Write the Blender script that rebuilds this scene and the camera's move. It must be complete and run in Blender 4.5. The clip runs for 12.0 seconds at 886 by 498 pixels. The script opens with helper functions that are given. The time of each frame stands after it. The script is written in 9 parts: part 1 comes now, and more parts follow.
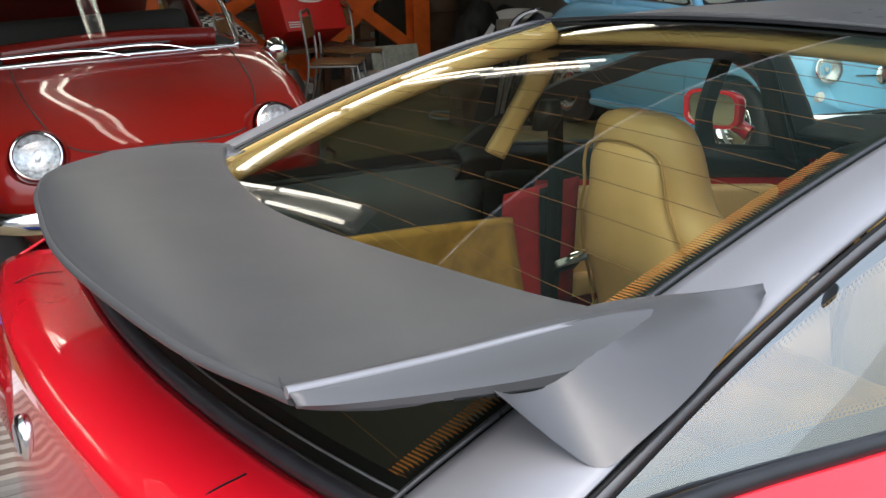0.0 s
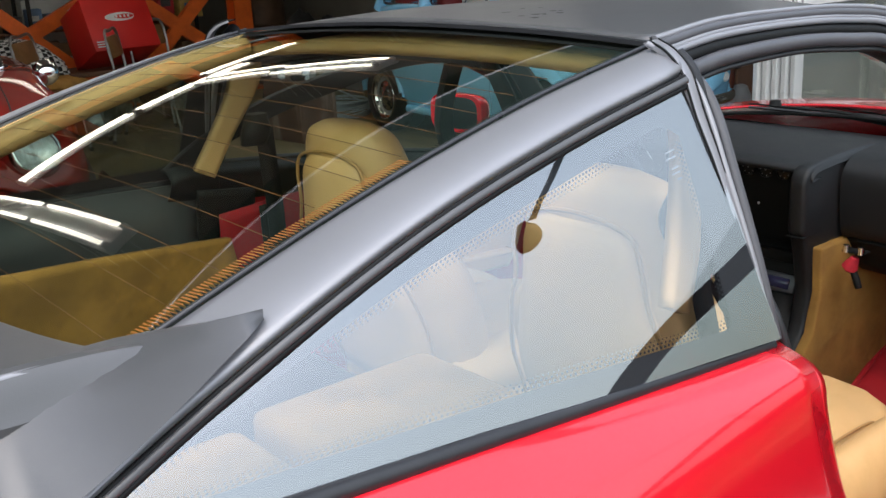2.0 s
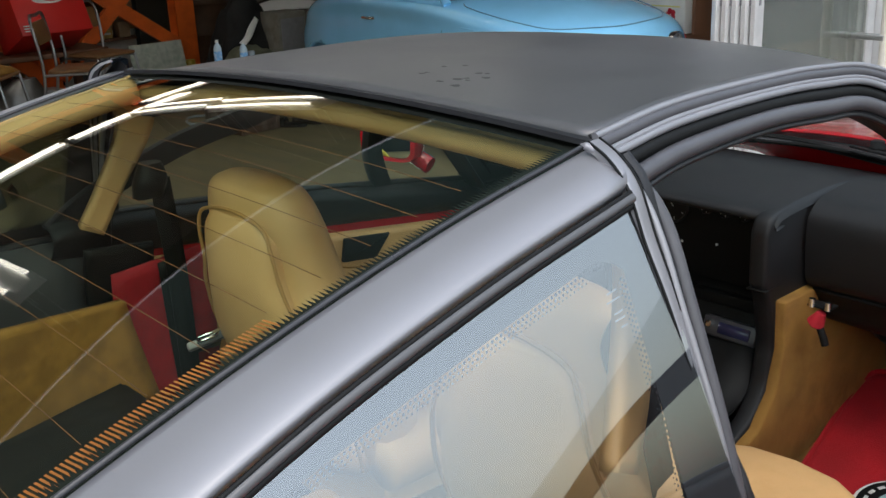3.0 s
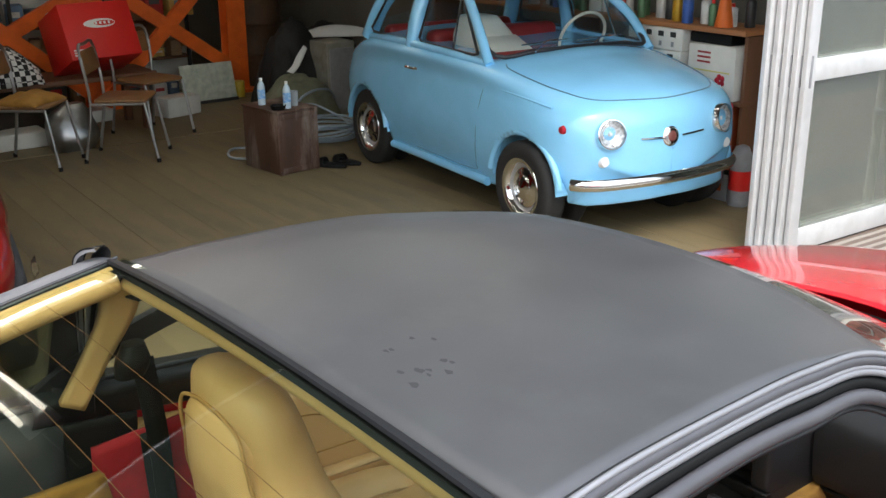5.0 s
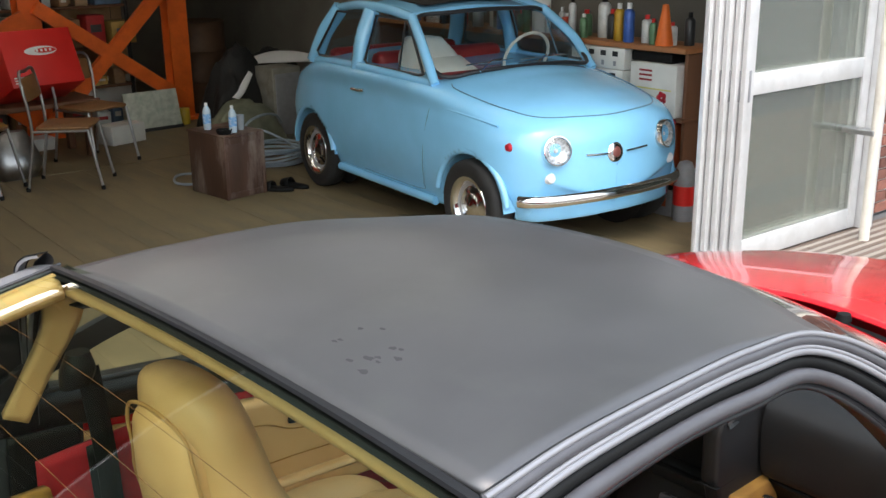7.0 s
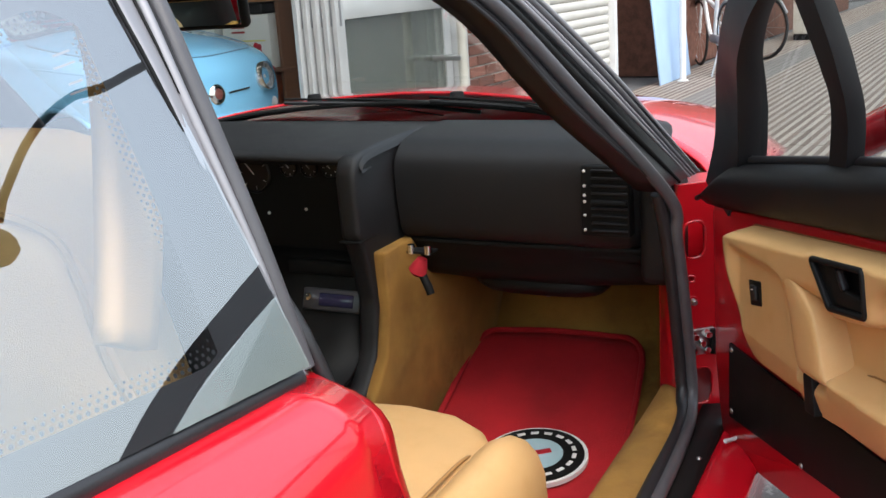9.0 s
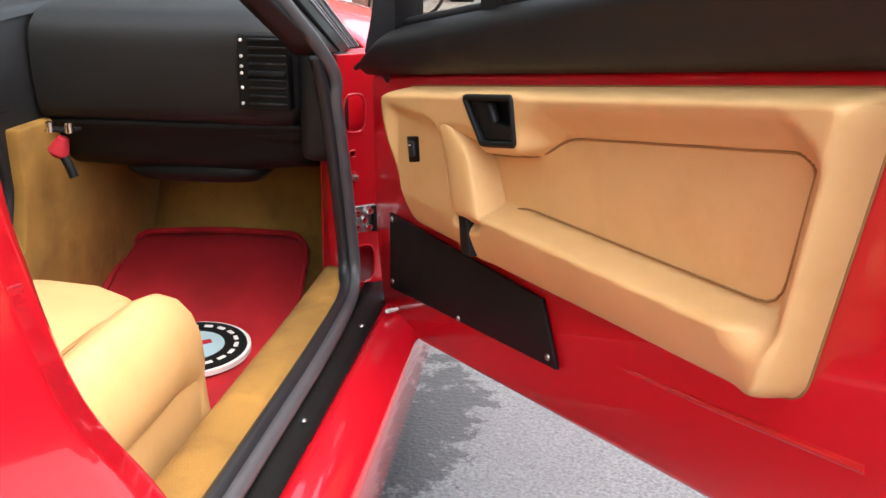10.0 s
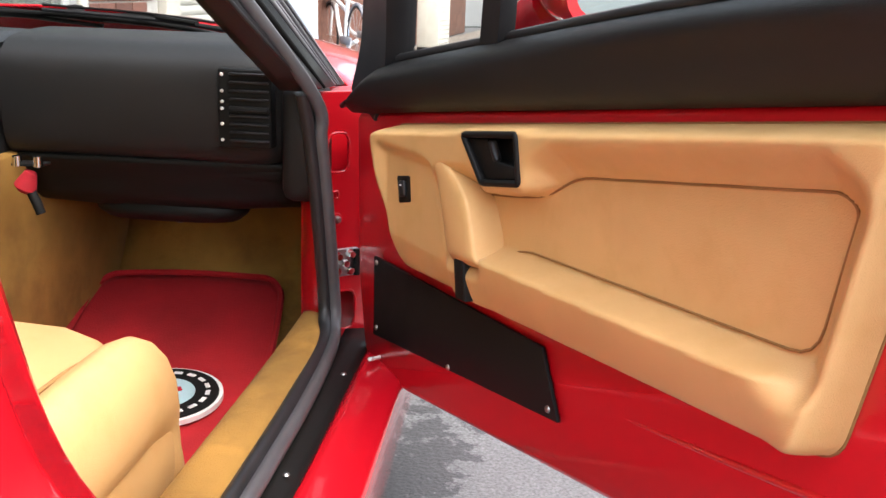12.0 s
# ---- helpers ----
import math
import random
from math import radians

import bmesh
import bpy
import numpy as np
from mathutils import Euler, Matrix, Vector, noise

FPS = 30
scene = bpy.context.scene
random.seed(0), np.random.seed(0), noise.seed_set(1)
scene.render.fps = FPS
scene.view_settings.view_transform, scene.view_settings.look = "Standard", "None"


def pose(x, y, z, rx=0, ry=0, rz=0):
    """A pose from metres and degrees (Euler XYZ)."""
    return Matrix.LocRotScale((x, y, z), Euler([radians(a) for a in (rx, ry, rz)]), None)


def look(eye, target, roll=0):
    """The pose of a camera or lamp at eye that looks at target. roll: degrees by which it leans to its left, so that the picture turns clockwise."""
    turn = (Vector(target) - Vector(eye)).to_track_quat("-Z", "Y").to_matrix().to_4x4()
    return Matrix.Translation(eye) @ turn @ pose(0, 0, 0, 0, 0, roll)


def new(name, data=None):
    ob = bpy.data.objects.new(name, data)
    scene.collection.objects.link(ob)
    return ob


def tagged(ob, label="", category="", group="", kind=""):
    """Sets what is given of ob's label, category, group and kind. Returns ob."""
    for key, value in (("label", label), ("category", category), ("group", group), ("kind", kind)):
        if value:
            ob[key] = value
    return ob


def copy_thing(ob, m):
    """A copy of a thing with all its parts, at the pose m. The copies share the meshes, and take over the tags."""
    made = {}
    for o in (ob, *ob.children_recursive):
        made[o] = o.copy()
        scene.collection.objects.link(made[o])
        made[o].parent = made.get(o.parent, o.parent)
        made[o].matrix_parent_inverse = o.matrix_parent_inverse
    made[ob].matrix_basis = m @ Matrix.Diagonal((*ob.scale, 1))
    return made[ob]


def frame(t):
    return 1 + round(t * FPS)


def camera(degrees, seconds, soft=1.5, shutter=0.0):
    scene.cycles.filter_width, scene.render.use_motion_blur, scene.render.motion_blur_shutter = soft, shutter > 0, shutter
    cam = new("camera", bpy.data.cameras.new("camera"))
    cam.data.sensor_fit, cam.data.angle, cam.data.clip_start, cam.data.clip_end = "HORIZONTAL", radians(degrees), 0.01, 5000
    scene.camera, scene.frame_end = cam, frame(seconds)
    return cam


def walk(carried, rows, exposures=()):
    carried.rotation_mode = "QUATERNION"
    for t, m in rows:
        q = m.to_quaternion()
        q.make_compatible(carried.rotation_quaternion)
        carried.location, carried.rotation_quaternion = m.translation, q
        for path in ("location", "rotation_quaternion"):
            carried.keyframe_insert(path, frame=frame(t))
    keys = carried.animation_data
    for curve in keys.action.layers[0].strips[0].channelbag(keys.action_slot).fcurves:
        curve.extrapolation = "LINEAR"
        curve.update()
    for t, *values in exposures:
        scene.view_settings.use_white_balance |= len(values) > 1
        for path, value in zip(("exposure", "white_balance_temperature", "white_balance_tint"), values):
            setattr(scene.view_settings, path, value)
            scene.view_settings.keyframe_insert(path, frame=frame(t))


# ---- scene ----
cam = camera(46.74, 12.0)
PATH = [
    (0, (-1.4672, -1.3035, 1.3292), (-0.4580, 0.3231, 0.7498), -1.13),
    (0.5, (-1.3859, -1.3018, 1.3434), (-0.4753, 0.3763, 0.7476), -0.87),
    (1, (-1.3291, -1.3535, 1.3497), (-0.4938, 0.3561, 0.7334), -1.65),
    (1.5, (-1.2626, -1.4464, 1.3187), (-0.2686, 0.1903, 0.7415), -2.94),
    (2, (-1.1239, -1.4538, 1.3111), (0.0814, 0.0367, 0.7402), -2.91),
    (2.5, (-0.9715, -1.3506, 1.3429), (0.3126, 0.0580, 0.7373), -2.27),
    (3, (-0.8672, -1.2664, 1.4186), (0.3856, 0.1576, 0.7839), -2.57),
    (3.5, (-0.7220, -1.2344, 1.4993), (0.4322, 0.2618, 0.8445), -1.67),
    (3.7, (-0.6686, -1.2308, 1.5450), (0.4449, 0.2916, 0.8800), -1.22),
    (5.3, (-0.6423, -1.2011, 1.8130), (0.5444, 0.2688, 1.1562), -0.67),
    (5.5, (-0.6426, -1.2081, 1.8361), (0.5505, 0.2487, 1.1621), -1.20),
    (6, (-0.6493, -1.2215, 1.8752), (0.5370, 0.2203, 1.1585), -1.43),
    (6.5, (-0.6576, -1.2237, 1.8466), (0.5403, 0.2235, 1.1608), -0.84),
    (6.7, (-0.6560, -1.2237, 1.8076), (0.5601, 0.2281, 1.1646), -0.67),
    (8.3, (-0.6475, -1.2053, 1.2584), (0.9102, -0.0466, 0.7775), -3.80),
    (8.5, (-0.6405, -1.2008, 1.2013), (0.9690, -0.1163, 0.7182), -3.71),
    (9, (-0.6281, -1.2029, 1.0859), (1.0893, -0.3170, 0.5701), -3.89),
    (9.5, (-0.6288, -1.2147, 0.9612), (1.1920, -0.5975, 0.4119), -1.05),
    (10, (-0.6086, -1.2091, 0.9067), (1.2807, -0.9330, 0.3117), 0.46),
    (10.5, (-0.5975, -1.1774, 0.8572), (1.3229, -1.2003, 0.2992), 2.50),
    (11, (-0.5947, -1.1329, 0.8474), (1.3229, -1.3067, 0.3065), 3.20),
    (11.5, (-0.5948, -1.1455, 0.8503), (1.3304, -1.2518, 0.3190), 2.58),
    (12, (-0.5502, -1.1545, 0.8764), (1.3762, -0.9514, 0.3786), 1.97),
]
walk(cam, [(t, look(e, g, r)) for t, e, g, r in PATH], exposures=[(0, 0.64, 5950, 10), (1.5, 0.74, 5950, 10), (2.5, 0.40, 5950, 10), (3.0, 0.34, 5920, 9), (3.5, 0.43, 5900, 8), (5.5, 1.0, 6100, 10), (6.5, 1.0, 6100, 10), (8.5, 0.82, 6000, 10), (9, 0.75, 6050, 10), (9.5, 1.18, 6150, 12), (10.5, 1.65, 6350, 13), (11.5, 1.55, 6350, 13), (12, 1.55, 6350, 13)])

# ---- world, sun and daylight ----
world = bpy.data.worlds.new("overcast_sky")
scene.world = world
world.use_nodes = True
wn = world.node_tree.nodes
sky = wn.new("ShaderNodeTexSky")
sky.sky_type = "NISHITA"
sky.sun_disc = False
sky.sun_elevation = radians(62)
sky.sun_rotation = radians(219)
sky.air_density = 2.0
sky.dust_density = 5.0
sky.ozone_density = 0.6
hsv = wn.new("ShaderNodeHueSaturation")
hsv.inputs["Saturation"].default_value = 0.68
world.node_tree.links.new(sky.outputs[0], hsv.inputs["Color"])
world.node_tree.links.new(hsv.outputs[0], wn["Background"].inputs[0])
wn["Background"].inputs[1].default_value = 0.19
sun = new("sun", bpy.data.lights.new("sun", "SUN"))
sun.data.energy, sun.data.angle, sun.data.color = 0.75, radians(140), (0.89, 0.95, 1.0)
sun.matrix_world = look((-2.5, -4.0, 9.0), (0, 0, 0))

# ---- helpers for shapes ----


def spline(pts, n=8, closed=False):
    """A Catmull-Rom curve through pts, n steps per span."""
    p = [Vector(q) for q in pts]
    out = []
    m = len(p)
    for i in range(m if closed else m - 1):
        if closed:
            a, b, c, d = p[i - 1], p[i], p[(i + 1) % m], p[(i + 2) % m]
        else:
            b, c = p[i], p[i + 1]
            a = p[i - 1] if i > 0 else b * 2 - c
            d = p[i + 2] if i + 2 < m else c * 2 - b
        for k in range(n):
            t = k / n
            out.append(0.5 * (2 * b + (c - a) * t + (2 * a - 5 * b + 4 * c - d) * t * t + (3 * b - a - 3 * c + d) * t ** 3))
    if not closed:
        out.append(p[-1].copy())
    return out


def grid_bm(rows, close_u=False):
    bm = bmesh.new()
    vs = [[bm.verts.new(q) for q in r] for r in rows]
    for i in range(len(vs) - 1):
        w = len(vs[i])
        for j in range(w if close_u else w - 1):
            k = (j + 1) % w
            bm.faces.new((vs[i][j], vs[i][k], vs[i + 1][k], vs[i + 1][j]))
    return bm


def loft(rows, nu=6, nv=6):
    """A smooth sheet through rows of control points."""
    r1 = [spline(r, nu) for r in rows]
    cols = [spline([r[j] for r in r1], nv) for j in range(len(r1[0]))]
    return grid_bm([[c[i] for c in cols] for i in range(len(cols[0]))])


def sweep(path, profile, up=(0, 0, 1), caps=True, scale=None):
    """Carries the closed outline profile (a, b) along path; a points sideways, b along up."""
    path = [Vector(p) for p in path]
    rows = []
    for i, p in enumerate(path):
        d = (path[min(i + 1, len(path) - 1)] - path[max(i - 1, 0)]).normalized()
        u = Vector(up(i) if callable(up) else up)
        s = d.cross(u).normalized()
        u = s.cross(d).normalized()
        f = scale(i / max(1, len(path) - 1)) if scale else 1.0
        rows.append([p + s * a * f + u * b * f for a, b in profile])
    bm = grid_bm(rows, True)
    if caps:
        bm.verts.ensure_lookup_table()
        n = len(profile)
        bm.faces.new(bm.verts[:n])
        bm.faces.new(list(reversed(bm.verts[-n:])))
    bmesh.ops.recalc_face_normals(bm, faces=bm.faces)
    return bm


def ring(r, n=10, ry=None):
    return [(r * math.cos(2 * math.pi * k / n), (ry or r) * math.sin(2 * math.pi * k / n)) for k in range(n)]


def tube(pts, r, n=8, smooth=6, up=(0.13, 0.21, 0.97), closed=False, scale=None):
    path = spline(pts, smooth, closed) if smooth else [Vector(p) for p in pts]
    if closed:
        path.append(path[0].copy())
        path.append(path[1].copy())
    return sweep(path, ring(r, n), up, not closed, scale)


def box(x0, x1, y0, y1, z0, z1, bevel=0.004, seg=2, m=None):
    bm = bmesh.new()
    bmesh.ops.create_cube(bm, size=1.0)
    bmesh.ops.scale(bm, vec=(x1 - x0, y1 - y0, z1 - z0), verts=bm.verts)
    bmesh.ops.translate(bm, vec=((x0 + x1) / 2, (y0 + y1) / 2, (z0 + z1) / 2), verts=bm.verts)
    if bevel:
        bmesh.ops.bevel(bm, geom=bm.edges[:], offset=bevel, segments=seg, affect="EDGES", profile=0.5)
    if m is not None:
        bm.transform(m)
    return bm


def lathe(profile, m=None, n=24, caps=True):
    """Turns the outline (radius, height) about z."""
    rows = [[Vector((r * math.cos(2 * math.pi * k / n), r * math.sin(2 * math.pi * k / n), h)) for k in range(n)] for r, h in profile]
    bm = grid_bm(rows, True)
    bm.verts.ensure_lookup_table()
    if caps and profile[0][0] > 1e-5:
        bm.faces.new(list(reversed(bm.verts[:n])))
    if caps and profile[-1][0] > 1e-5:
        bm.faces.new(bm.verts[-n:])
    bmesh.ops.remove_doubles(bm, verts=bm.verts, dist=1e-6)
    bmesh.ops.recalc_face_normals(bm, faces=bm.faces)
    if m is not None:
        bm.transform(m)
    return bm


def prism(outline, depth, m=None, bevel=0.0, seg=2):
    """An outline (a, b) made solid, from 0 to depth along the third axis."""
    bm = bmesh.new()
    lo = [bm.verts.new((a, b, 0)) for a, b in outline]
    hi = [bm.verts.new((a, b, depth)) for a, b in outline]
    n = len(lo)
    bm.faces.new(list(reversed(lo)))
    bm.faces.new(hi)
    for i in range(n):
        bm.faces.new((lo[i], lo[(i + 1) % n], hi[(i + 1) % n], hi[i]))
    bmesh.ops.recalc_face_normals(bm, faces=bm.faces)
    if bevel:
        bmesh.ops.bevel(bm, geom=[e for e in bm.edges if e.calc_face_angle(0) > 0.5], offset=bevel, segments=seg, affect="EDGES", profile=0.5)
    if m is not None:
        bm.transform(m)
    return bm


def rounded(pts, r, n=4):
    """The outline pts with its corners rounded."""
    out = []
    m = len(pts)
    for i in range(m):
        a, b, c = Vector(pts[i - 1]).to_2d(), Vector(pts[i]).to_2d(), Vector(pts[(i + 1) % m]).to_2d()
        rr = min(r, (a - b).length * 0.45, (c - b).length * 0.45)
        p, q = b + (a - b).normalized() * rr, b + (c - b).normalized() * rr
        for k in range(n + 1):
            t = k / n
            out.append(tuple((1 - t) ** 2 * p + 2 * t * (1 - t) * b + t * t * q))
    return out


def joined(*bms):
    out = bms[0]
    for b in bms[1:]:
        me = bpy.data.meshes.new("tmp")
        b.to_mesh(me)
        out.from_mesh(me)
        bpy.data.meshes.remove(me)
        b.free()
    return out


def part(name, bm, material, parent=None, label="", smooth=52, thick=0.0, offset=-1.0):
    """Links a bmesh as one mesh object under a thing."""
    me = bpy.data.meshes.new(name)
    bm.to_mesh(me)
    bm.free()
    me.materials.append(material)
    ob = new(name, me)
    if smooth:
        me.shade_smooth()
        if smooth < 180:
            me.set_sharp_from_angle(angle=radians(smooth))
    if thick:
        mod = ob.modifiers.new("thickness", "SOLIDIFY")
        mod.thickness, mod.offset = thick, offset
    if parent is not None:
        while parent.parent is not None and parent.parent.parent is not None:
            parent = parent.parent
        ob.parent = parent
        ob.matrix_parent_inverse = Matrix()
    if label:
        ob["label"] = label
    return ob


def thing(name, label, category, m=None, group="", kind=""):
    ob = new(name)
    ob.empty_display_size = 0.1
    if m is not None:
        ob.matrix_world = m
    return tagged(ob, label, category, group, kind)


def mirror_y(bm):
    b2 = bm.copy()
    bmesh.ops.scale(b2, vec=(1, -1, 1), verts=b2.verts)
    bmesh.ops.reverse_faces(b2, faces=b2.faces)
    return b2


def plain_text(words, size, m, material, name, parent=None, depth=0.001):
    cu = bpy.data.curves.new("tmp_text", "FONT")
    cu.body, cu.size, cu.extrude, cu.align_x, cu.align_y = words, size, depth, "CENTER", "CENTER"
    tmp = new("tmp_text", cu)
    me = bpy.data.meshes.new_from_object(tmp.evaluated_get(bpy.context.evaluated_depsgraph_get()))
    bpy.data.objects.remove(tmp)
    bm = bmesh.new()
    bm.from_mesh(me)
    bm.transform(m)
    return part(name, bm, material, parent, smooth=0)


# ---- materials ----


def mat(name, colour, rough=0.5, metal=0.0, coat=0.0, vary=0.08, scale=12.0, bump=0.0, bump_scale=200.0, rough_vary=0.08, spec=0.5, stretch=(1, 1, 1), second=None, second_amount=0.5, second_scale=3.0, obj_random=0.0, sheen=0.0):
    """A surface with colour variation at two scales, uneven gloss and fine relief."""
    m = bpy.data.materials.new(name)
    m.use_nodes = True
    nt = m.node_tree
    n, l = nt.nodes, nt.links
    bsdf = n["Principled BSDF"]
    tc = n.new("ShaderNodeTexCoord")
    mp = n.new("ShaderNodeMapping")
    mp.inputs["Scale"].default_value = stretch
    l.new(tc.outputs["Object"], mp.inputs["Vector"])
    big = n.new("ShaderNodeTexNoise")
    big.inputs["Scale"].default_value, big.inputs["Detail"].default_value = scale, 5.0
    l.new(mp.outputs[0], big.inputs["Vector"])
    fine = n.new("ShaderNodeTexNoise")
    fine.inputs["Scale"].default_value, fine.inputs["Detail"].default_value = bump_scale, 3.0
    l.new(mp.outputs[0], fine.inputs["Vector"])
    ramp = n.new("ShaderNodeMapRange")
    ramp.inputs["To Min"].default_value, ramp.inputs["To Max"].default_value = 1 - vary, 1 + vary
    ramp.inputs["From Min"].default_value, ramp.inputs["From Max"].default_value = 0.3, 0.7
    l.new(big.outputs["Fac"], ramp.inputs["Value"])
    mul = n.new("ShaderNodeMix")
    mul.data_type, mul.blend_type = "RGBA", "MULTIPLY"
    mul.inputs["Factor"].default_value = 1.0
    mul.inputs["A"].default_value = (*colour, 1)
    l.new(ramp.outputs[0], mul.inputs["B"])
    last = mul.outputs["Result"]
    if second:
        sn = n.new("ShaderNodeTexNoise")
        sn.inputs["Scale"].default_value, sn.inputs["Detail"].default_value, sn.inputs["Roughness"].default_value = second_scale, 8.0, 0.65
        l.new(mp.outputs[0], sn.inputs["Vector"])
        sr = n.new("ShaderNodeMapRange")
        sr.inputs["From Min"].default_value, sr.inputs["From Max"].default_value = 0.5, 0.68
        sr.inputs["To Max"].default_value = second_amount
        l.new(sn.outputs["Fac"], sr.inputs["Value"])
        mx = n.new("ShaderNodeMix")
        mx.data_type = "RGBA"
        l.new(sr.outputs[0], mx.inputs["Factor"])
        l.new(last, mx.inputs["A"])
        mx.inputs["B"].default_value = (*second, 1)
        last = mx.outputs["Result"]
    if obj_random:
        oi = n.new("ShaderNodeObjectInfo")
        orr = n.new("ShaderNodeMapRange")
        orr.inputs["To Min"].default_value, orr.inputs["To Max"].default_value = 1 - obj_random, 1 + obj_random
        l.new(oi.outputs["Random"], orr.inputs["Value"])
        om = n.new("ShaderNodeMix")
        om.data_type, om.blend_type = "RGBA", "MULTIPLY"
        om.inputs["Factor"].default_value = 1.0
        l.new(last, om.inputs["A"])
        l.new(orr.outputs[0], om.inputs["B"])
        last = om.outputs["Result"]
    l.new(last, bsdf.inputs["Base Color"])
    rr = n.new("ShaderNodeMapRange")
    rr.inputs["To Min"].default_value, rr.inputs["To Max"].default_value = max(0.0, rough - rough_vary), min(1.0, rough + rough_vary)
    l.new(big.outputs["Fac"], rr.inputs["Value"])
    l.new(rr.outputs[0], bsdf.inputs["Roughness"])
    bsdf.inputs["Metallic"].default_value = metal
    bsdf.inputs["Coat Weight"].default_value = coat
    bsdf.inputs["Coat Roughness"].default_value = 0.04
    bsdf.inputs["Specular IOR Level"].default_value = spec
    if sheen:
        bsdf.inputs["Sheen Weight"].default_value = sheen
    if bump:
        bp = n.new("ShaderNodeBump")
        bp.inputs["Strength"].default_value, bp.inputs["Distance"].default_value = 1.0, bump
        l.new(fine.outputs["Fac"], bp.inputs["Height"])
        l.new(bp.outputs[0], bsdf.inputs["Normal"])
    return m


def glass(name, tint, ior=1.5, gloss=(1, 1, 1), veil=0.0):
    """Thin pane: clear tinted passage, with a mirror layer that grows at grazing angles."""
    m = bpy.data.materials.new(name)
    m.use_nodes = True
    n, l = m.node_tree.nodes, m.node_tree.links
    n.remove(n["Principled BSDF"])
    tr = n.new("ShaderNodeBsdfTransparent")
    tr.inputs[0].default_value = (*tint, 1)
    gl = n.new("ShaderNodeBsdfGlossy")
    gl.inputs["Color"].default_value = (*gloss, 1)
    gl.inputs["Roughness"].default_value = 0.0
    lw = n.new("ShaderNodeLayerWeight")
    lw.inputs["Blend"].default_value = 0.5
    pw, ma = n.new("ShaderNodeMath"), n.new("ShaderNodeMath")
    pw.operation, pw.inputs[1].default_value = "POWER", 5.0
    f0 = ((ior - 1) / (ior + 1)) ** 2 * 1.8
    ma.operation, ma.inputs[1].default_value, ma.inputs[2].default_value = "MULTIPLY_ADD", 1 - f0, f0
    mx = n.new("ShaderNodeMixShader")
    l.new(lw.outputs["Facing"], pw.inputs[0])
    l.new(pw.outputs[0], ma.inputs[0])
    l.new(ma.outputs[0], mx.inputs[0])
    l.new(tr.outputs[0], mx.inputs[1])
    l.new(gl.outputs[0], mx.inputs[2])
    last = mx.outputs[0]
    # uneven pale grey mixed over the pane, in place of a reflected haze
    if veil:
        df = n.new("ShaderNodeBsdfDiffuse")
        df.inputs[0].default_value = (0.62, 0.63, 0.58, 1)
        dn = n.new("ShaderNodeTexNoise")
        dn.inputs["Scale"].default_value, dn.inputs["Detail"].default_value = 2.5, 6.0
        tc = n.new("ShaderNodeTexCoord")
        l.new(tc.outputs["Object"], dn.inputs["Vector"])
        dr = n.new("ShaderNodeMapRange")
        dr.inputs["To Min"].default_value, dr.inputs["To Max"].default_value = veil * 0.6, veil * 1.4
        l.new(dn.outputs["Fac"], dr.inputs["Value"])
        m2 = n.new("ShaderNodeMixShader")
        l.new(dr.outputs[0], m2.inputs[0])
        l.new(last, m2.inputs[1])
        l.new(df.outputs[0], m2.inputs[2])
        last = m2.outputs[0]
    l.new(last, n["Material Output"].inputs[0])
    return m


def lamp_mat(name, colour, strength):
    m = bpy.data.materials.new(name)
    m.use_nodes = True
    b = m.node_tree.nodes["Principled BSDF"]
    b.inputs["Base Color"].default_value = (0.9, 0.9, 0.9, 1)
    b.inputs["Emission Color"].default_value = (*colour, 1)
    b.inputs["Emission Strength"].default_value = strength
    return m


RED = mat("red_car_paint", (0.60, 0.006, 0.016), 0.22, 0.0, 1.0, 0.04, 6, rough_vary=0.03)
RED_IN = mat("red_shut_paint", (0.50, 0.005, 0.012), 0.28, 0.0, 0.6, 0.02, 2.5, rough_vary=0.015)
SATIN = mat("satin_grey_paint", (0.30, 0.295, 0.312), 0.43, 0.45, 0.0, 0.05, 5, 0.00006, 900, 0.05)
MATT = mat("matt_dark_grey_paint", (0.112, 0.110, 0.113), 0.36, 0.42, 0.0, 0.10, 7, 0.0001, 700, 0.06, second=(0.135, 0.135, 0.132), second_amount=0.6, second_scale=5)
TRIM = mat("black_trim", (0.018, 0.018, 0.020), 0.42, 0.0, 0.0, 0.1, 20, 0.0002, 400, spec=0.35)
RUBBER = mat("black_rubber", (0.018, 0.018, 0.020), 0.40, 0.0, 0.0, 0.15, 30, 0.0002, 500)
GUTTER = mat("dark_grey_rubber", (0.030, 0.030, 0.033), 0.30, 0.0, 0.0, 0.1, 30, 0.0002, 500)
VINYL = mat("black_grained_vinyl", (0.010, 0.010, 0.011), 0.50, 0.0, 0.0, 0.12, 15, 0.0006, 900, 0.06, spec=0.40)
BLACKP = mat("matt_black_plastic", (0.010, 0.010, 0.010), 0.5, 0.0, 0.0, 0.1, 20, 0.0003, 600, spec=0.15)
TAN = mat("tan_leather", (0.64, 0.39, 0.160), 0.47, 0.0, 0.0, 0.06, 9, 0.0005, 650, 0.06, second=(0.56, 0.32, 0.11), second_amount=0.5, second_scale=14)
SUEDE = mat("golden_suede_carpet", (0.31, 0.160, 0.030), 0.95, 0.0, 0.0, 0.30, 7, 0.002, 500, 0.03, second=(0.19, 0.092, 0.016), second_amount=0.75, second_scale=8)
REDMAT = mat("red_carpet", (0.40, 0.007, 0.013), 0.95, 0.0, 0.0, 0.2, 9, 0.0015, 300, 0.03)
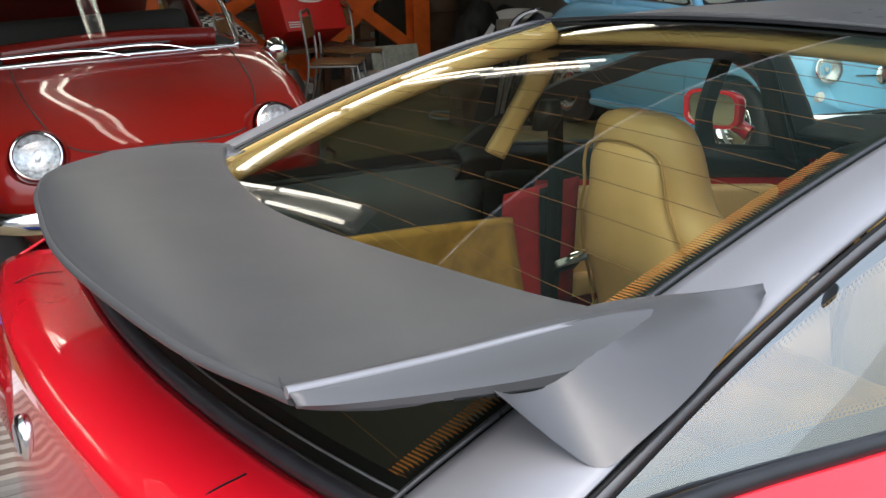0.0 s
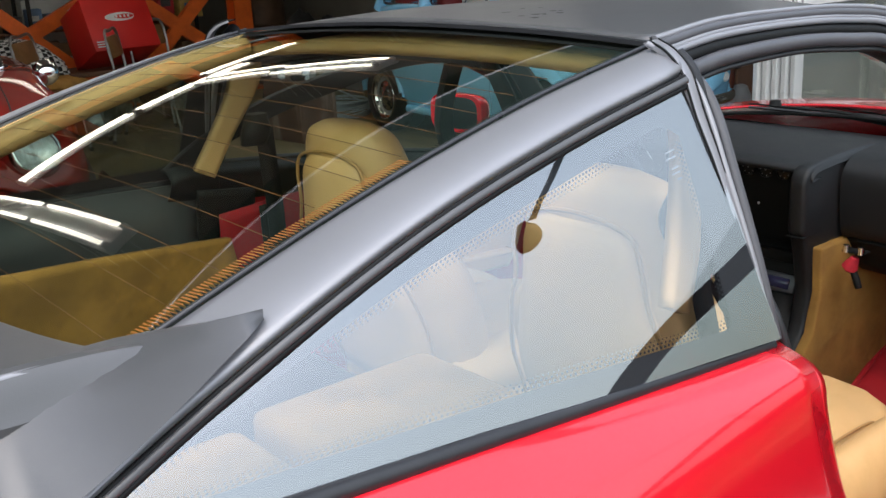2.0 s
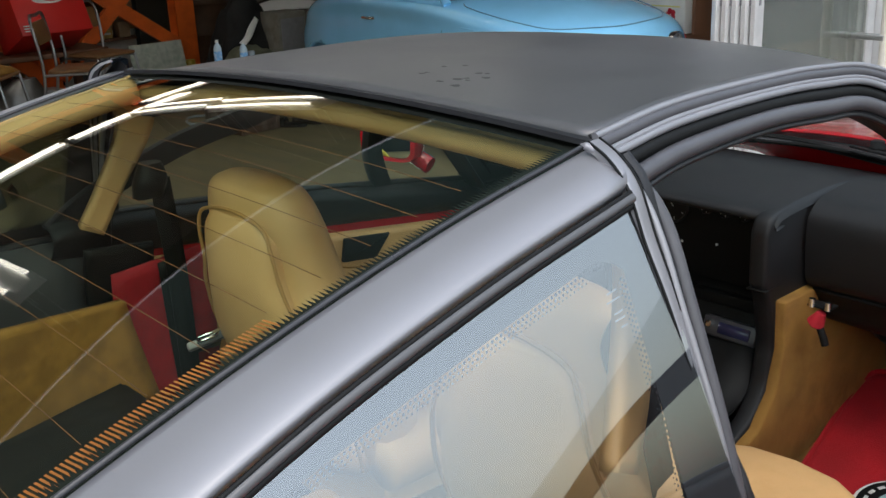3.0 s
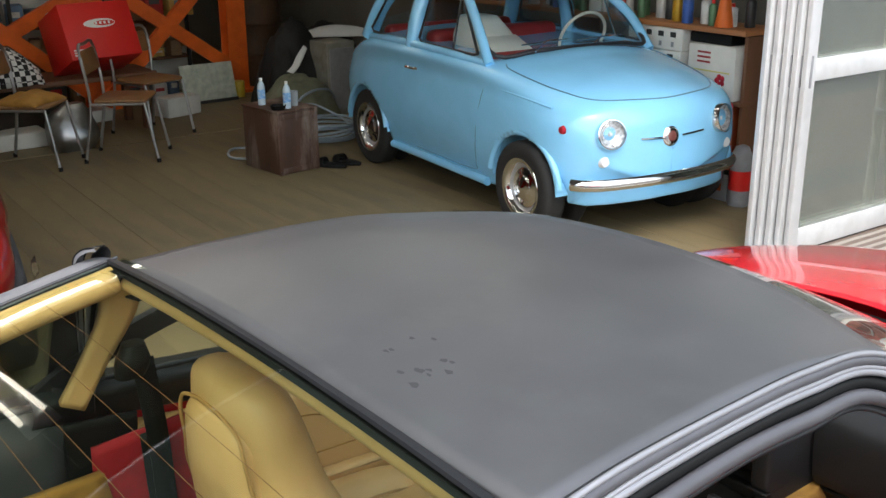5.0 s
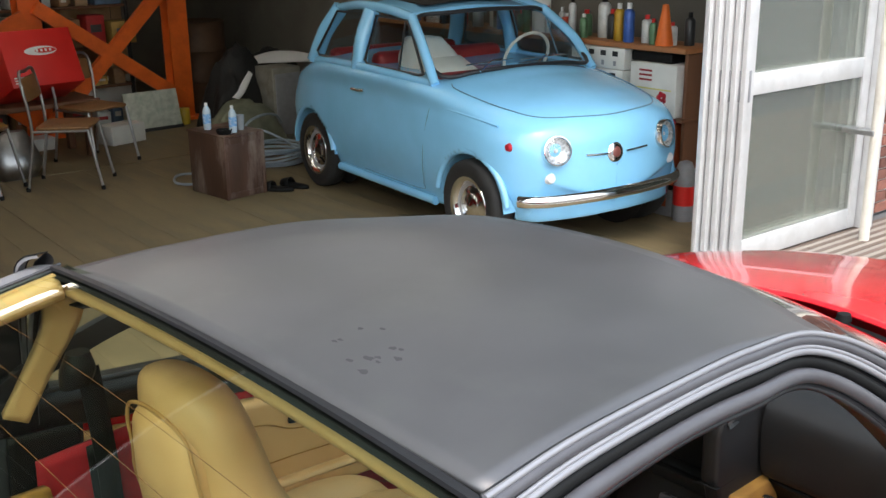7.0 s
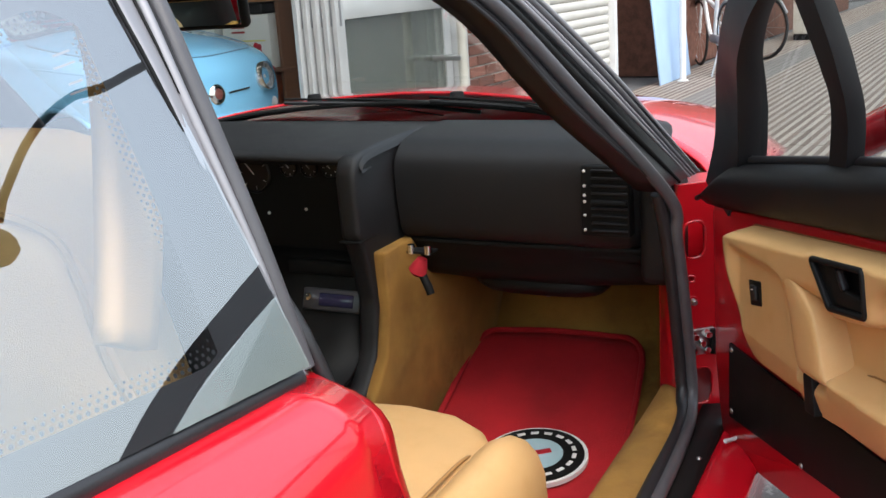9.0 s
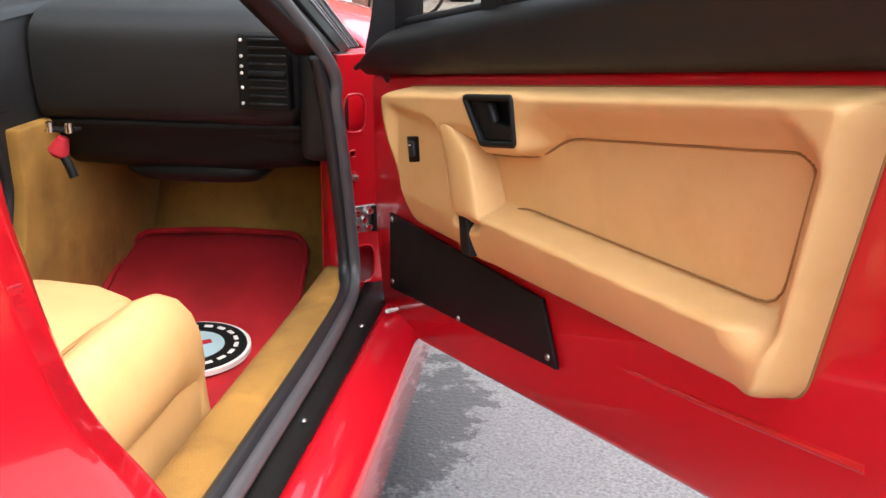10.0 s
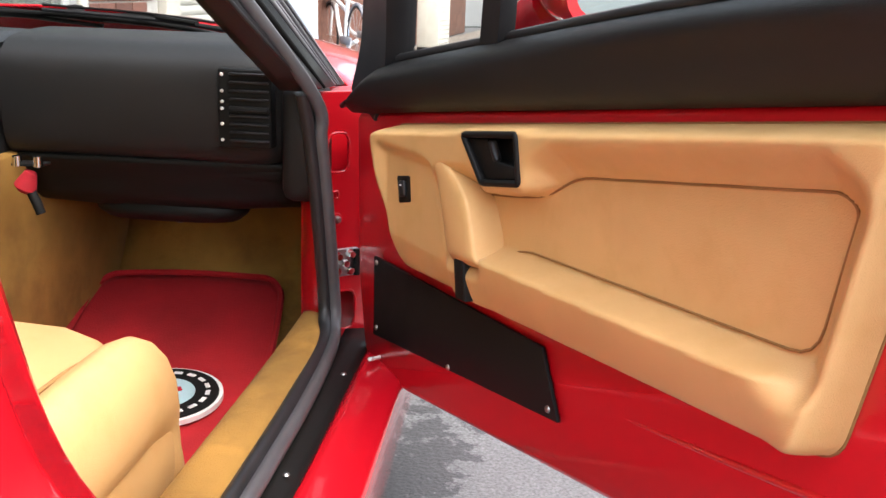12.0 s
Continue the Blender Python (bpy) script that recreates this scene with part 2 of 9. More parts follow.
REDBELT = mat("red_webbing", (0.42, 0.008, 0.02), 0.8, 0.0, 0.0, 0.15, 40, 0.001, 600)
CHROME = mat("chrome", (0.82, 0.82, 0.82), 0.10, 1.0, 0.0, 0.03, 20)
STEEL = mat("dull_steel", (0.45, 0.45, 0.45), 0.35, 1.0, 0.0, 0.1, 25)
MIRROR = mat("mirror_glass", (0.8, 0.88, 0.86), 0.01, 1.0, 0.0, 0.0, 5, rough_vary=0.0)
WHITE = mat("white_paint", (0.75, 0.75, 0.74), 0.45, 0.0, 0.0, 0.06, 8)
GREYP = mat("grey_plastic", (0.25, 0.25, 0.26), 0.4, 0.0, 0.0, 0.1, 20)
TYRE = mat("tyre_rubber", (0.018, 0.018, 0.018), 0.75, 0.0, 0.0, 0.15, 30, 0.0008, 300)
GLASS_REAR = glass("green_tinted_rear_glass", (0.80, 0.88, 0.74), 1.34)
GLASS_SIDE = glass("grey_side_glass", (0.90, 0.93, 0.95), 2.3)
GLASS_FRONT = glass("front_glass", (0.86, 0.90, 0.89), 1.24)
GLASS_WS = glass("clear_glass", (0.86, 0.90, 0.89), 1.45)
GLASS_LEFT = glass("dark_side_glass", (0.48, 0.55, 0.50), 1.4)
WINGREY = mat("wing_grey_paint", (0.115, 0.113, 0.116), 0.42, 0.4, 0.0, 0.06, 6, 0.0001, 700, 0.05)
GLASS_DOOR = glass("door_glass", (0.80, 0.85, 0.83), 1.4)
ORANGE_LINE = mat("orange_heater_line", (0.17, 0.065, 0.02), 0.5, 0.0)
ORANGE_COMB = mat("orange_heater_comb", (0.42, 0.13, 0.025), 0.5, 0.0)

# ---- the red sports car: nose towards +x, its right door open ----
from mathutils.bvhtree import BVHTree

car = thing("sports_car", "red sports coupe with grey roof and wing, one door open", "car")


def glass_z(s):
    return 1.168 - 0.158 * s - 0.141 * s * s


def glass_half(s):
    return 0.560 + 0.018 * s


def rear_glass_point(s, v, lift=0.0):
    return Vector((-s, v * glass_half(s), glass_z(s) + 0.022 * (1 - v * v) * (1 - s * 0.5) - 0.009 * (1 + v) + lift))


def glass_end(v):
    return 1.130 - 0.048 * v * v


# roof skin with a gentle crown
roof_rows = [[(-0.012, -0.556, 1.163), (-0.020, -0.30, 1.172), (-0.022, 0, 1.177), (-0.020, 0.30, 1.164), (-0.012, 0.548, 1.134)],
             [(0.20, -0.545, 1.174), (0.20, -0.30, 1.185), (0.20, 0, 1.186), (0.20, 0.30, 1.171), (0.20, 0.562, 1.132)],
             [(0.48, -0.533, 1.166), (0.50, -0.30, 1.180), (0.51, 0, 1.181), (0.50, 0.30, 1.165), (0.48, 0.556, 1.123)],
             [(0.700, -0.540, 1.134), (0.785, -0.30, 1.142), (0.81, 0, 1.145), (0.785, 0.30, 1.130), (0.725, 0.535, 1.092)]]
roof_bm = loft(roof_rows, 8, 8)
roof_tree = BVHTree.FromBMesh(roof_bm)
part("roof_panel", roof_bm, MATT, car, "matt dark grey roof with a few dirty marks", thick=0.012)
head_rows = [[(Vector(p) - Vector((0, 0, 0.03))) for p in r] for r in roof_rows]
part("headliner", loft(head_rows, 4, 4), TAN, car, "tan headliner", thick=0.008)
mr_ = random.Random(3)
SMUDGE = mat("dark_smudge", (0.045, 0.045, 0.046), 0.6)
for mx, my, mr in ((0.081, -0.160, 0.007), (0.089, -0.162, 0.006), (0.130, -0.153, 0.007), (0.151, -0.176, 0.006), (0.122, -0.234, 0.009), (0.061, -0.220, 0.007), (0.082, -0.235, 0.010), (0.092, -0.242, 0.007), (0.083, -0.252, 0.006), (0.106, -0.265, 0.010), (0.055, -0.258, 0.011), (0.127, -0.246, 0.006)):
    c = []
    marks = bmesh.new()
    for k in range(9):
        rr = mr * mr_.uniform(0.5, 1.1)
        q = roof_tree.ray_cast(Vector((mx + 0.6 * rr * math.cos(k * 0.698), my + rr * math.sin(k * 0.698), 1.3)), Vector((0, 0, -1)))[0]
        c.append(marks.verts.new(q + Vector((0, 0, 0.0123))))
    marks.faces.new(c)
    part("smudge", marks, SMUDGE, car, smooth=0)
# joint strip between roof and rear glass
joint = [rear_glass_point(0.026, -1 + 2 * k / 16, 0.006) for k in range(17)]
part("roof_joint_strip", sweep(joint, [(-0.007, -0.004), (0.007, -0.004), (0.006, 0.002), (-0.006, 0.002)], (0, 0, 1)), TRIM, car)

# rear glass with its dark border and heater lines
rows = []
for i in range(25):
    rows.append([rear_glass_point(glass_end(-1 + 2 * j / 24) * i / 24, -1 + 2 * j / 24) for j in range(25)])
rear_glass = part("rear_glass", grid_bm(rows), GLASS_REAR, car, "large curved tinted rear window", smooth=180)
rear_glass.visible_shadow = False
border = bmesh.new()
for side in (-1, 1):
    prev = None
    for i in range(221):
        f = i / 220
        v0, v1 = side * 1.0, side * 0.955
        a = border.verts.new(rear_glass_point(glass_end(v0) * f, v0, -0.003))
        b = border.verts.new(rear_glass_point(glass_end(v1) * f, v1, -0.003))
        if prev:
            border.faces.new((prev[0], a, b, prev[1]))
            # teeth along the inner edge
            t = border.verts.new(rear_glass_point(glass_end(v1) * (f - 0.5 / 220), side * 0.932, -0.003))
            q0 = border.verts.new(rear_glass_point(glass_end(v1) * (f - 0.92 / 220), side * 0.957, -0.003))
            q1 = border.verts.new(rear_glass_point(glass_end(v1) * (f - 0.08 / 220), side * 0.957, -0.003))
            border.faces.new((q0, t, q1))
        prev = (a, b)
for lo, hi in ((0.0, 0.038), (0.965, 1.0)):
    prev = None
    for j in range(41):
        v = -1 + 2 * j / 40
        a = border.verts.new(rear_glass_point(glass_end(v) * lo, v, -0.0035))
        b = border.verts.new(rear_glass_point(glass_end(v) * hi, v, -0.0035))
        if prev:
            border.faces.new((prev[0], a, b, prev[1]))
        prev = (a, b)
part("black_border", border, BLACKP, rear_glass, "black printed border with comb teeth", smooth=0)
for k in range(15):
    s = 0.17 + 0.062 * k
    line = [rear_glass_point(s, -0.90 + 1.80 * j / 20, -0.004) for j in range(21)]
    part("heater_line", sweep(line, ring(0.0005, 4)), ORANGE_LINE, rear_glass)
for side in (-1, 1):
    bus = bmesh.new()
    for j in range(150):
        f = 0.42 + 0.66 * j / 150
        a, b = side * 0.962, side * 0.908
        quad = [rear_glass_point(f, a, -0.0045), rear_glass_point(f + 0.0021, a, -0.0045), rear_glass_point(f + 0.0071, b, -0.0045), rear_glass_point(f + 0.0050, b, -0.0045)]
        bus.faces.new([bus.verts.new(q) for q in quad])
    part("heater_comb", bus, ORANGE_COMB, rear_glass, "orange comb of heater line ends", smooth=0)

# grey pillars that run from the roof down to the tail
for side in (1, -1):
    inner = [rear_glass_point(s, -1.0, 0.003) for s in (0.0, 0.25, 0.5, 0.75, 1.0, 1.12)]
    outer = [(-0.064, -0.640, 1.146), (-0.28, -0.645, 1.103), (-0.51, -0.657, 1.044), (-0.76, -0.678, 0.955), (-0.96, -0.703, 0.873), (-1.10, -0.712, 0.817)]
    inner[0] = inner[0] + Vector((-0.012, -0.004, -0.002))
    mid = [(a + Vector(b)) / 2 + Vector((0, -0.006, 0.006)) for a, b in zip(inner, outer)]
    low = [Vector(b) + Vector((0, 0.012, -0.020)) for b in outer]
    bm = loft([inner, mid, outer, low], 6, 5)
    edge = [Vector(b) + Vector((0, -0.004, -0.010)) for b in outer]
    trim = tube(edge, 0.0030, 8)
    rib = tube([Vector(b) + Vector((0, -0.006, -0.015)) for b in outer], 0.0055, 8)
    lower_trim = tube([Vector(b) + Vector((0, -0.007, -0.0225)) for b in outer], 0.0042, 8)
    lip = tube([a + Vector((0, 0.004, 0.003)) for a in inner], 0.0032, 8)
    if side < 0:
        bm, trim, rib, lower_trim, lip = (mirror_y(q) for q in (bm, trim, rib, lower_trim, lip))
        for q in (bm, trim, rib, lower_trim, lip):
            bmesh.ops.translate(q, vec=(0, 0, -0.018), verts=q.verts)
    part("rear_pillar", bm, SATIN, car, "satin grey sloping rear pillar", thick=0.015)
    part("groove", trim, BLACKP, car)
    part("window_trim", rib, WINGREY, car)
    part("window_seal", lower_trim, BLACKP, car)
    part("glass_seal", lip, GUTTER, car)

# quarter windows
DOTS = mat("black_print", (0.02, 0.02, 0.022), 0.5)
belt = [(-0.042, -0.764, 0.806), (-0.30, -0.748, 0.818), (-0.60, -0.729, 0.832), (-0.86, -0.713, 0.840), (-1.085, -0.708, 0.822)]
top = [(-0.058, -0.647, 1.128), (-0.28, -0.654, 1.077), (-0.51, -0.666, 1.017), (-0.78, -0.686, 0.925), (-1.085, -0.709, 0.824)]
NQ = 160
tb, tt = spline(belt, NQ // 4), spline(top, NQ // 4)


def pane_point(f, v, inward=0.0):
    """A point of the slightly twisted pane: f from front to rear in steps, v from belt to top."""
    f = min(max(f, 0.0), NQ - 1e-6)
    k = int(f)
    a, q = tb[k].lerp(tb[k + 1], f - k), tt[k].lerp(tt[k + 1], f - k)
    h = (q - a).length
    dome = -0.003 + 0.008 * v * (1 - v) + 0.012 * (1 - 2 * v) * min(1.0, h / 0.25) + 0.012 * (1 - 2 * min(1.0, 1.4 * f / NQ))
    return a.lerp(q, v) + Vector((0, -0.94, 0.33)) * (dome - inward)


def pane_h(f):
    k = int(min(f, NQ - 1))
    return max((tt[k] - tb[k]).length, 0.004)


STEP = 1.05 / NQ


def band(f, end):
    """Width of the printed border at the belt (0) or at the top (1), wider round the front corners."""
    d = f * STEP
    return 0.030 + (0.034 if end == 0 else 0.026) * max(0.0, 1 - max(0.0, d - 0.050) / 0.045) ** 2


def front_band(v):
    return (0.078 - 0.030 * v) / STEP


for side in (1, -1):
    bm = grid_bm([[pane_point(f * 4, v / 14) for f in range(41)] for v in range(15)])
    frit = bmesh.new()
    for end in (0, 1):
        prev = None
        for k in range(0, NQ + 1):
            w = min(0.5, band(k, end) / pane_h(k))
            lo, hi = (0.0, w) if end == 0 else (1 - w, 1.0)
            cur = [frit.verts.new(pane_point(k, lo + (hi - lo) * q / 3, 0.0016)) for q in range(4)]
            if prev:
                for q in range(3):
                    frit.faces.new((prev[q], cur[q], cur[q + 1], prev[q + 1]))
            prev = cur
    prev = None
    for q in range(31):
        v = 0.09 + 0.82 * q / 30
        cur = [frit.verts.new(pane_point(front_band(v) * a / 6, v, 0.0022)) for a in range(7)]
        if prev:
            for a in range(6):
                frit.faces.new((prev[a], cur[a], cur[a + 1], prev[a + 1]))
        prev = cur
    dots = bmesh.new()

    def dot(f, v, r):
        o = pane_point(f, v, 0.0018)
        ux, uz = (pane_point(f + 1, v) - pane_point(f - 1, v)).normalized(), (pane_point(f, min(1, v + 0.02)) - pane_point(f, v - 0.02)).normalized()
        dots.faces.new([dots.verts.new(o + ux * r * math.cos(k * 1.0472) + uz * r * math.sin(k * 1.0472)) for k in range(6)])

    for row, (gap, r) in enumerate(((0.0030, 0.0019), (0.0078, 0.0015), (0.0120, 0.0011))):
        for k in range(9, 132):
            h = pane_h(k)
            if h < 0.085:
                continue
            for end in (0, 1):
                w = (band(k + 0.5 * (row % 2), end) + gap) / h
                if k * STEP > front_band(0.5) * STEP + 0.01:
                    dot(k + 0.5 * (row % 2), w if end == 0 else 1 - w, r)
        for q in range(36):
            v = 0.17 + 0.66 * (q + 0.5 * (row % 2)) / 36
            dot(front_band(v) + gap / STEP, v, r)
    bars = bmesh.new()
    for k, (f0, f1, v) in enumerate(((11, 13.6, 0.80), (11, 14.2, 0.775), (11.2, 13.4, 0.735), (11.2, 13.8, 0.715), (11.4, 12.8, 0.69))):
        bars.faces.new([bars.verts.new(pane_point(f, vv, 0.0014)) for f, vv in ((f0, v), (f1, v), (f1, v + 0.005), (f0, v + 0.005))])
    seal = tube([Vector(b) + Vector((0, -0.006, -0.004)) for b in belt], 0.010, 8)
    if side < 0:
        bm, dots, frit, seal, bars = (mirror_y(q) for q in (bm, dots, frit, seal, bars))
    pane = part("quarter_window", bm, GLASS_SIDE if side > 0 else GLASS_LEFT, car, "triangular fixed side window", smooth=180)
    pane.visible_shadow = False
    dd_ = part("dotted_border", dots, DOTS, pane, smooth=0)
    dd_["kind"] = "stuff"
    part("black_border", frit, DOTS, pane, "black printed border", smooth=0)
    part("glass_mark", bars, GREYP, pane, "small printed glass mark", smooth=0)
    part("belt_seal", seal, RUBBER, car)

POST_EDGE = ((-0.047, -0.575, 1.176), (-0.058, -0.612, 1.164), (-0.065, -0.643, 1.139), (-0.064, -0.664, 1.088), (-0.059, -0.694, 1.02), (-0.050, -0.738, 0.90), (-0.045, -0.770, 0.80))

# rear wings in red
cols = [0.0, -0.25, -0.5, -0.8, -1.05, -1.22]
wing = [[(-0.034, -0.765, 0.800), (-0.30, -0.752, 0.812), (-0.60, -0.735, 0.826), (-0.86, -0.718, 0.834), (-1.07, -0.705, 0.812), (-1.175, -0.640, 0.792)],
        [(-0.034, -0.800, 0.797), (-0.30, -0.798, 0.800), (-0.60, -0.785, 0.806), (-0.86, -0.768, 0.808), (-1.085, -0.735, 0.785), (-1.205, -0.645, 0.762)],
        [(-0.034, -0.832, 0.775), (-0.30, -0.835, 0.778), (-0.60, -0.826, 0.780), (-0.86, -0.805, 0.775), (-1.095, -0.755, 0.745), (-1.22, -0.645, 0.715)],
        [(-0.032, -0.846, 0.72), (-0.30, -0.862, 0.72), (-0.60, -0.868, 0.715), (-0.86, -0.850, 0.70), (-1.10, -0.770, 0.67), (-1.225, -0.645, 0.65)],
        [(0.018, -0.858, 0.58), (-0.30, -0.880, 0.58), (-0.60, -0.895, 0.58), (-0.86, -0.880, 0.57), (-1.11, -0.785, 0.55), (-1.23, -0.645, 0.53)],
        [(0.130, -0.870, 0.42), (-0.25, -0.885, 0.40), (-0.60, -0.90, 0.66), (-0.92, -0.880, 0.42), (-1.11, -0.785, 0.40), (-1.23, -0.645, 0.38)],
        [(0.20, -0.890, 0.20), (-0.24, -0.875, 0.20), (-0.60, -0.895, 0.62), (-0.96, -0.870, 0.20), (-1.10, -0.77, 0.20), (-1.21, -0.640, 0.20)]]
for side in (1, -1):
    bm = loft(wing, 7, 7)
    post = loft([[(-0.034, -0.765, 0.800), (-0.034, -0.830, 0.778), (-0.032, -0.846, 0.72), (0.018, -0.858, 0.58), (0.130, -0.870, 0.42), (0.20, -0.885, 0.24)],
                 [(-0.012, -0.760, 0.795), (-0.004, -0.815, 0.765), (0.002, -0.828, 0.70), (0.045, -0.835, 0.57), (0.150, -0.84, 0.42), (0.22, -0.85, 0.26)],
                 [(-0.03, -0.735, 0.790), (-0.03, -0.770, 0.760), (-0.02, -0.780, 0.70), (0.025, -0.785, 0.57), (0.100, -0.79, 0.42), (0.17, -0.80, 0.26)]], 5, 4)
    if side < 0:
        bm, post = mirror_y(bm), mirror_y(post)
    part("rear_wing_panel", bm, RED, car, "glossy red rear quarter panel", thick=0.006)
    part("door_post", post, RED_IN, car, thick=0.004)
    # edge strip, bright lip and seal that run down beside the side window
    post_rows = []
    for (ex, ey, ez), wa, wb, (cx, cy) in zip(POST_EDGE, (0.018, 0.018, 0.018, 0.018, 0.015, 0.011, 0.009), (0.010, 0.012, 0.012, 0.009, 0.009, 0.008, 0.008), ((0.012, 0.004), (0.014, 0.006), (0.018, 0.008), (0.020, 0.006), (0.024, 0.004), (0.008, 0.004), (0.006, 0.004))):
        q = Vector((ex, ey, ez))
        a = q + Vector((wa, 0.002, 0))
        b = a + Vector((wb, 0.002, 0))
        c = b + Vector((cx, cy, 0))
        post_rows.append((q, a, b, c))
    outw = Vector((0, -0.92, 0.39))
    strip_a = loft([[q + Vector((-0.001, 0.012, -0.004)), q, q.lerp(a, 0.5) + outw * 0.0015, a + outw * 0.0005] for q, a, b, c in post_rows], 4, 6)
    strip_c = loft([[b - outw * 0.003, b.lerp(c, 0.5) + outw * 0.002, c - outw * 0.002, c + Vector((-0.002, 0.022, -0.008)), c + Vector((-0.02, 0.05, -0.02))] for q, a, b, c in post_rows[1:]], 4, 6)
    seam_a = tube([r[0] - outw * 0.0005 + Vector((-0.001, 0, 0)) for r in post_rows], 0.0018, 6)
    seam_b = tube([r[1] + outw * 0.0008 + Vector((0.001, 0, 0)) for r in post_rows], 0.0016, 6)
    b_lip = tube([(-0.010, -0.735, 0.86), (-0.002, -0.765, 0.79), (0.03, -0.80, 0.60), (0.07, -0.82, 0.42), (0.13, -0.835, 0.30)], 0.007, 8)
    if side < 0:
        strip_a, strip_c, seam_a, seam_b, b_lip = (mirror_y(q) for q in (strip_a, strip_c, seam_a, seam_b, b_lip))
    part("window_post", strip_a, SATIN, car, "satin grey edge strip beside the side window")
    part("post_seal", strip_c, TRIM, car)
    part("post_seam", seam_a, BLACKP, car)
    part("post_seam", seam_b, BLACKP, car)
    part("door_seal", b_lip, RUBBER, car)

# tail: deck behind the glass, rear face, lamps and badge
deck = [[rear_glass_point(glass_end(v) + 0.012, v, -0.004) for v in (-1, -0.6, 0, 0.6, 1)],
        [(-1.170, -0.62, 0.806), (-1.215, -0.36, 0.812), (-1.238, 0, 0.812), (-1.215, 0.36, 0.806), (-1.170, 0.62, 0.796)],
        [(-1.206, -0.635, 0.790), (-1.254, -0.36, 0.798), (-1.277, 0, 0.798), (-1.254, 0.36, 0.792), (-1.206, 0.635, 0.782)],
        [(-1.213, -0.638, 0.768), (-1.262, -0.36, 0.778), (-1.284, 0, 0.780), (-1.262, 0.36, 0.774), (-1.213, 0.638, 0.762)],
        [(-1.215, -0.640, 0.72), (-1.264, -0.36, 0.735), (-1.286, 0, 0.738), (-1.264, 0.36, 0.735), (-1.215, 0.640, 0.72)],
        [(-1.225, -0.640, 0.55), (-1.272, -0.36, 0.56), (-1.292, 0, 0.56), (-1.272, 0.36, 0.56), (-1.225, 0.640, 0.55)],
        [(-1.215, -0.64, 0.22), (-1.262, -0.36, 0.22), (-1.28, 0, 0.22), (-1.262, 0.36, 0.22), (-1.215, 0.64, 0.22)]]
part("tail_deck", loft(deck, 7, 7), RED, car, "red tail panel below the rear window", thick=0.006)
rim = [rear_glass_point(glass_end(-1 + 2 * k / 24) + 0.004, -1 + 2 * k / 24, 0.001) for k in range(25)]
part("rear_window_gasket", sweep(rim, ring(0.012, 8)), RUBBER, car)
rim2 = [rear_glass_point(glass_end(-1 + 2 * k / 24) - 0.020, -1 + 2 * k / 24, 0.002) for k in range(25)]
part("gasket_bead", sweep(rim2, ring(0.0016, 6)), STEEL, car)
for side in (-1, 1):
    seam = [(-1.15, side * 0.405, 0.8135), (-1.20, side * 0.420, 0.8105), (-1.245, side * 0.430, 0.783), (-1.262, side * 0.435, 0.73)]
    part("deck_seam", tube(seam, 0.0012, 6), BLACKP, car)
    lampb = box(-1.285, -1.215, side * 0.40 - 0.16, side * 0.40 + 0.16, 0.60, 0.70, 0.012)
    part("tail_lamp", lampb, mat("red_lamp_lens", (0.25, 0.004, 0.008), 0.1, 0, 0.5), car, "dark red tail lamp")
badge_m = Matrix.Translation((-1.286, 0.086, 0.685)) @ Matrix.Rotation(radians(-92), 4, "Y")
badge = part("badge", lathe([(0.0, 0.012), (0.022, 0.011), (0.030, 0.008), (0.032, 0.004), (0.034, 0.0)], badge_m, 24), CHROME, car, "round chrome badge")
part("badge_centre", lathe([(0.0, 0.0145), (0.012, 0.014), (0.022, 0.0125)], badge_m, 20), GREYP, badge)

# the tall wing on the tail
back = [(-1.174, -0.600), (-1.205, -0.38), (-1.222, 0.0), (-1.193, 0.28), (-1.165, 0.42), (-1.115, 0.52), (-1.000, 0.590)]
front = [(-0.800, -0.606), (-0.850, -0.42), (-0.912, 0.0), (-0.880, 0.28), (-0.848, 0.42), (-0.810, 0.53), (-0.775, 0.592)]
top_rows, low_rows = [], []
for f, dz, th in ((0.0, -0.004, 0.010), (0.06, 0.004, 0.022), (0.3, 0.011, 0.040), (0.65, 0.009, 0.036), (0.94, 0.000, 0.016), (1.0, -0.005, 0.008)):
    rt, rl = [], []
    for (bx, by), (fx, fy) in zip(back, front):
        x, y = bx + (fx - bx) * f, by + (fy - by) * f
        z = 0.968 + (abs(y) / 0.6) ** 3 * float(np.interp(f, (0, 0.06, 0.3, 1), (0.020, 0.012, 0.0035, 0.003))) - 0.007 * (1 + y / 0.6)
        rt.append((x, y, z + dz))
        rl.append((x, y, z + dz - th))
    top_rows.append(rt)
    low_rows.append(rl)
loop = top_rows + list(reversed(low_rows))
wing_bm = loft(loop + [loop[0]], 8, 3)
bmesh.ops.remove_doubles(wing_bm, verts=wing_bm.verts, dist=0.0004)
bmesh.ops.holes_fill(wing_bm, edges=[e for e in wing_bm.edges if e.is_boundary], sides=0)
bmesh.ops.recalc_face_normals(wing_bm, faces=wing_bm.faces)
spoiler = part("rear_spoiler", wing_bm, MATT, car, "matt grey full-width rear wing", smooth=60)
part("edge_bead", tube([(bx - 0.001, by, 0.959 + 0.019 * (abs(by) / 0.6) ** 3 - 0.007 * (1 + by / 0.6)) for bx, by in back], 0.0055, 8, 8), WINGREY, spoiler)
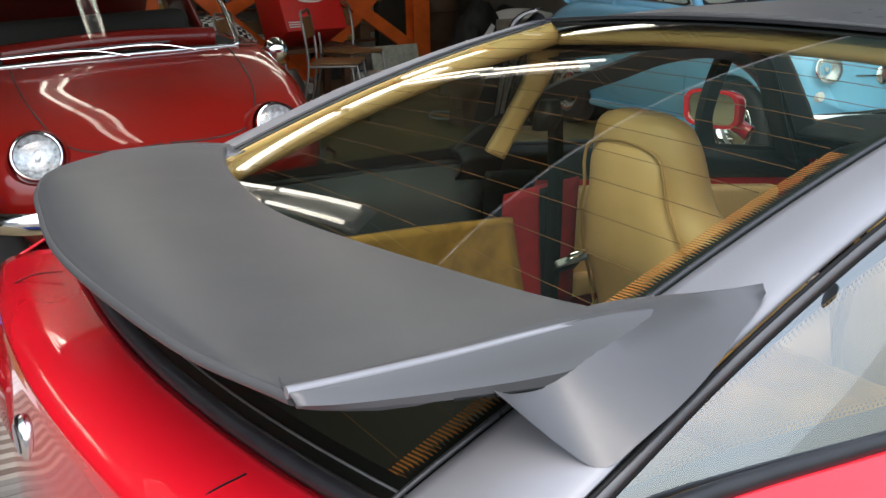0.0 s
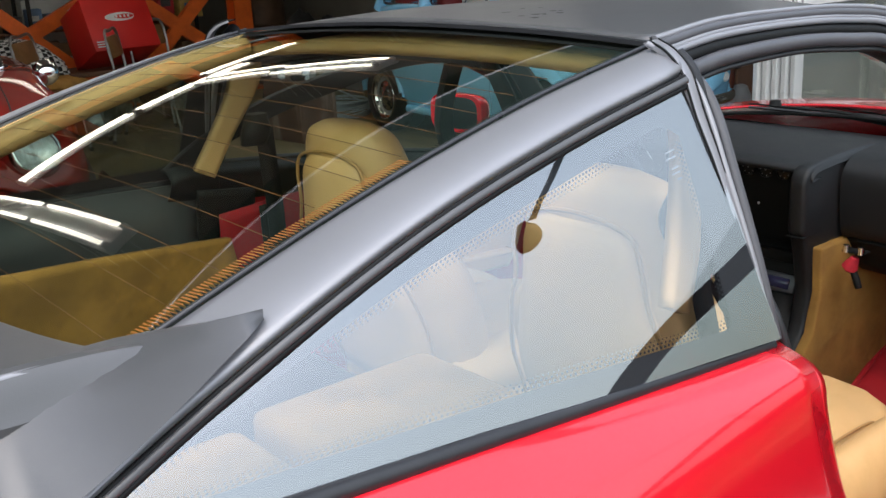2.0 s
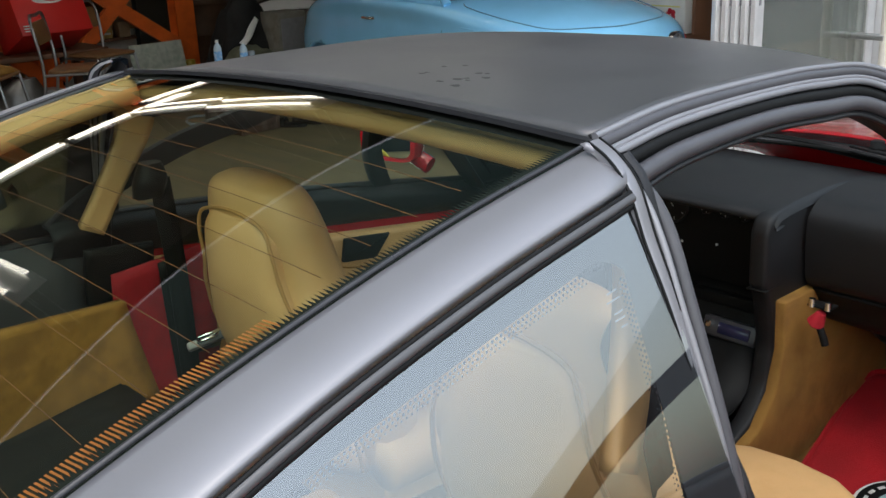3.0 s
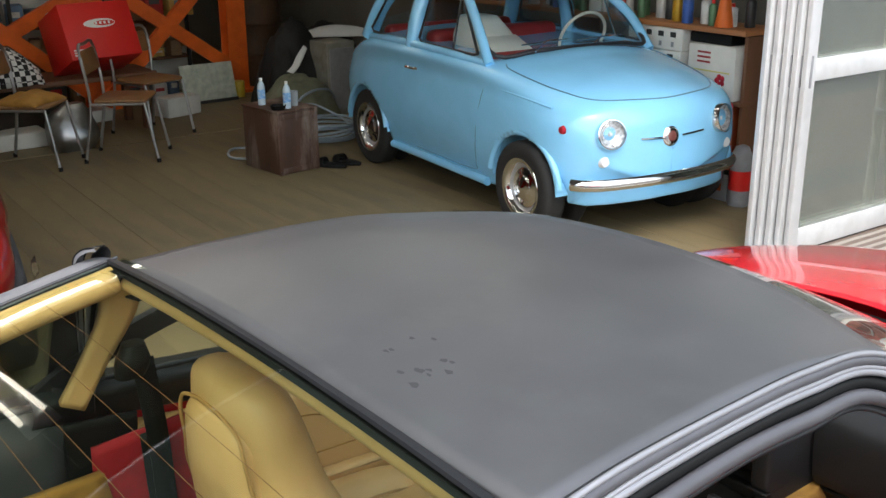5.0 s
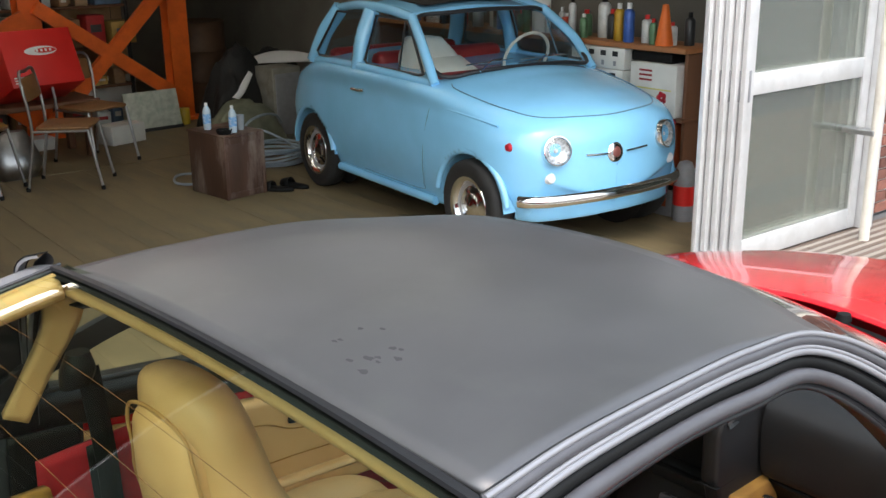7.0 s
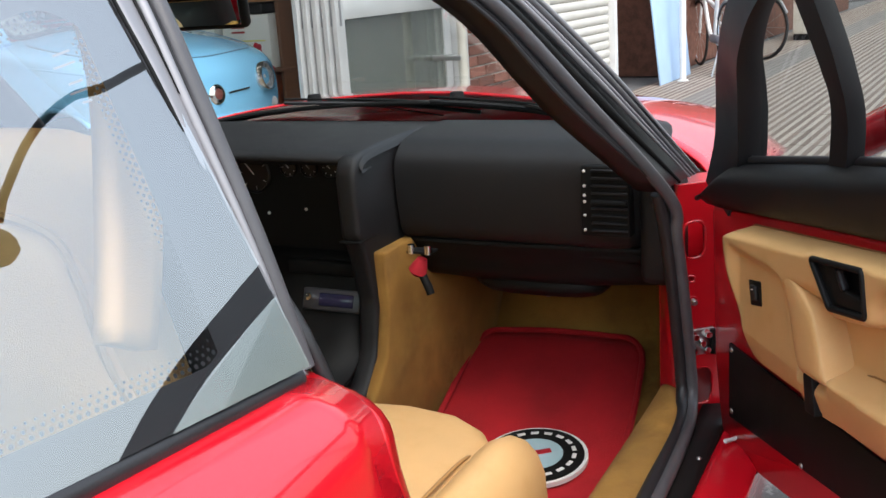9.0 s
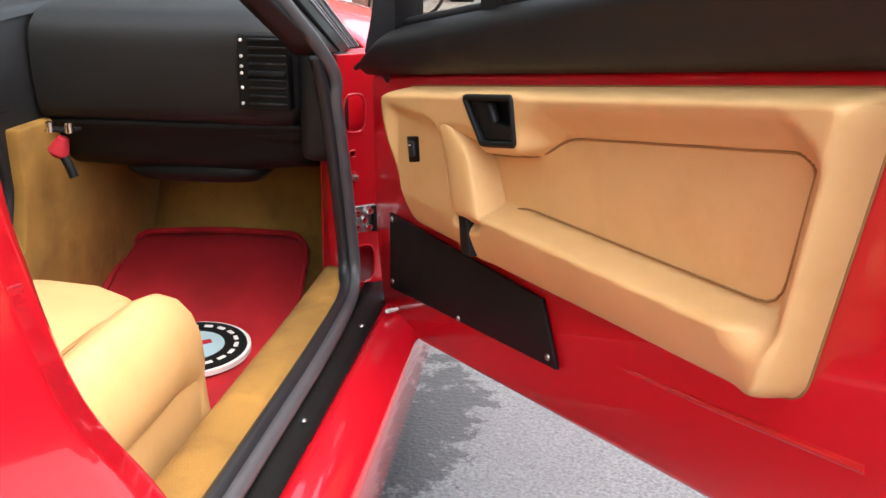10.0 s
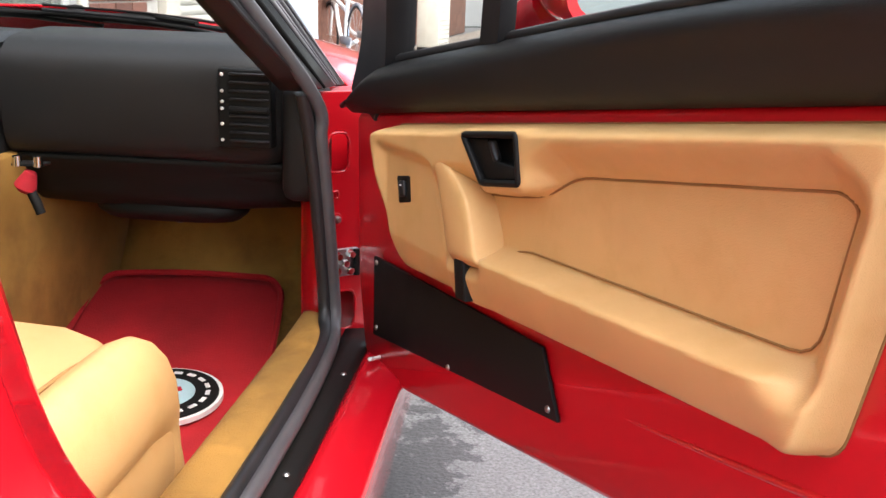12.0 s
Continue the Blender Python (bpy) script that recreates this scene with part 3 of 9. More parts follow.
for side in (1, -1):
    # end plate: a side face under a rounded ridge, then the foot that stands on the pillar
    o_top = [(-1.180, -0.600, 0.9865), (-1.132, -0.602, 0.9855), (-1.034, -0.603, 0.983), (-0.942, -0.604, 0.983), (-0.889, -0.605, 0.9825), (-0.84, -0.606, 0.980), (-0.80, -0.607, 0.976), (-0.757, -0.608, 0.970)]
    o_low = [(-1.176, -0.609, 0.976), (-1.132, -0.615, 0.966), (-1.034, -0.617, 0.949), (-0.942, -0.620, 0.937), (-0.889, -0.621, 0.936), (-0.84, -0.621, 0.944), (-0.80, -0.618, 0.954), (-0.760, -0.611, 0.967)]
    o_in = [(a[0] + 0.004, a[1] + 0.022, a[2] - 0.006) for a in o_top]
    o_lin = [(a[0] + 0.006, a[1] + 0.050, a[2] + 0.004) for a in o_low]
    o_mid = [((a[0] + b[0]) / 2, (a[1] + b[1]) / 2 - 0.002, (a[2] + b[2]) / 2) for a, b in zip(o_top, o_low)]
    fin = loft([o_lin, o_in, o_top, o_mid, o_low, o_lin], 4, 2)
    ridge = tube([(a[0], a[1] + 0.001, a[2] - 0.0015) for a in o_top], 0.0055, 8, 4, scale=lambda f: 1.0 - 0.6 * f)
    f_top = [(-1.000, -0.590, 0.955), (-0.955, -0.587, 0.959), (-0.925, -0.586, 0.962), (-0.895, -0.586, 0.965), (-0.80, -0.594, 0.976), (-0.696, -0.658, 0.9965)]
    f_low = [(-0.992, -0.632, 0.943), (-0.955, -0.668, 0.902), (-0.932, -0.695, 0.887), (-0.900, -0.706, 0.906), (-0.82, -0.704, 0.945), (-0.700, -0.664, 0.990)]
    f_mid = [((a[0] + b[0]) / 2, (a[1] + b[1]) / 2 + w, (a[2] + b[2]) / 2) for a, b, w in zip(f_top, f_low, (0.003, 0.003, 0.003, 0.003, 0.002, 0.0))]
    f_in = [(a[0], a[1] + w, a[2] - 0.004) for a, w in zip(f_top, (0.045, 0.045, 0.045, 0.045, 0.035, 0.002))]
    f_li = [(a[0], a[1] + w, a[2] + w * 0.2) for a, w in zip(f_low, (0.050, 0.050, 0.050, 0.050, 0.040, 0.003))]
    foot = loft([f_li, f_in, f_top, f_mid, f_low, f_li], 5, 1)
    gap = tube([(a[0], a[1] - 0.0005, a[2] - 0.0015) for a in o_low[2:]], 0.0019, 6, 4)
    if side < 0:
        fin, foot, gap, ridge = (mirror_y(q) for q in (fin, foot, gap, ridge))
        for q in (fin, gap, ridge):
            for v_ in q.verts:
                v_.co.x = -0.785 + (v_.co.x + 0.785) * 0.58
                v_.co.y -= 0.025
        for q in (fin, gap, ridge):
            bmesh.ops.translate(q, vec=(0, 0, -0.022), verts=q.verts)
        bmesh.ops.translate(foot, vec=(0, 0, -0.050), verts=foot.verts)
    part("end_fin", fin, WINGREY, spoiler, smooth=25, thick=0.002)
    part("foot", foot, MATT, spoiler, smooth=25, thick=0.002)
    part("joint_gap", gap, BLACKP, spoiler)
    # lighter grey than the wing, standing in for the highlight along this edge
    part("ridge", ridge, SATIN, spoiler, "rounded edge of the wing, its highlight put in as lighter grey")

# door frame mouldings along the roof edge and the windscreen pillar
O = [(-0.024, -0.562, 1.175), (0.122, -0.555, 1.188), (0.327, -0.544, 1.186), (0.50, -0.536, 1.178), (0.66, -0.539, 1.157), (0.80, -0.588, 1.092), (1.00, -0.668, 0.938), (1.265, -0.773, 0.700)]
I = [(0.000, -0.612, 1.120), (0.108, -0.592, 1.126), (0.30, -0.575, 1.126), (0.46, -0.568, 1.114), (0.62, -0.559, 1.092), (0.735, -0.607, 1.018), (0.86, -0.672, 0.880), (1.045, -0.768, 0.712)]
SEAL = [(1.055, -0.770, 0.700), (1.085, -0.776, 0.62), (1.115, -0.781, 0.50), (1.145, -0.785, 0.36), (1.135, -0.790, 0.300), (1.05, -0.803, 0.280), (0.80, -0.820, 0.286), (0.50, -0.826, 0.290), (0.13, -0.835, 0.300)]


def rail(k, out=0.0):
    return [Vector(a).lerp(Vector(b), k) + Vector((0, -0.92 * out, 0.39 * out)) for a, b in zip(O, I)]


SEALGREY = mat("grey_door_seal", (0.075, 0.073, 0.080), 0.32, 0.0, 0.0, 0.1, 30, 0.0002, 500)
for side in (1, -1):
    def fit_side(bm):
        if side < 0:
            bm = mirror_y(bm)
            bmesh.ops.translate(bm, vec=(0, 0.008, -0.056), verts=bm.verts)
        return bm

    for name, k, r, out, m_ in (("roof_edge_strip", 0.00, 0.0045, 0.002, SATIN), ("roof_gutter", 0.13, 0.0075, 0.000, SEALGREY), ("gutter_bead", 0.255, 0.0032, 0.004, SATIN), ("bright_gutter", 0.345, 0.0050, 0.004, SATIN), ("frame_channel", 0.52, 0.0100, -0.005, BLACKP), ("inner_seal_lip", 1.00, 0.0040, -0.003, RUBBER)):
        part(name, fit_side(tube(rail(k, out), r, 10, 8, up=(0, -0.92, 0.39), scale=lambda q_: 1.0 - 0.7 * max(0.0, (q_ - 0.88) / 0.12))), m_, car)
    seal_path = rail(0.79, 0.003)
    seal_path = seal_path[:-1] + ([Vector(q_) for q_ in SEAL] if side > 0 else seal_path[-1:])
    part("fat_door_seal", fit_side(tube(seal_path, 0.0112, 10, 8, up=(0, -0.92, 0.39))), SEALGREY, car)
    strip = [(-0.034, -0.768, 0.80), (-0.036, -0.737, 0.90), (-0.040, -0.692, 1.02), (-0.039, -0.663, 1.088), (-0.040, -0.639, 1.128), (-0.046, -0.608, 1.158), (-0.052, -0.575, 1.172)]
    part("post_strip", fit_side(tube(strip, 0.0046, 10, 8, up=(0, -0.92, 0.39))), SATIN, car)
    inner = [(-0.020, -0.762, 0.80), (-0.021, -0.731, 0.90), (-0.020, -0.686, 1.02), (-0.016, -0.655, 1.088), (-0.020, -0.628, 1.128), (-0.028, -0.600, 1.152), (-0.034, -0.570, 1.166)]
    part("post_seal", fit_side(tube(inner, 0.0090, 10, 8, up=(0, -0.92, 0.39), scale=lambda q_: 1.0 - 0.55 * min(1.0, max(0.0, (q_ - 0.62) / 0.2)))), SEALGREY, car)
    base = loft([rail(-0.06, -0.004), rail(0.2, -0.009), rail(0.5, -0.010), rail(0.8, -0.008), rail(0.98, -0.006), [p + Vector((0.02, 0.045, 0.0)) for p in rail(1.0, -0.010)]], 6, 3)
    part("door_frame", fit_side(base), TRIM, car, "black roof rail and windscreen pillar", thick=0.004)

# windscreen, wipers
ws = [[(0.715, -0.532, 1.125), (0.80, -0.28, 1.142), (0.825, 0, 1.150), (0.80, 0.28, 1.142), (0.735, 0.515, 1.112)],
      [(1.02, -0.62, 0.925), (1.14, -0.33, 0.985), (1.18, 0, 1.00), (1.14, 0.33, 0.985), (1.02, 0.62, 0.925)],
      [(1.30, -0.715, 0.735), (1.52, -0.40, 0.790), (1.58, 0, 0.805), (1.52, 0.40, 0.790), (1.30, 0.715, 0.735)]]
wscreen = part("windscreen", loft(ws, 6, 8), GLASS_FRONT, car, "raked windscreen", smooth=180)
wscreen.visible_shadow = False
part("windscreen_header", tube([Vector(p) + Vector((0, 0, -0.022)) for p in ws[0]], 0.012, 10), TRIM, car)
cowl = [(1.44, -0.56, 0.760), (1.53, -0.36, 0.786), (1.575, 0, 0.800), (1.53, 0.36, 0.786), (1.44, 0.56, 0.760)]
part("cowl_panel", loft([[(Vector(p) + Vector((-0.03, 0, -0.012))) for p in cowl], [(Vector(p) + Vector((0.07, 0, -0.022))) for p in cowl]], 6, 4), BLACKP, car, thick=0.01)
for y0, y1, x0, x1 in ((-0.10, -0.62, 1.60, 1.40), (0.30, -0.20, 1.575, 1.585)):
    arm = [(x0 + 0.04, y0, 0.786), ((x0 + x1) / 2 + 0.012, (y0 + y1) / 2 + 0.06, 0.796), (x1 - 0.005, y1 + 0.16, 0.790)]
    blade = [(x0 - 0.065, y0 + 0.02, 0.800), ((x0 + x1) / 2 - 0.025, (y0 + y1) / 2, 0.790), (x1 - 0.03, y1, 0.770)]
    w = part("wiper", tube(arm, 0.005, 6), BLACKP, car, "black windscreen wiper")
    part("blade", tube(blade, 0.005, 6), RUBBER, w)
    part("blade_yoke", tube([Vector(b) + Vector((0, 0, 0.010)) for b in blade], 0.003, 6), BLACKP, w)
    part("pivot", lathe([(0.0, 0.02), (0.016, 0.018), (0.02, 0.0)], Matrix.Translation((x0 + 0.04, y0, 0.79)), 12), BLACKP, w)

im_m = Matrix.Translation((0.745, -0.075, 1.052)) @ Matrix.Rotation(radians(7), 4, "Z") @ Matrix.Rotation(radians(-5), 4, "Y")
im = part("inside_mirror", box(-0.012, 0.012, -0.090, 0.090, -0.028, 0.028, 0.010, 3, im_m), BLACKP, car, "black framed inside mirror under the roof")
part("mirror_glass", box(-0.0145, -0.0125, -0.082, 0.082, -0.021, 0.021, 0.001, 1, im_m), MIRROR, im, smooth=0)
part("mirror_stem", tube([im_m @ Vector((0.01, 0, 0.01)), (0.80, -0.055, 1.085), (0.815, -0.045, 1.128)], 0.008, 8, 4), BLACKP, im)

# front lid and wings
hood = [[(1.32, -0.80, 0.640), (1.40, -0.72, 0.705), (1.58, -0.45, 0.772), (1.66, 0, 0.800), (1.58, 0.45, 0.772), (1.40, 0.72, 0.705), (1.32, 0.80, 0.640)],
        [(1.75, -0.84, 0.635), (1.75, -0.70, 0.715), (1.86, -0.45, 0.762), (1.90, 0, 0.786), (1.86, 0.45, 0.762), (1.75, 0.70, 0.715), (1.75, 0.84, 0.635)],
        [(2.15, -0.80, 0.580), (2.15, -0.66, 0.675), (2.22, -0.42, 0.705), (2.26, 0, 0.728), (2.22, 0.42, 0.705), (2.15, 0.66, 0.675), (2.15, 0.80, 0.580)],
        [(2.50, -0.70, 0.48), (2.55, -0.55, 0.570), (2.60, -0.35, 0.605), (2.64, 0, 0.625), (2.60, 0.35, 0.605), (2.55, 0.55, 0.570), (2.50, 0.70, 0.48)],
        [(2.58, -0.66, 0.25), (2.68, -0.50, 0.25), (2.74, -0.3, 0.25), (2.76, 0, 0.25), (2.74, 0.3, 0.25), (2.68, 0.50, 0.25), (2.58, 0.66, 0.25)]]
part("front_lid", loft(hood, 6, 7), RED, car, "glossy red front lid and wings", thick=0.006)
for side in (-1, 1):
    skirt = [[(1.235, side * 0.805, 0.660), (1.40, side * 0.84, 0.625), (1.75, side * 0.855, 0.62), (2.15, side * 0.815, 0.55), (2.46, side * 0.71, 0.45)],
             [(1.235, side * 0.850, 0.50), (1.40, side * 0.865, 0.49), (1.70, side * 0.875, 0.55), (2.05, side * 0.835, 0.45), (2.49, side * 0.72, 0.38)],
             [(1.235, side * 0.870, 0.20), (1.38, side * 0.872, 0.20), (1.70, side * 0.880, 0.53), (2.05, side * 0.835, 0.22), (2.52, side * 0.69, 0.22)]]
    part("front_wing_panel", loft(skirt, 7, 5), RED, car, "red front wing", thick=0.006)
    part("lid_seam", tube([(1.60, side * 0.50, 0.765), (1.84, side * 0.52, 0.752), (2.18, side * 0.49, 0.702), (2.55, side * 0.40, 0.615)], 0.0025, 6), BLACKP, car)

# sills and hinge post
part("sill_panel", loft([[(0.05, -0.862, 0.256), (0.6, -0.858, 0.256), (1.26, -0.846, 0.250)], [(0.05, -0.925, 0.250), (0.6, -0.922, 0.250), (1.26, -0.905, 0.245)], [(0.05, -0.942, 0.225), (0.6, -0.940, 0.225), (1.26, -0.92, 0.22)], [(0.05, -0.93, 0.12), (0.6, -0.93, 0.12), (1.26, -0.91, 0.12)]], 6, 4), RED, car, "red sill", thick=0.004)
part("kick_plate", loft([[(0.02, -0.826, 0.280), (0.6, -0.826, 0.278), (1.18, -0.800, 0.270)], [(0.02, -0.866, 0.262), (0.6, -0.862, 0.262), (1.24, -0.850, 0.256)]], 8, 3), BLACKP, car, "black sill plate", thick=0.004, offset=1.0)
for sx in (0.25, 0.60, 0.95):
    part("sill_screw", lathe([(0.0, 0.003), (0.004, 0.002), (0.005, 0.0)], Matrix.Translation((sx, -0.845, 0.274)), 10), STEEL, car)
part("left_sill", box(0.0, 1.3, 0.82, 0.93, 0.12, 0.28, 0.02), RED, car)
part("door_seal_lip", tube([Vector(p) + Vector((-0.006, 0.017, 0.004)) for p in SEAL], 0.012, 8, 8), RUBBER, car)
HP = Matrix(((0.659, 0, -0.753, 1.205), (-0.753, 0, -0.659, -0.800), (0, 1, 0, 0), (0, 0, 0, 1)))   # (along, height, outward) on the post
holes = ((-0.023, 0.588, 0.022, 0.035), (-0.008, 0.300, 0.022, 0.037), (-0.029, 0.514, 0.006, 0.006))
pb = grid_bm([[HP @ Vector((-0.058 + 0.1225 * a / 40, 0.20 + 0.495 * b / 150, -0.0015 * (a / 40) ** 2)) for a in range(41)] for b in range(151)])


def in_hole(p, grow=1.0):
    q = HP.inverted() @ p
    return any(abs((q.x - u) / (w * grow)) ** 3.2 + abs((q.y - z) / (h * grow)) ** 3.2 < 1 for u, z, w, h in holes)


bmesh.ops.delete(pb, geom=[f for f in pb.faces if in_hole(f.calc_center_median(), 0.97)], context="FACES")
hinge_post = part("hinge_post", pb, RED_IN, car, "red painted door hinge post", thick=0.004)
for u, z, w, h in holes:
    edge = [HP @ Vector((u + w * math.copysign(abs(math.cos(a)) ** 0.62, math.cos(a)), z + h * math.copysign(abs(math.sin(a)) ** 0.62, math.sin(a)), 0.0)) for a in (k * math.pi / 12 for k in range(24))]
    part("hole_rim", tube(edge, 0.0025, 6, 1, up=(0.3, 0.2, 0.9), closed=True), RED_IN, hinge_post)
part("post_back", box(-0.058, 0.066, 0.20, 0.695, -0.075, -0.070, 0.001, 1, HP), RED_IN, hinge_post)
part("post_side", box(-0.058, -0.054, 0.20, 0.695, -0.070, -0.006, 0.001, 1, HP), RED_IN, hinge_post)
part("flange", prism(rounded([(-0.052, 0.482), (-0.022, 0.482), (-0.016, 0.472), (-0.020, 0.462), (-0.052, 0.455)], 0.006, 3), 0.004, HP @ Matrix.Translation((0, 0, 0.0008)), 0.001), RED_IN, hinge_post)
part("striker_bolt", lathe([(0.0, 0.010), (0.004, 0.010), (0.0065, 0.005), (0.007, 0.0)], HP @ Matrix.Translation((-0.028, 0.471, 0.004)), 12), STEEL, hinge_post)
hm = HP @ Matrix.Translation((-0.014, 0.390, 0.0))
hinge = part("door_hinge", box(-0.026, 0.030, -0.026, 0.026, -0.006, 0.006, 0.003, 2, hm), STEEL, car, "steel door hinge with rollers")
for hx, hy in ((-0.014, 0.014), (0.012, 0.016), (-0.016, -0.013), (0.010, -0.014), (0.0, 0.0)):
    part("hinge_bolt", lathe([(0.0, 0.014), (0.006, 0.013), (0.008, 0.008), (0.0085, 0.0)], hm @ Matrix.Translation((hx, hy, 0.005)), 8), CHROME, hinge)
part("hinge_pin", tube([hm @ Vector((0.024, -0.024, 0.010)), hm @ Vector((0.024, 0.024, 0.010))], 0.006, 8, 1), BLACKP, hinge)
part("paper_tag", tube([(1.20, -0.845, 0.245), (1.15, -0.885, 0.262), (1.08, -0.885, 0.262), (1.04, -0.87, 0.268)], 0.003, 6, 5, scale=lambda f: 0.4 + 1.0 * f), WHITE, car, "white plastic strap end")

# wheels


def wheel(x, y, r, w, side, tyre_m, rim_m, cap_m, parent, label):
    m = Matrix.Translation((x, y, r)) @ Matrix.Rotation(radians(90 * side), 4, "X")
    ty = part("wheel", lathe([(r * 0.62, -w / 2), (r * 0.90, -w / 2), (r * 0.98, -w * 0.40), (r, -w * 0.2), (r, w * 0.2), (r * 0.98, w * 0.40), (r * 0.90, w / 2), (r * 0.66, w / 2), (r * 0.62, w * 0.42)], m, 36, False), tyre_m, parent, label)
    part("rim", lathe([(0.0, w * 0.20), (r * 0.20, w * 0.22), (r * 0.42, w * 0.16), (r * 0.50, w * 0.30), (r * 0.56, w * 0.46), (r * 0.64, w * 0.50), (r * 0.645, w * 0.40), (r * 0.62, -w * 0.4)], m, 36), rim_m, ty)
    part("hub_cap", lathe([(0.0, w * 0.50), (r * 0.06, w * 0.50), (r * 0.09, w * 0.45), (r * 0.20, w * 0.42), (r * 0.27, w * 0.36), (r * 0.30, w * 0.30), (r * 0.38, w * 0.30), (r * 0.43, w * 0.24), (r * 0.43, w * 0.10)], m, 32), cap_m, ty)
    part("rim_ring", lathe([(r * 0.50, w * 0.30), (r * 0.53, w * 0.40), (r * 0.56, w * 0.47), (r * 0.60, w * 0.495), (r * 0.645, w * 0.505), (r * 0.655, w * 0.47)], m, 36, False), CHROME, ty)
    return ty


for x in (1.70, -0.62):
    for side in (-1, 1):
        wheel(x, side * 0.765, 0.305, 0.20, -side, TYRE, STEEL, STEEL, car, "black low-profile tyre on an alloy rim")
part("underbody", box(-1.2, 2.4, -0.66, 0.66, 0.06, 0.088, 0.01), BLACKP, car)

# ---- cabin of the red car ----


def ring_rows(sections, n=20, power=2.6):
    """Rounded oblong cross-sections (cx, cy, cz, half length, half width, tilt) stacked into a cushion."""
    rows = []
    for cx, cy, cz, a, b, tilt in sections:
        r = []
        for k in range(n):
            t = 2 * math.pi * k / n
            ca, sa = math.cos(t), math.sin(t)
            px_, py_ = a * math.copysign(abs(ca) ** (2 / power), ca), b * math.copysign(abs(sa) ** (2 / power), sa)
            r.append(Vector((cx + px_ * math.cos(tilt), cy + py_, cz + px_ * math.sin(tilt))))
        rows.append(r)
    rows = [spline([r[k] for r in rows], 5) for k in range(n)]
    bm = grid_bm([[rows[k][i] for k in range(n)] for i in range(len(rows[0]))], True)
    bm.verts.ensure_lookup_table()
    bm.faces.new(list(reversed(bm.verts[:n])))
    bm.faces.new(bm.verts[-n:])
    bmesh.ops.recalc_face_normals(bm, faces=bm.faces)
    return bm


SEAM_TAN = mat("tan_seam_shadow", (0.38, 0.21, 0.07), 0.6)


def seat(yc, lean=0.0, bx=0.0, bz=0.0):
    cush = ring_rows([(0.43, yc, 0.16, 0.28, 0.20, 0), (0.44, yc, 0.26, 0.31, 0.225, 0), (0.445, yc, 0.36, 0.315, 0.225, 0), (0.44, yc, 0.405, 0.29, 0.205, 0.0), (0.43, yc, 0.42, 0.22, 0.15, 0.0)])
    s = part("car_seat", cush, TAN, car, "tan leather bucket seat with built-in headrest", smooth=180)
    s.location = (lean, 0, 0)
    b = ring_rows([(0.225, yc, 0.34, 0.085, 0.225, 0), (0.20, yc, 0.45, 0.100, 0.250, 0), (0.165, yc, 0.58, 0.100, 0.256, 0), (0.130, yc, 0.67, 0.095, 0.235, 0), (0.110, yc, 0.735, 0.088, 0.180, 0), (0.100, yc, 0.795, 0.082, 0.160, 0), (0.085, yc, 0.87, 0.072, 0.152, 0), (0.075, yc, 0.925, 0.058, 0.128, 0), (0.070, yc, 0.948, 0.030, 0.080, 0)])
    bmesh.ops.translate(b, vec=(bx, 0, bz), verts=b.verts)
    back = part("backrest", b, TAN, s, smooth=180)
    pipe = [(0.128, -0.205, 0.36), (0.100, -0.205, 0.50), (0.062, -0.195, 0.60), (0.030, -0.162, 0.700), (0.020, -0.138, 0.765), (0.012, -0.130, 0.83), (0.012, -0.105, 0.873), (0.012, 0.0, 0.890), (0.012, 0.105, 0.873), (0.012, 0.130, 0.83), (0.020, 0.138, 0.765), (0.030, 0.162, 0.700), (0.062, 0.195, 0.60), (0.100, 0.205, 0.50), (0.128, 0.205, 0.36)]
    part("piping", tube([(x + bx, yc + y, z + bz) for x, y, z in pipe], 0.004, 6), mat("dark_tan_piping", (0.40, 0.22, 0.07), 0.6), back)
    shell = ring_rows([(0.155, yc, 0.34, 0.06, 0.185, 0), (0.118, yc, 0.50, 0.06, 0.190, 0), (0.080, yc, 0.60, 0.060, 0.180, 0), (0.055, yc, 0.70, 0.055, 0.15, 0), (0.042, yc, 0.765, 0.050, 0.128, 0), (0.035, yc, 0.84, 0.04, 0.118, 0), (0.030, yc, 0.878, 0.022, 0.088, 0)])
    bmesh.ops.translate(shell, vec=(bx, 0, bz), verts=shell.verts)
    part("back_panel", shell, TAN, back, smooth=180)
    for side in (-1, 1):
        wide = 0.242 if side * yc > 0 and yc < 0 else 0.224
        path = [(0.16, yc + side * (wide - 0.008), 0.365), (0.30, yc + side * wide, 0.380), (0.46, yc + side * wide, 0.384), (0.58, yc + side * (wide - 0.008), 0.372), (0.655, yc + side * (wide - 0.020), 0.32), (0.675, yc + side * (wide - 0.030), 0.20)]
        part("bolster", sweep(spline(path, 8), ring(0.046, 16, 0.072) if wide > 0.23 else ring(0.066, 14), (0, 0.05, 1), scale=lambda f: 0.85 + 0.35 * math.sin(math.pi * min(1, f * 1.15)) ** 0.7 * 0.6), TAN, s, smooth=180)
        part("side_skirt", ring_rows([(0.42, yc + side * (wide - 0.010), 0.14, 0.25, 0.028, 0), (0.43, yc + side * (wide - 0.004), 0.25, 0.27, 0.036, 0), (0.42, yc + side * (wide - 0.004), 0.36, 0.25, 0.036, 0)], 16), TAN, s, smooth=180)
        part("seam_line", tube([(0.30, yc + side * (wide - 0.062), 0.418), (0.46, yc + side * (wide - 0.060), 0.424), (0.58, yc + side * (wide - 0.066), 0.412), (0.65, yc + side * (wide - 0.075), 0.37)], 0.0028, 6), SEAM_TAN, s)
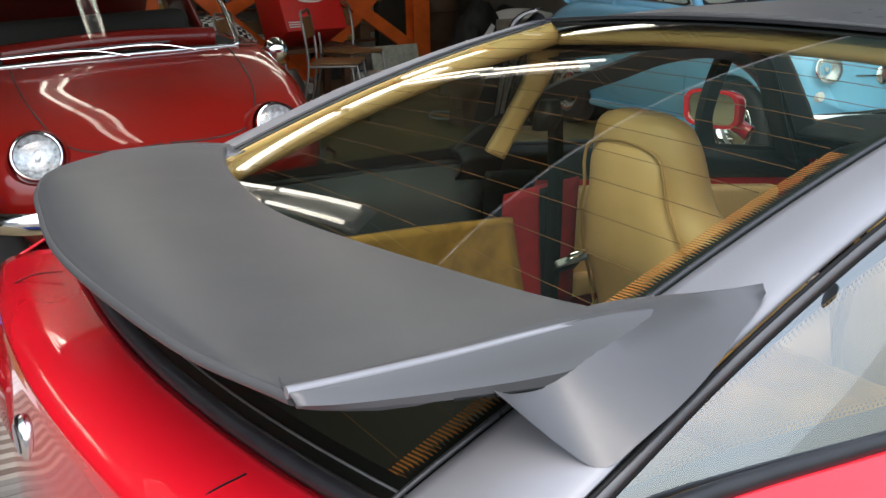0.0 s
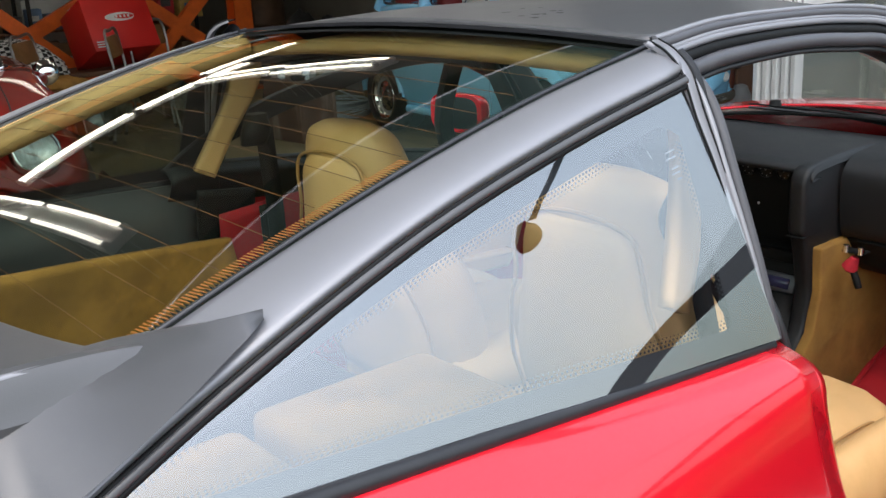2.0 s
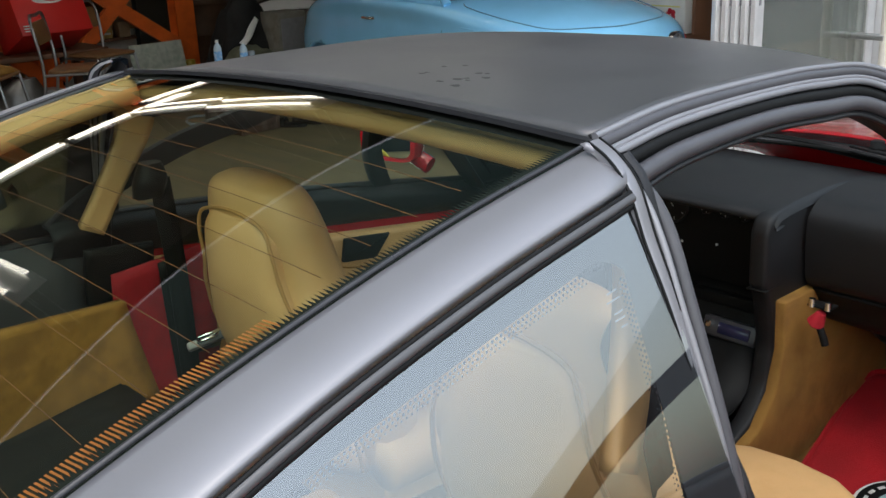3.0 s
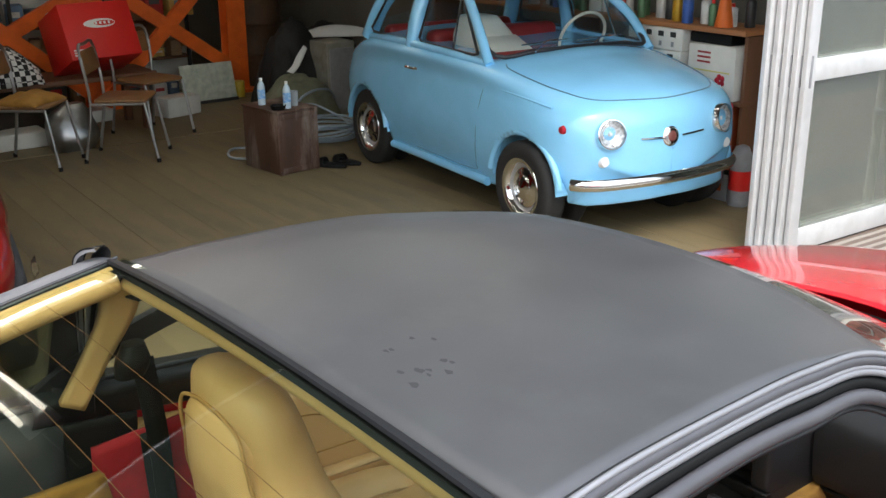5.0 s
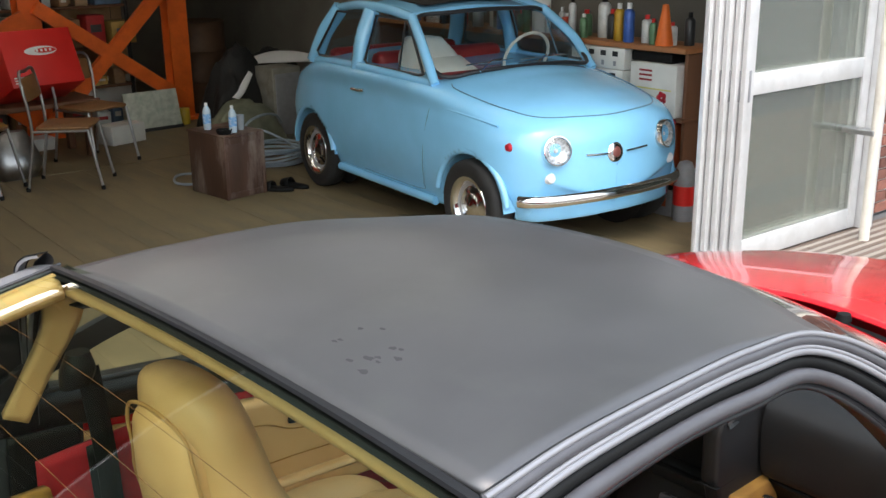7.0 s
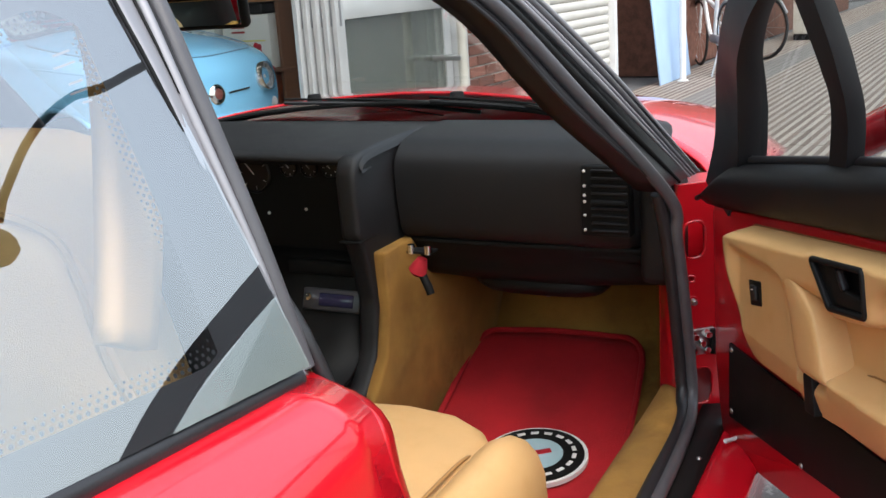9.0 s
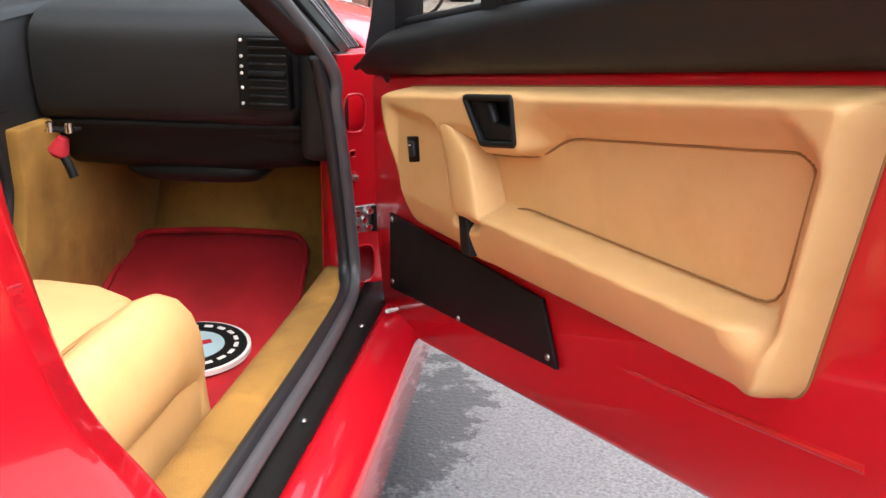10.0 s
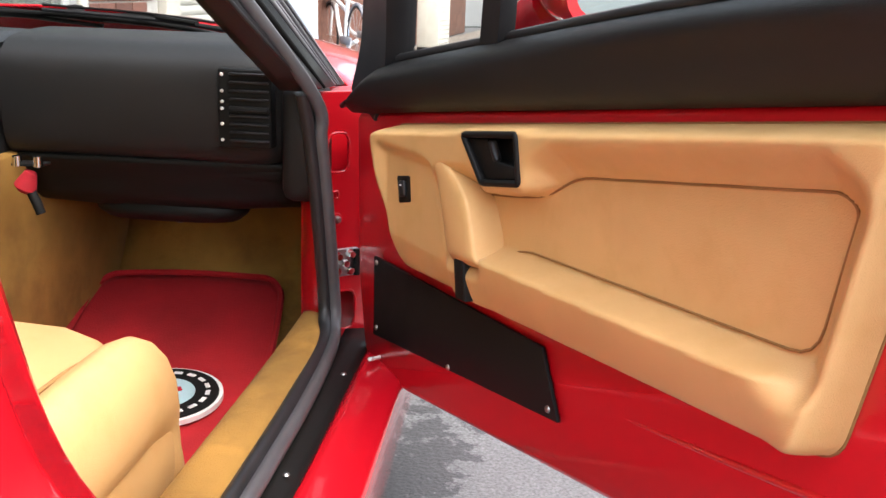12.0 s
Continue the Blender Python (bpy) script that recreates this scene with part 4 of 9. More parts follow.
    part("seat_base", box(0.12, 0.66, yc - 0.19, yc + 0.19, 0.10, 0.22, 0.02), BLACKP, s)
    part("seat_runner", box(0.10, 0.75, yc - 0.235, yc - 0.205, 0.095, 0.125, 0.004), BLACKP, s)
    return s


seat(-0.42, 0.0, -0.045, 0.025)
seat(0.40, 0.055)

# floor, tunnel sides and toe board in golden carpet
part("footwell_carpet", loft([[(-0.02, -0.16, 0.10), (0.6, -0.17, 0.10), (1.0, -0.18, 0.10), (1.35, -0.19, 0.145), (1.56, -0.20, 0.205), (1.68, -0.2, 0.40), (1.70, -0.2, 0.62)],
                              [(-0.02, -0.74, 0.10), (0.6, -0.74, 0.10), (1.0, -0.74, 0.10), (1.35, -0.73, 0.145), (1.56, -0.72, 0.205), (1.68, -0.72, 0.40), (1.70, -0.72, 0.62)]], 6, 4), SUEDE, car, "golden suede-like footwell carpet", thick=0.01, offset=-1)
part("driver_carpet", loft([[(-0.02, 0.16, 0.10), (0.6, 0.16, 0.10), (1.0, 0.16, 0.10), (1.5, 0.16, 0.18), (1.68, 0.16, 0.5)], [(-0.02, 0.8, 0.10), (0.6, 0.8, 0.10), (1.0, 0.8, 0.10), (1.5, 0.8, 0.18), (1.68, 0.8, 0.5)]], 5, 3), BLACKP, car, thick=0.01)
side_out = [(1.078, 0.557), (1.72, 0.557), (1.72, 0.10), (0.72, 0.10), (0.72, 0.20), (0.90, 0.235), (1.00, 0.27), (1.06, 0.34), (1.085, 0.44)]
xz = Matrix(((1, 0, 0, 0), (0, 0, -1, 0), (0, 1, 0, 0), (0, 0, 0, 1)))
part("tunnel_carpet", prism(side_out, 0.03, Matrix.Translation((0, -0.160, 0)) @ xz, 0.006), SUEDE, car, "golden carpet on the tunnel side")
part("kick_carpet", box(1.25, 1.72, -0.745, -0.715, 0.10, 0.55, 0.006), SUEDE, car)
sill_rows = [[(0.02, -0.812, 0.292), (0.5, -0.808, 0.290), (0.95, -0.800, 0.288), (1.15, -0.775, 0.290)], [(0.02, -0.785, 0.306), (0.5, -0.782, 0.304), (0.95, -0.772, 0.300), (1.17, -0.755, 0.300)], [(0.02, -0.735, 0.300), (0.5, -0.732, 0.298), (0.95, -0.726, 0.290), (1.22, -0.715, 0.285)], [(0.02, -0.715, 0.25), (0.5, -0.712, 0.25), (0.95, -0.708, 0.25), (1.26, -0.705, 0.25)], [(0.02, -0.705, 0.10), (0.5, -0.702, 0.10), (0.95, -0.70, 0.10), (1.28, -0.70, 0.12)]]
part("sill_carpet", loft(sill_rows, 6, 4), SUEDE, car, "golden carpet over the inner sill", thick=0.006)
mat_rows = [[(1.540, -0.175, 0.228), (1.560, -0.36, 0.236), (1.560, -0.585, 0.236)], [(1.30, -0.20, 0.158), (1.31, -0.42, 0.158), (1.31, -0.625, 0.158)], [(0.98, -0.26, 0.116), (0.98, -0.46, 0.116), (1.00, -0.665, 0.116)], [(0.80, -0.32, 0.114), (0.79, -0.48, 0.114), (0.82, -0.67, 0.114)]]
# panel drawn large and low, which puts the footwell's shade into the shape
part("underdash_panel", loft([[(1.205, -0.185, 0.560), (1.205, -0.45, 0.560), (1.215, -0.70, 0.560)], [(1.235, -0.185, 0.520), (1.235, -0.45, 0.515), (1.245, -0.70, 0.520)], [(1.262, -0.185, 0.478), (1.262, -0.45, 0.470), (1.265, -0.70, 0.484)], [(1.34, -0.185, 0.455), (1.34, -0.45, 0.448), (1.34, -0.70, 0.470)], [(1.66, -0.185, 0.430), (1.66, -0.45, 0.430), (1.66, -0.70, 0.46)]], 5, 5), BLACKP, car, "black panel under the dashboard", thick=0.008)
part("heater_duct", ring_rows([(1.33, -0.43, 0.425, 0.05, 0.13, 0), (1.33, -0.43, 0.445, 0.07, 0.15, 0), (1.34, -0.43, 0.475, 0.07, 0.15, 0)], 16), BLACKP, car, "black heater duct below the dashboard")
part("pale_wire", tube([(1.30, -0.44, 0.445), (1.285, -0.452, 0.425), (1.29, -0.468, 0.430), (1.30, -0.47, 0.45)], 0.0022, 6, 5), GREYP, car)
part("underdash_screw", lathe([(0, 0.004), (0.004, 0.003), (0.005, 0)], Matrix.Translation((1.230, -0.414, 0.521)) @ Matrix.Rotation(radians(-90), 4, "Y"), 10), STEEL, car)
part("rear_side_trim", loft([[(-0.12, 0.700, 0.12), (-0.12, 0.705, 0.45), (-0.12, 0.690, 0.70), (-0.12, 0.668, 0.80)], [(-0.04, 0.705, 0.12), (-0.04, 0.708, 0.45), (-0.04, 0.692, 0.69), (-0.04, 0.672, 0.79)], [(0.03, 0.710, 0.12), (0.03, 0.710, 0.45), (0.03, 0.695, 0.68), (0.03, 0.678, 0.78)]], 5, 5), BLACKP, car, "black trim behind the closed door", thick=0.010)
fm = thing("floor_mat", "red carpet floor mat with a round black and white badge", "floor mat")
m_r = [spline(r, 12) for r in mat_rows]
m_c = [spline([r[j] for r in m_r], 10) for j in range(len(m_r[0]))]


def mat_point(u, v):
    """u, v from -1 to 1 over the mat."""
    a, c_ = (u + 1) / 2 * (len(m_c) - 1), (v + 1) / 2 * (len(m_c[0]) - 1)
    i, j = min(int(a), len(m_c) - 2), min(int(c_), len(m_c[0]) - 2)
    p, q = m_c[i][j].lerp(m_c[i + 1][j], a - i), m_c[i][j + 1].lerp(m_c[i + 1][j + 1], a - i)
    return p.lerp(q, c_ - j)


def soft_corner(u, v, r=0.22):
    cu, cv = max(0.0, abs(u) - (1 - r)), max(0.0, abs(v) - (1 - r))
    if cu and cv:
        m = max(cu, cv)
        f = m / math.hypot(cu, cv)
        cu, cv = cu * f, cv * f
        u, v = math.copysign(1 - r + cu, u), math.copysign(1 - r + cv, v)
    return u, v


part("mat_body", grid_bm([[mat_point(*soft_corner(-1 + 2 * i / 32, -1 + 2 * j / 32)) for i in range(33)] for j in range(33)]), REDMAT, fm, thick=0.012, offset=1.0)
ringp = [(-1 + 2 * k / 32, -1) for k in range(32)] + [(1, -1 + 2 * k / 32) for k in range(32)] + [(1 - 2 * k / 32, 1) for k in range(32)] + [(-1, 1 - 2 * k / 32) for k in range(32)]
part("binding", tube([mat_point(*soft_corner(u, v)) + Vector((0, 0, 0.006)) for u, v in ringp], 0.007, 6, 1, closed=True), REDMAT, fm)
bm_m = Matrix.Translation((1.115, -0.478, 0.143)) @ Matrix.Rotation(radians(-5), 4, "Y")
ringb = part("badge_ring", lathe([(0.0, 0.0), (0.108, 0.0), (0.108, -0.010)], bm_m, 40), WHITE, fm, "white-edged woven badge")
part("badge_black", lathe([(0.062, 0.003), (0.100, 0.003), (0.101, 0.0), (0.062, 0.0)], bm_m, 40), BLACKP, ringb)
part("badge_blue", lathe([(0.0, 0.004), (0.058, 0.004), (0.060, 0.0)], bm_m, 32), mat("pale_blue_cloth", (0.35, 0.50, 0.55), 0.9), ringb)
part("badge_red", box(-0.008, 0.008, -0.035, 0.035, 0.004, 0.006, 0.001, 1, bm_m @ Matrix.Rotation(radians(35), 4, "Z")), REDBELT, ringb)
for k in range(18):
    a = 2 * math.pi * k / 18
    part("badge_letter_bar", box(-0.004, 0.004, -0.008, 0.008, 0.003, 0.0045, 0, 1, bm_m @ Matrix.Rotation(a, 4, "Z") @ Matrix.Translation((0.081, 0, 0))), WHITE, ringb, smooth=0)

# dashboard
dash = part("dashboard", loft([[(1.56, y, 0.748), (1.40, y, 0.774), (1.25, y, 0.768), (1.195, y, 0.748), (1.172, y, 0.71), (1.176, y, 0.62), (1.195, y, 0.565), (1.26, y, 0.548), (1.45, y, 0.54)] for y in (-0.175, -0.30, -0.50, -0.64)] + [[(1.37, -0.69, 0.715), (1.32, -0.69, 0.730), (1.26, -0.69, 0.738), (1.215, -0.69, 0.732), (1.198, -0.69, 0.70), (1.20, -0.69, 0.62), (1.22, -0.69, 0.575), (1.27, -0.69, 0.56), (1.45, -0.69, 0.55)]], 5, 5), VINYL, car, "black grained vinyl dashboard")
part("dash_lower", loft([[(1.215, y, 0.555), (1.225, y, 0.525), (1.30, y, 0.505), (1.60, y, 0.50)] for y in (-0.17, -0.45, -0.70)], 4, 4), BLACKP, dash, thick=0.01)
part("dash_end", box(1.16, 1.28, -0.755, -0.685, 0.50, 0.705, 0.02), VINYL, dash)
cheek = [(1.56, 0.740), (1.30, 0.766), (1.10, 0.766), (1.045, 0.755), (1.028, 0.725), (1.030, 0.60), (1.040, 0.585), (1.052, 0.55), (1.075, 0.45), (1.060, 0.35), (1.01, 0.285), (0.93, 0.250), (0.74, 0.235), (0.74, 0.15), (1.56, 0.15)]
part("console_cheek", prism(rounded(cheek, 0.02, 3), 0.045, Matrix.Translation((0, -0.120, 0)) @ xz, 0.010), VINYL, dash, "black console side")
part("cheek_joint", box(1.0290, 1.10, -0.1655, -0.118, 0.586, 0.590, 0.001), BLACKP, dash)
part("pod_top", loft([[(1.56, y, 0.748), (1.35, y, 0.770 + 0.004 * b), (1.18, y, 0.770 + 0.006 * b), (1.075 - 0.02 * max(b, 0), y, 0.762 + 0.006 * b), (1.052 - 0.02 * max(b, 0), y, 0.742 + 0.006 * b), (1.09, y, 0.730)] for y, b in ((-0.171, -3), (-0.160, -0.8), (-0.135, 0), (0.0, 0.6), (0.2, 1.0), (0.45, 1.0), (0.62, 0.6), (0.75, 0))], 4, 5), VINYL, dash, "hooded instrument pod")
part("instrument_panel", box(1.185, 1.22, -0.125, 0.75, 0.50, 0.764, 0.004), BLACKP, dash)
FACE = mat("dial_face", (0.012, 0.012, 0.013), 0.3)
for dy, dz, dr in ((0.094, 0.705, 0.021), (0.041, 0.705, 0.021), (-0.012, 0.706, 0.021), (0.190, 0.690, 0.045), (0.31, 0.69, 0.05), (0.42, 0.69, 0.05)):
    dm = Matrix.Translation((1.184, dy, dz)) @ Matrix.Rotation(radians(-90), 4, "Y")
    d = part("gauge", lathe([(0.0, 0.002), (dr * 0.9, 0.002), (dr * 0.95, 0.006), (dr, 0.005), (dr * 1.05, 0.0)], dm, 24), FACE, dash)
    part("needle", box(-dr * 0.1, dr * 0.75, -0.0012, 0.0012, 0.004, 0.005, 0, 1, dm @ Matrix.Rotation(radians(40), 4, "Z")), WHITE, d, smooth=0)
    for k in range(7):
        part("dial_tick", box(dr * 0.68, dr * 0.84, -0.0008, 0.0008, 0.003, 0.0036, 0, 1, dm @ Matrix.Rotation(radians(-60 + 50 * k), 4, "Z")), WHITE, d, smooth=0)
for ly, lz in ((0.06, 0.612), (0.16, 0.60)):
    part("warning_light", lathe([(0, 0.004), (0.003, 0.003), (0.004, 0)], Matrix.Translation((1.184, ly, lz)) @ Matrix.Rotation(radians(-90), 4, "Y"), 8), WHITE, dash)
part("console_face", loft([[(1.19, -0.125, 0.52), (1.14, -0.125, 0.42), (1.06, -0.125, 0.33), (0.95, -0.125, 0.290), (0.60, -0.125, 0.275), (-0.02, -0.125, 0.27)], [(1.19, 0.16, 0.52), (1.14, 0.16, 0.42), (1.06, 0.16, 0.33), (0.95, 0.16, 0.29), (0.60, 0.16, 0.275), (-0.02, 0.16, 0.27)]], 5, 3), BLACKP, dash, thick=0.01)
part("tunnel_side", box(-0.02, 0.76, -0.150, -0.125, 0.10, 0.272, 0.008), SUEDE, dash)
part("tunnel_side", box(-0.02, 1.50, 0.145, 0.165, 0.10, 0.275, 0.008), BLACKP, dash)
DARKMET = mat("dark_grey_metal", (0.09, 0.09, 0.10), 0.35, 0.4)
rad_m = Matrix.Translation((1.128, -0.026, 0.428)) @ Matrix.Rotation(radians(20), 4, "Y")
radio = part("car_radio", box(-0.012, 0.012, -0.072, 0.072, -0.024, 0.024, 0.004, 2, rad_m), DARKMET, car, "silver car radio in the console")
part("display", box(-0.0145, -0.010, -0.056, 0.030, -0.014, 0.014, 0.002, 1, rad_m), mat("blue_display", (0.03, 0.03, 0.08), 0.15), radio)
part("volume_knob", lathe([(0, 0.012), (0.008, 0.011), (0.010, 0.0)], rad_m @ Matrix.Translation((-0.012, 0.052, 0.004)) @ Matrix.Rotation(radians(-90), 4, "Y"), 16), CHROME, radio)
part("switch_panel", box(1.150, 1.175, -0.09, 0.10, 0.475, 0.505, 0.004), BLACKP, dash)
lever = part("gear_lever", lathe([(0.065, 0.0), (0.058, 0.012), (0.040, 0.022), (0.030, 0.045), (0.014, 0.06)], Matrix.Translation((0.94, -0.03, 0.285)), 20), RUBBER, car, "gear lever with chrome knob in a rubber boot")
part("stick", tube([(0.94, -0.03, 0.32), (0.945, -0.01, 0.40), (0.95, 0.010, 0.455)], 0.006, 8), BLACKP, lever)
part("knob", lathe([(0.0, 0.026), (0.014, 0.022), (0.021, 0.008), (0.020, -0.008), (0.010, -0.022), (0, -0.024)], Matrix.Translation((0.95, 0.013, 0.468)), 16), CHROME, lever)
part("console_ashtray", box(0.83, 0.90, -0.150, -0.075, 0.272, 0.315, 0.006), STEEL, dash)
part("handbrake_loop", tube([(0.800, -0.150, 0.262), (0.825, -0.138, 0.315), (0.872, -0.103, 0.335), (0.905, -0.080, 0.305), (0.915, -0.072, 0.262)], 0.012, 10, 6), TAN, car, "tan leather covered handbrake loop")
part("heater_knob", lathe([(0, 0.015), (0.008, 0.013), (0.010, 0)], Matrix.Translation((0.80, 0.10, 0.28)), 12), REDBELT, dash)
part("shifter_gate_lever", tube([(1.00, 0.10, 0.30), (1.02, 0.12, 0.45), (1.04, 0.14, 0.60)], 0.008, 8), BLACKP, dash)
# air vent at the end of the dash
vent = part("air_vent", box(1.158, 1.20, -0.672, -0.578, 0.592, 0.728, 0.004), BLACKP, dash, "black slatted air vent")
for k in range(9):
    part("slat", box(1.150, 1.166, -0.668, -0.600, 0.604 + 0.0142 * k, 0.608 + 0.0142 * k, 0.001, 1), VINYL, vent)
part("slat_divider", box(1.148, 1.168, -0.668, -0.600, 0.655, 0.662, 0.001, 1), BLACKP, vent)
for z in (0.718, 0.690, 0.672, 0.660, 0.634, 0.606):
    part("vent_stud", lathe([(0, 0.003), (0.0028, 0.002), (0.0032, 0)], Matrix.Translation((1.157, -0.586, z)) @ Matrix.Rotation(radians(-90), 4, "Y"), 10), WHITE, vent)
# red battery switch below the dash
sw_m = Matrix.Translation((1.12, -0.245, 0.520))
sw = part("battery_switch", lathe([(0.0, 0.022), (0.010, 0.020), (0.016, 0.004), (0.020, -0.010), (0.012, -0.018), (0, -0.02)], sw_m @ Matrix.Rotation(radians(25), 4, "X"), 14), REDBELT, car, "red battery cut-off switch")
part("nozzle", tube([(1.12, -0.250, 0.505), (1.118, -0.262, 0.482), (1.118, -0.268, 0.465)], 0.009, 8), BLACKP, sw)
for dy in (-0.022, 0.016):
    part("chrome_nut", lathe([(0, 0.02), (0.008, 0.018), (0.009, 0)], sw_m @ Matrix.Translation((0, dy, 0.028)), 8), CHROME, sw)
part("bracket", box(1.115, 1.15, -0.275, -0.220, 0.548, 0.553, 0.001), BLACKP, sw)
# steering wheel, half hidden
stw_m = Matrix.Translation((0.90, 0.40, 0.60)) @ Matrix.Rotation(radians(-68), 4, "Y")
stw = part("steering_wheel", tube([stw_m @ Vector((0.175 * math.cos(a), 0.175 * math.sin(a), 0)) for a in (k * 2 * math.pi / 16 for k in range(16))], 0.015, 10, 4, closed=True), VINYL, car, "black three-spoke steering wheel")
part("hub", lathe([(0, 0.03), (0.04, 0.025), (0.055, 0.0), (0.03, -0.12), (0.03, -0.25)], stw_m, 16), BLACKP, stw)
for a in (0, 120, 240):
    part("spoke", box(0.03, 0.17, -0.016, 0.016, -0.008, 0.004, 0.003, 1, stw_m @ Matrix.Rotation(radians(a), 4, "Z")), BLACKP, stw)

# behind the seats: dark bulkhead, side trim, golden engine cover and belts
SIDEVINYL = mat("dark_grey_side_vinyl", (0.055, 0.056, 0.058), 0.42, 0.0, 0.0, 0.25, 6, 0.0006, 300)
part("bulkhead", box(-0.115, -0.085, -0.74, 0.74, 0.10, 0.505, 0.01), BLACKP, car)
part("rear_well", loft([[(-0.10, y, 0.50), (-0.45, y, 0.50), (-0.85, y, 0.52), (-1.13, y, 0.66)] for y in (-0.70, 0.0, 0.72)], 4, 4), BLACKP, car, thick=0.01)
part("engine_cover", loft([[(-0.060, 0.642, 0.680), (-0.25, 0.588, 0.706), (-0.45, 0.531, 0.733), (-0.66, 0.472, 0.758)], [(-0.045, 0.645, 0.600), (-0.24, 0.596, 0.618), (-0.44, 0.540, 0.640), (-0.65, 0.482, 0.655)], [(0.000, 0.660, 0.420), (-0.20, 0.612, 0.440), (-0.40, 0.556, 0.465), (-0.62, 0.500, 0.48)]], 5, 5), SUEDE, car, "creased golden suede panel over the engine", thick=0.02)
part("side_tray", box(-0.52, -0.20, -0.52, -0.25, 0.505, 0.70, 0.02), SUEDE, car)
part("side_tray", box(-0.80, -0.56, -0.56, -0.30, 0.515, 0.71, 0.02), SUEDE, car)
for side in (-1, 1):
    part("side_trim", loft([[(-0.10, side * 0.735, 0.50), (-0.5, side * 0.72, 0.50), (-1.1, side * 0.66, 0.55)], [(-0.06, side * 0.752, 0.800), (-0.5, side * 0.728, 0.822), (-1.1, side * 0.69, 0.815)]], 5, 3), SIDEVINYL, car, "dark grey vinyl side trim", thick=0.008, offset=0)
    rail_in = [rear_glass_point(s, side * 0.955, -0.022) + Vector((0, 0, -0.004)) for s in (0.03, 0.25, 0.5, 0.75, 0.98)]
    part("inner_rail_trim", tube(rail_in, 0.026 if side > 0 else 0.014, 10), TAN if side > 0 else BLACKP, car, "trim along the rear pillar")
    strap = [[(0.040 if side > 0 else -0.005, side * 0.600, 1.110), (0.030 if side > 0 else -0.010, side * 0.612, 1.03), (-0.030, side * 0.640, 0.92), (-0.078, side * 0.660, 0.825)], [(-0.045, side * 0.602, 1.110), (-0.040, side * 0.612, 1.03), (-0.085, side * 0.642, 0.92), (-0.122, side * 0.664, 0.848)]]
    part("pillar_trim", loft(strap, 6, 4), TAN, car, "tan leather centre pillar trim", thick=0.02, offset=0)
    part("belt_guide", ring_rows([(0.0, side * 0.600, 0.895, 0.030, 0.02, 0), (0.005, side * 0.590, 0.93, 0.034, 0.026, 0), (0.01, side * 0.592, 0.965, 0.022, 0.02, 0)], 12), BLACKP, car)
    part("seat_belt", loft([[(0.0, side * 0.585, 0.93), (0.03, side * 0.62, 0.70), (0.05, side * 0.66, 0.40)], [(0.045, side * 0.585, 0.93), (0.075, side * 0.62, 0.70), (0.095, side * 0.66, 0.40)]], 4, 2), BLACKP, car, "black seat belt", thick=0.002)
head_in = [rear_glass_point(0.010, -0.94 + 1.88 * j / 12, -0.040) for j in range(13)]
part("rear_header_trim", sweep(head_in, ring(0.015, 10)), TAN, car, "tan trim under the roof edge")
part("rear_post_panel", loft([[(-0.075, 0.655, 0.735), (-0.075, 0.670, 0.60), (-0.075, 0.675, 0.42)], [(0.040, 0.652, 0.745), (0.040, 0.664, 0.60), (0.040, 0.670, 0.42)], [(0.150, 0.648, 0.752), (0.150, 0.660, 0.60), (0.150, 0.668, 0.42)]], 5, 4), mat("red_post_cloth", (0.26, 0.006, 0.012), 0.8, 0.0, 0.0, 0.15, 30), car, "dark red panel behind the closed door", thick=0.006)
part("belt_strap", loft([[(0.020, 0.640, 0.740), (0.028, 0.648, 0.60), (0.040, 0.655, 0.42)], [(0.068, 0.638, 0.745), (0.076, 0.645, 0.60), (0.088, 0.652, 0.42)]], 5, 2), BLACKP, car, thick=0.002)
bk = thing("belt_buckle", "chrome seat belt buckle on a black strap", "belt buckle")
bk_m = Matrix.Translation((0.071, 0.558, 0.583)) @ Matrix.Rotation(radians(-35), 4, "X") @ Matrix.Rotation(radians(-20), 4, "Z") @ Matrix.Scale(1.5, 4)
part("tongue", joined(box(-0.016, -0.010, -0.02, 0.02, -0.002, 0.002, 0.001, 1, bk_m), box(0.010, 0.016, -0.02, 0.02, -0.002, 0.002, 0.001, 1, bk_m), box(-0.016, 0.016, -0.022, -0.012, -0.002, 0.002, 0.001, 1, bk_m), box(-0.016, 0.016, 0.014, 0.022, -0.002, 0.002, 0.001, 1, bk_m)), CHROME, bk)
part("tongue_head", box(-0.030, 0.030, 0.020, 0.036, -0.006, 0.006, 0.003, 2, bk_m), GREYP, bk)
part("strap", box(-0.022, 0.022, 0.03, 0.20, -0.002, 0.002, 0.001, 1, bk_m), BLACKP, bk)

# closed left door, seen from inside, and its mirror
DL = Matrix(((-1, 0, 0, 1.215), (0, 0, -1, 0.760), (0, 1, 0, -0.066), (0, 0, 0, 1)))   # (along, height, inward) on the left door


def lean(z):
    return 0.42 * max(0.0, z - 0.82)


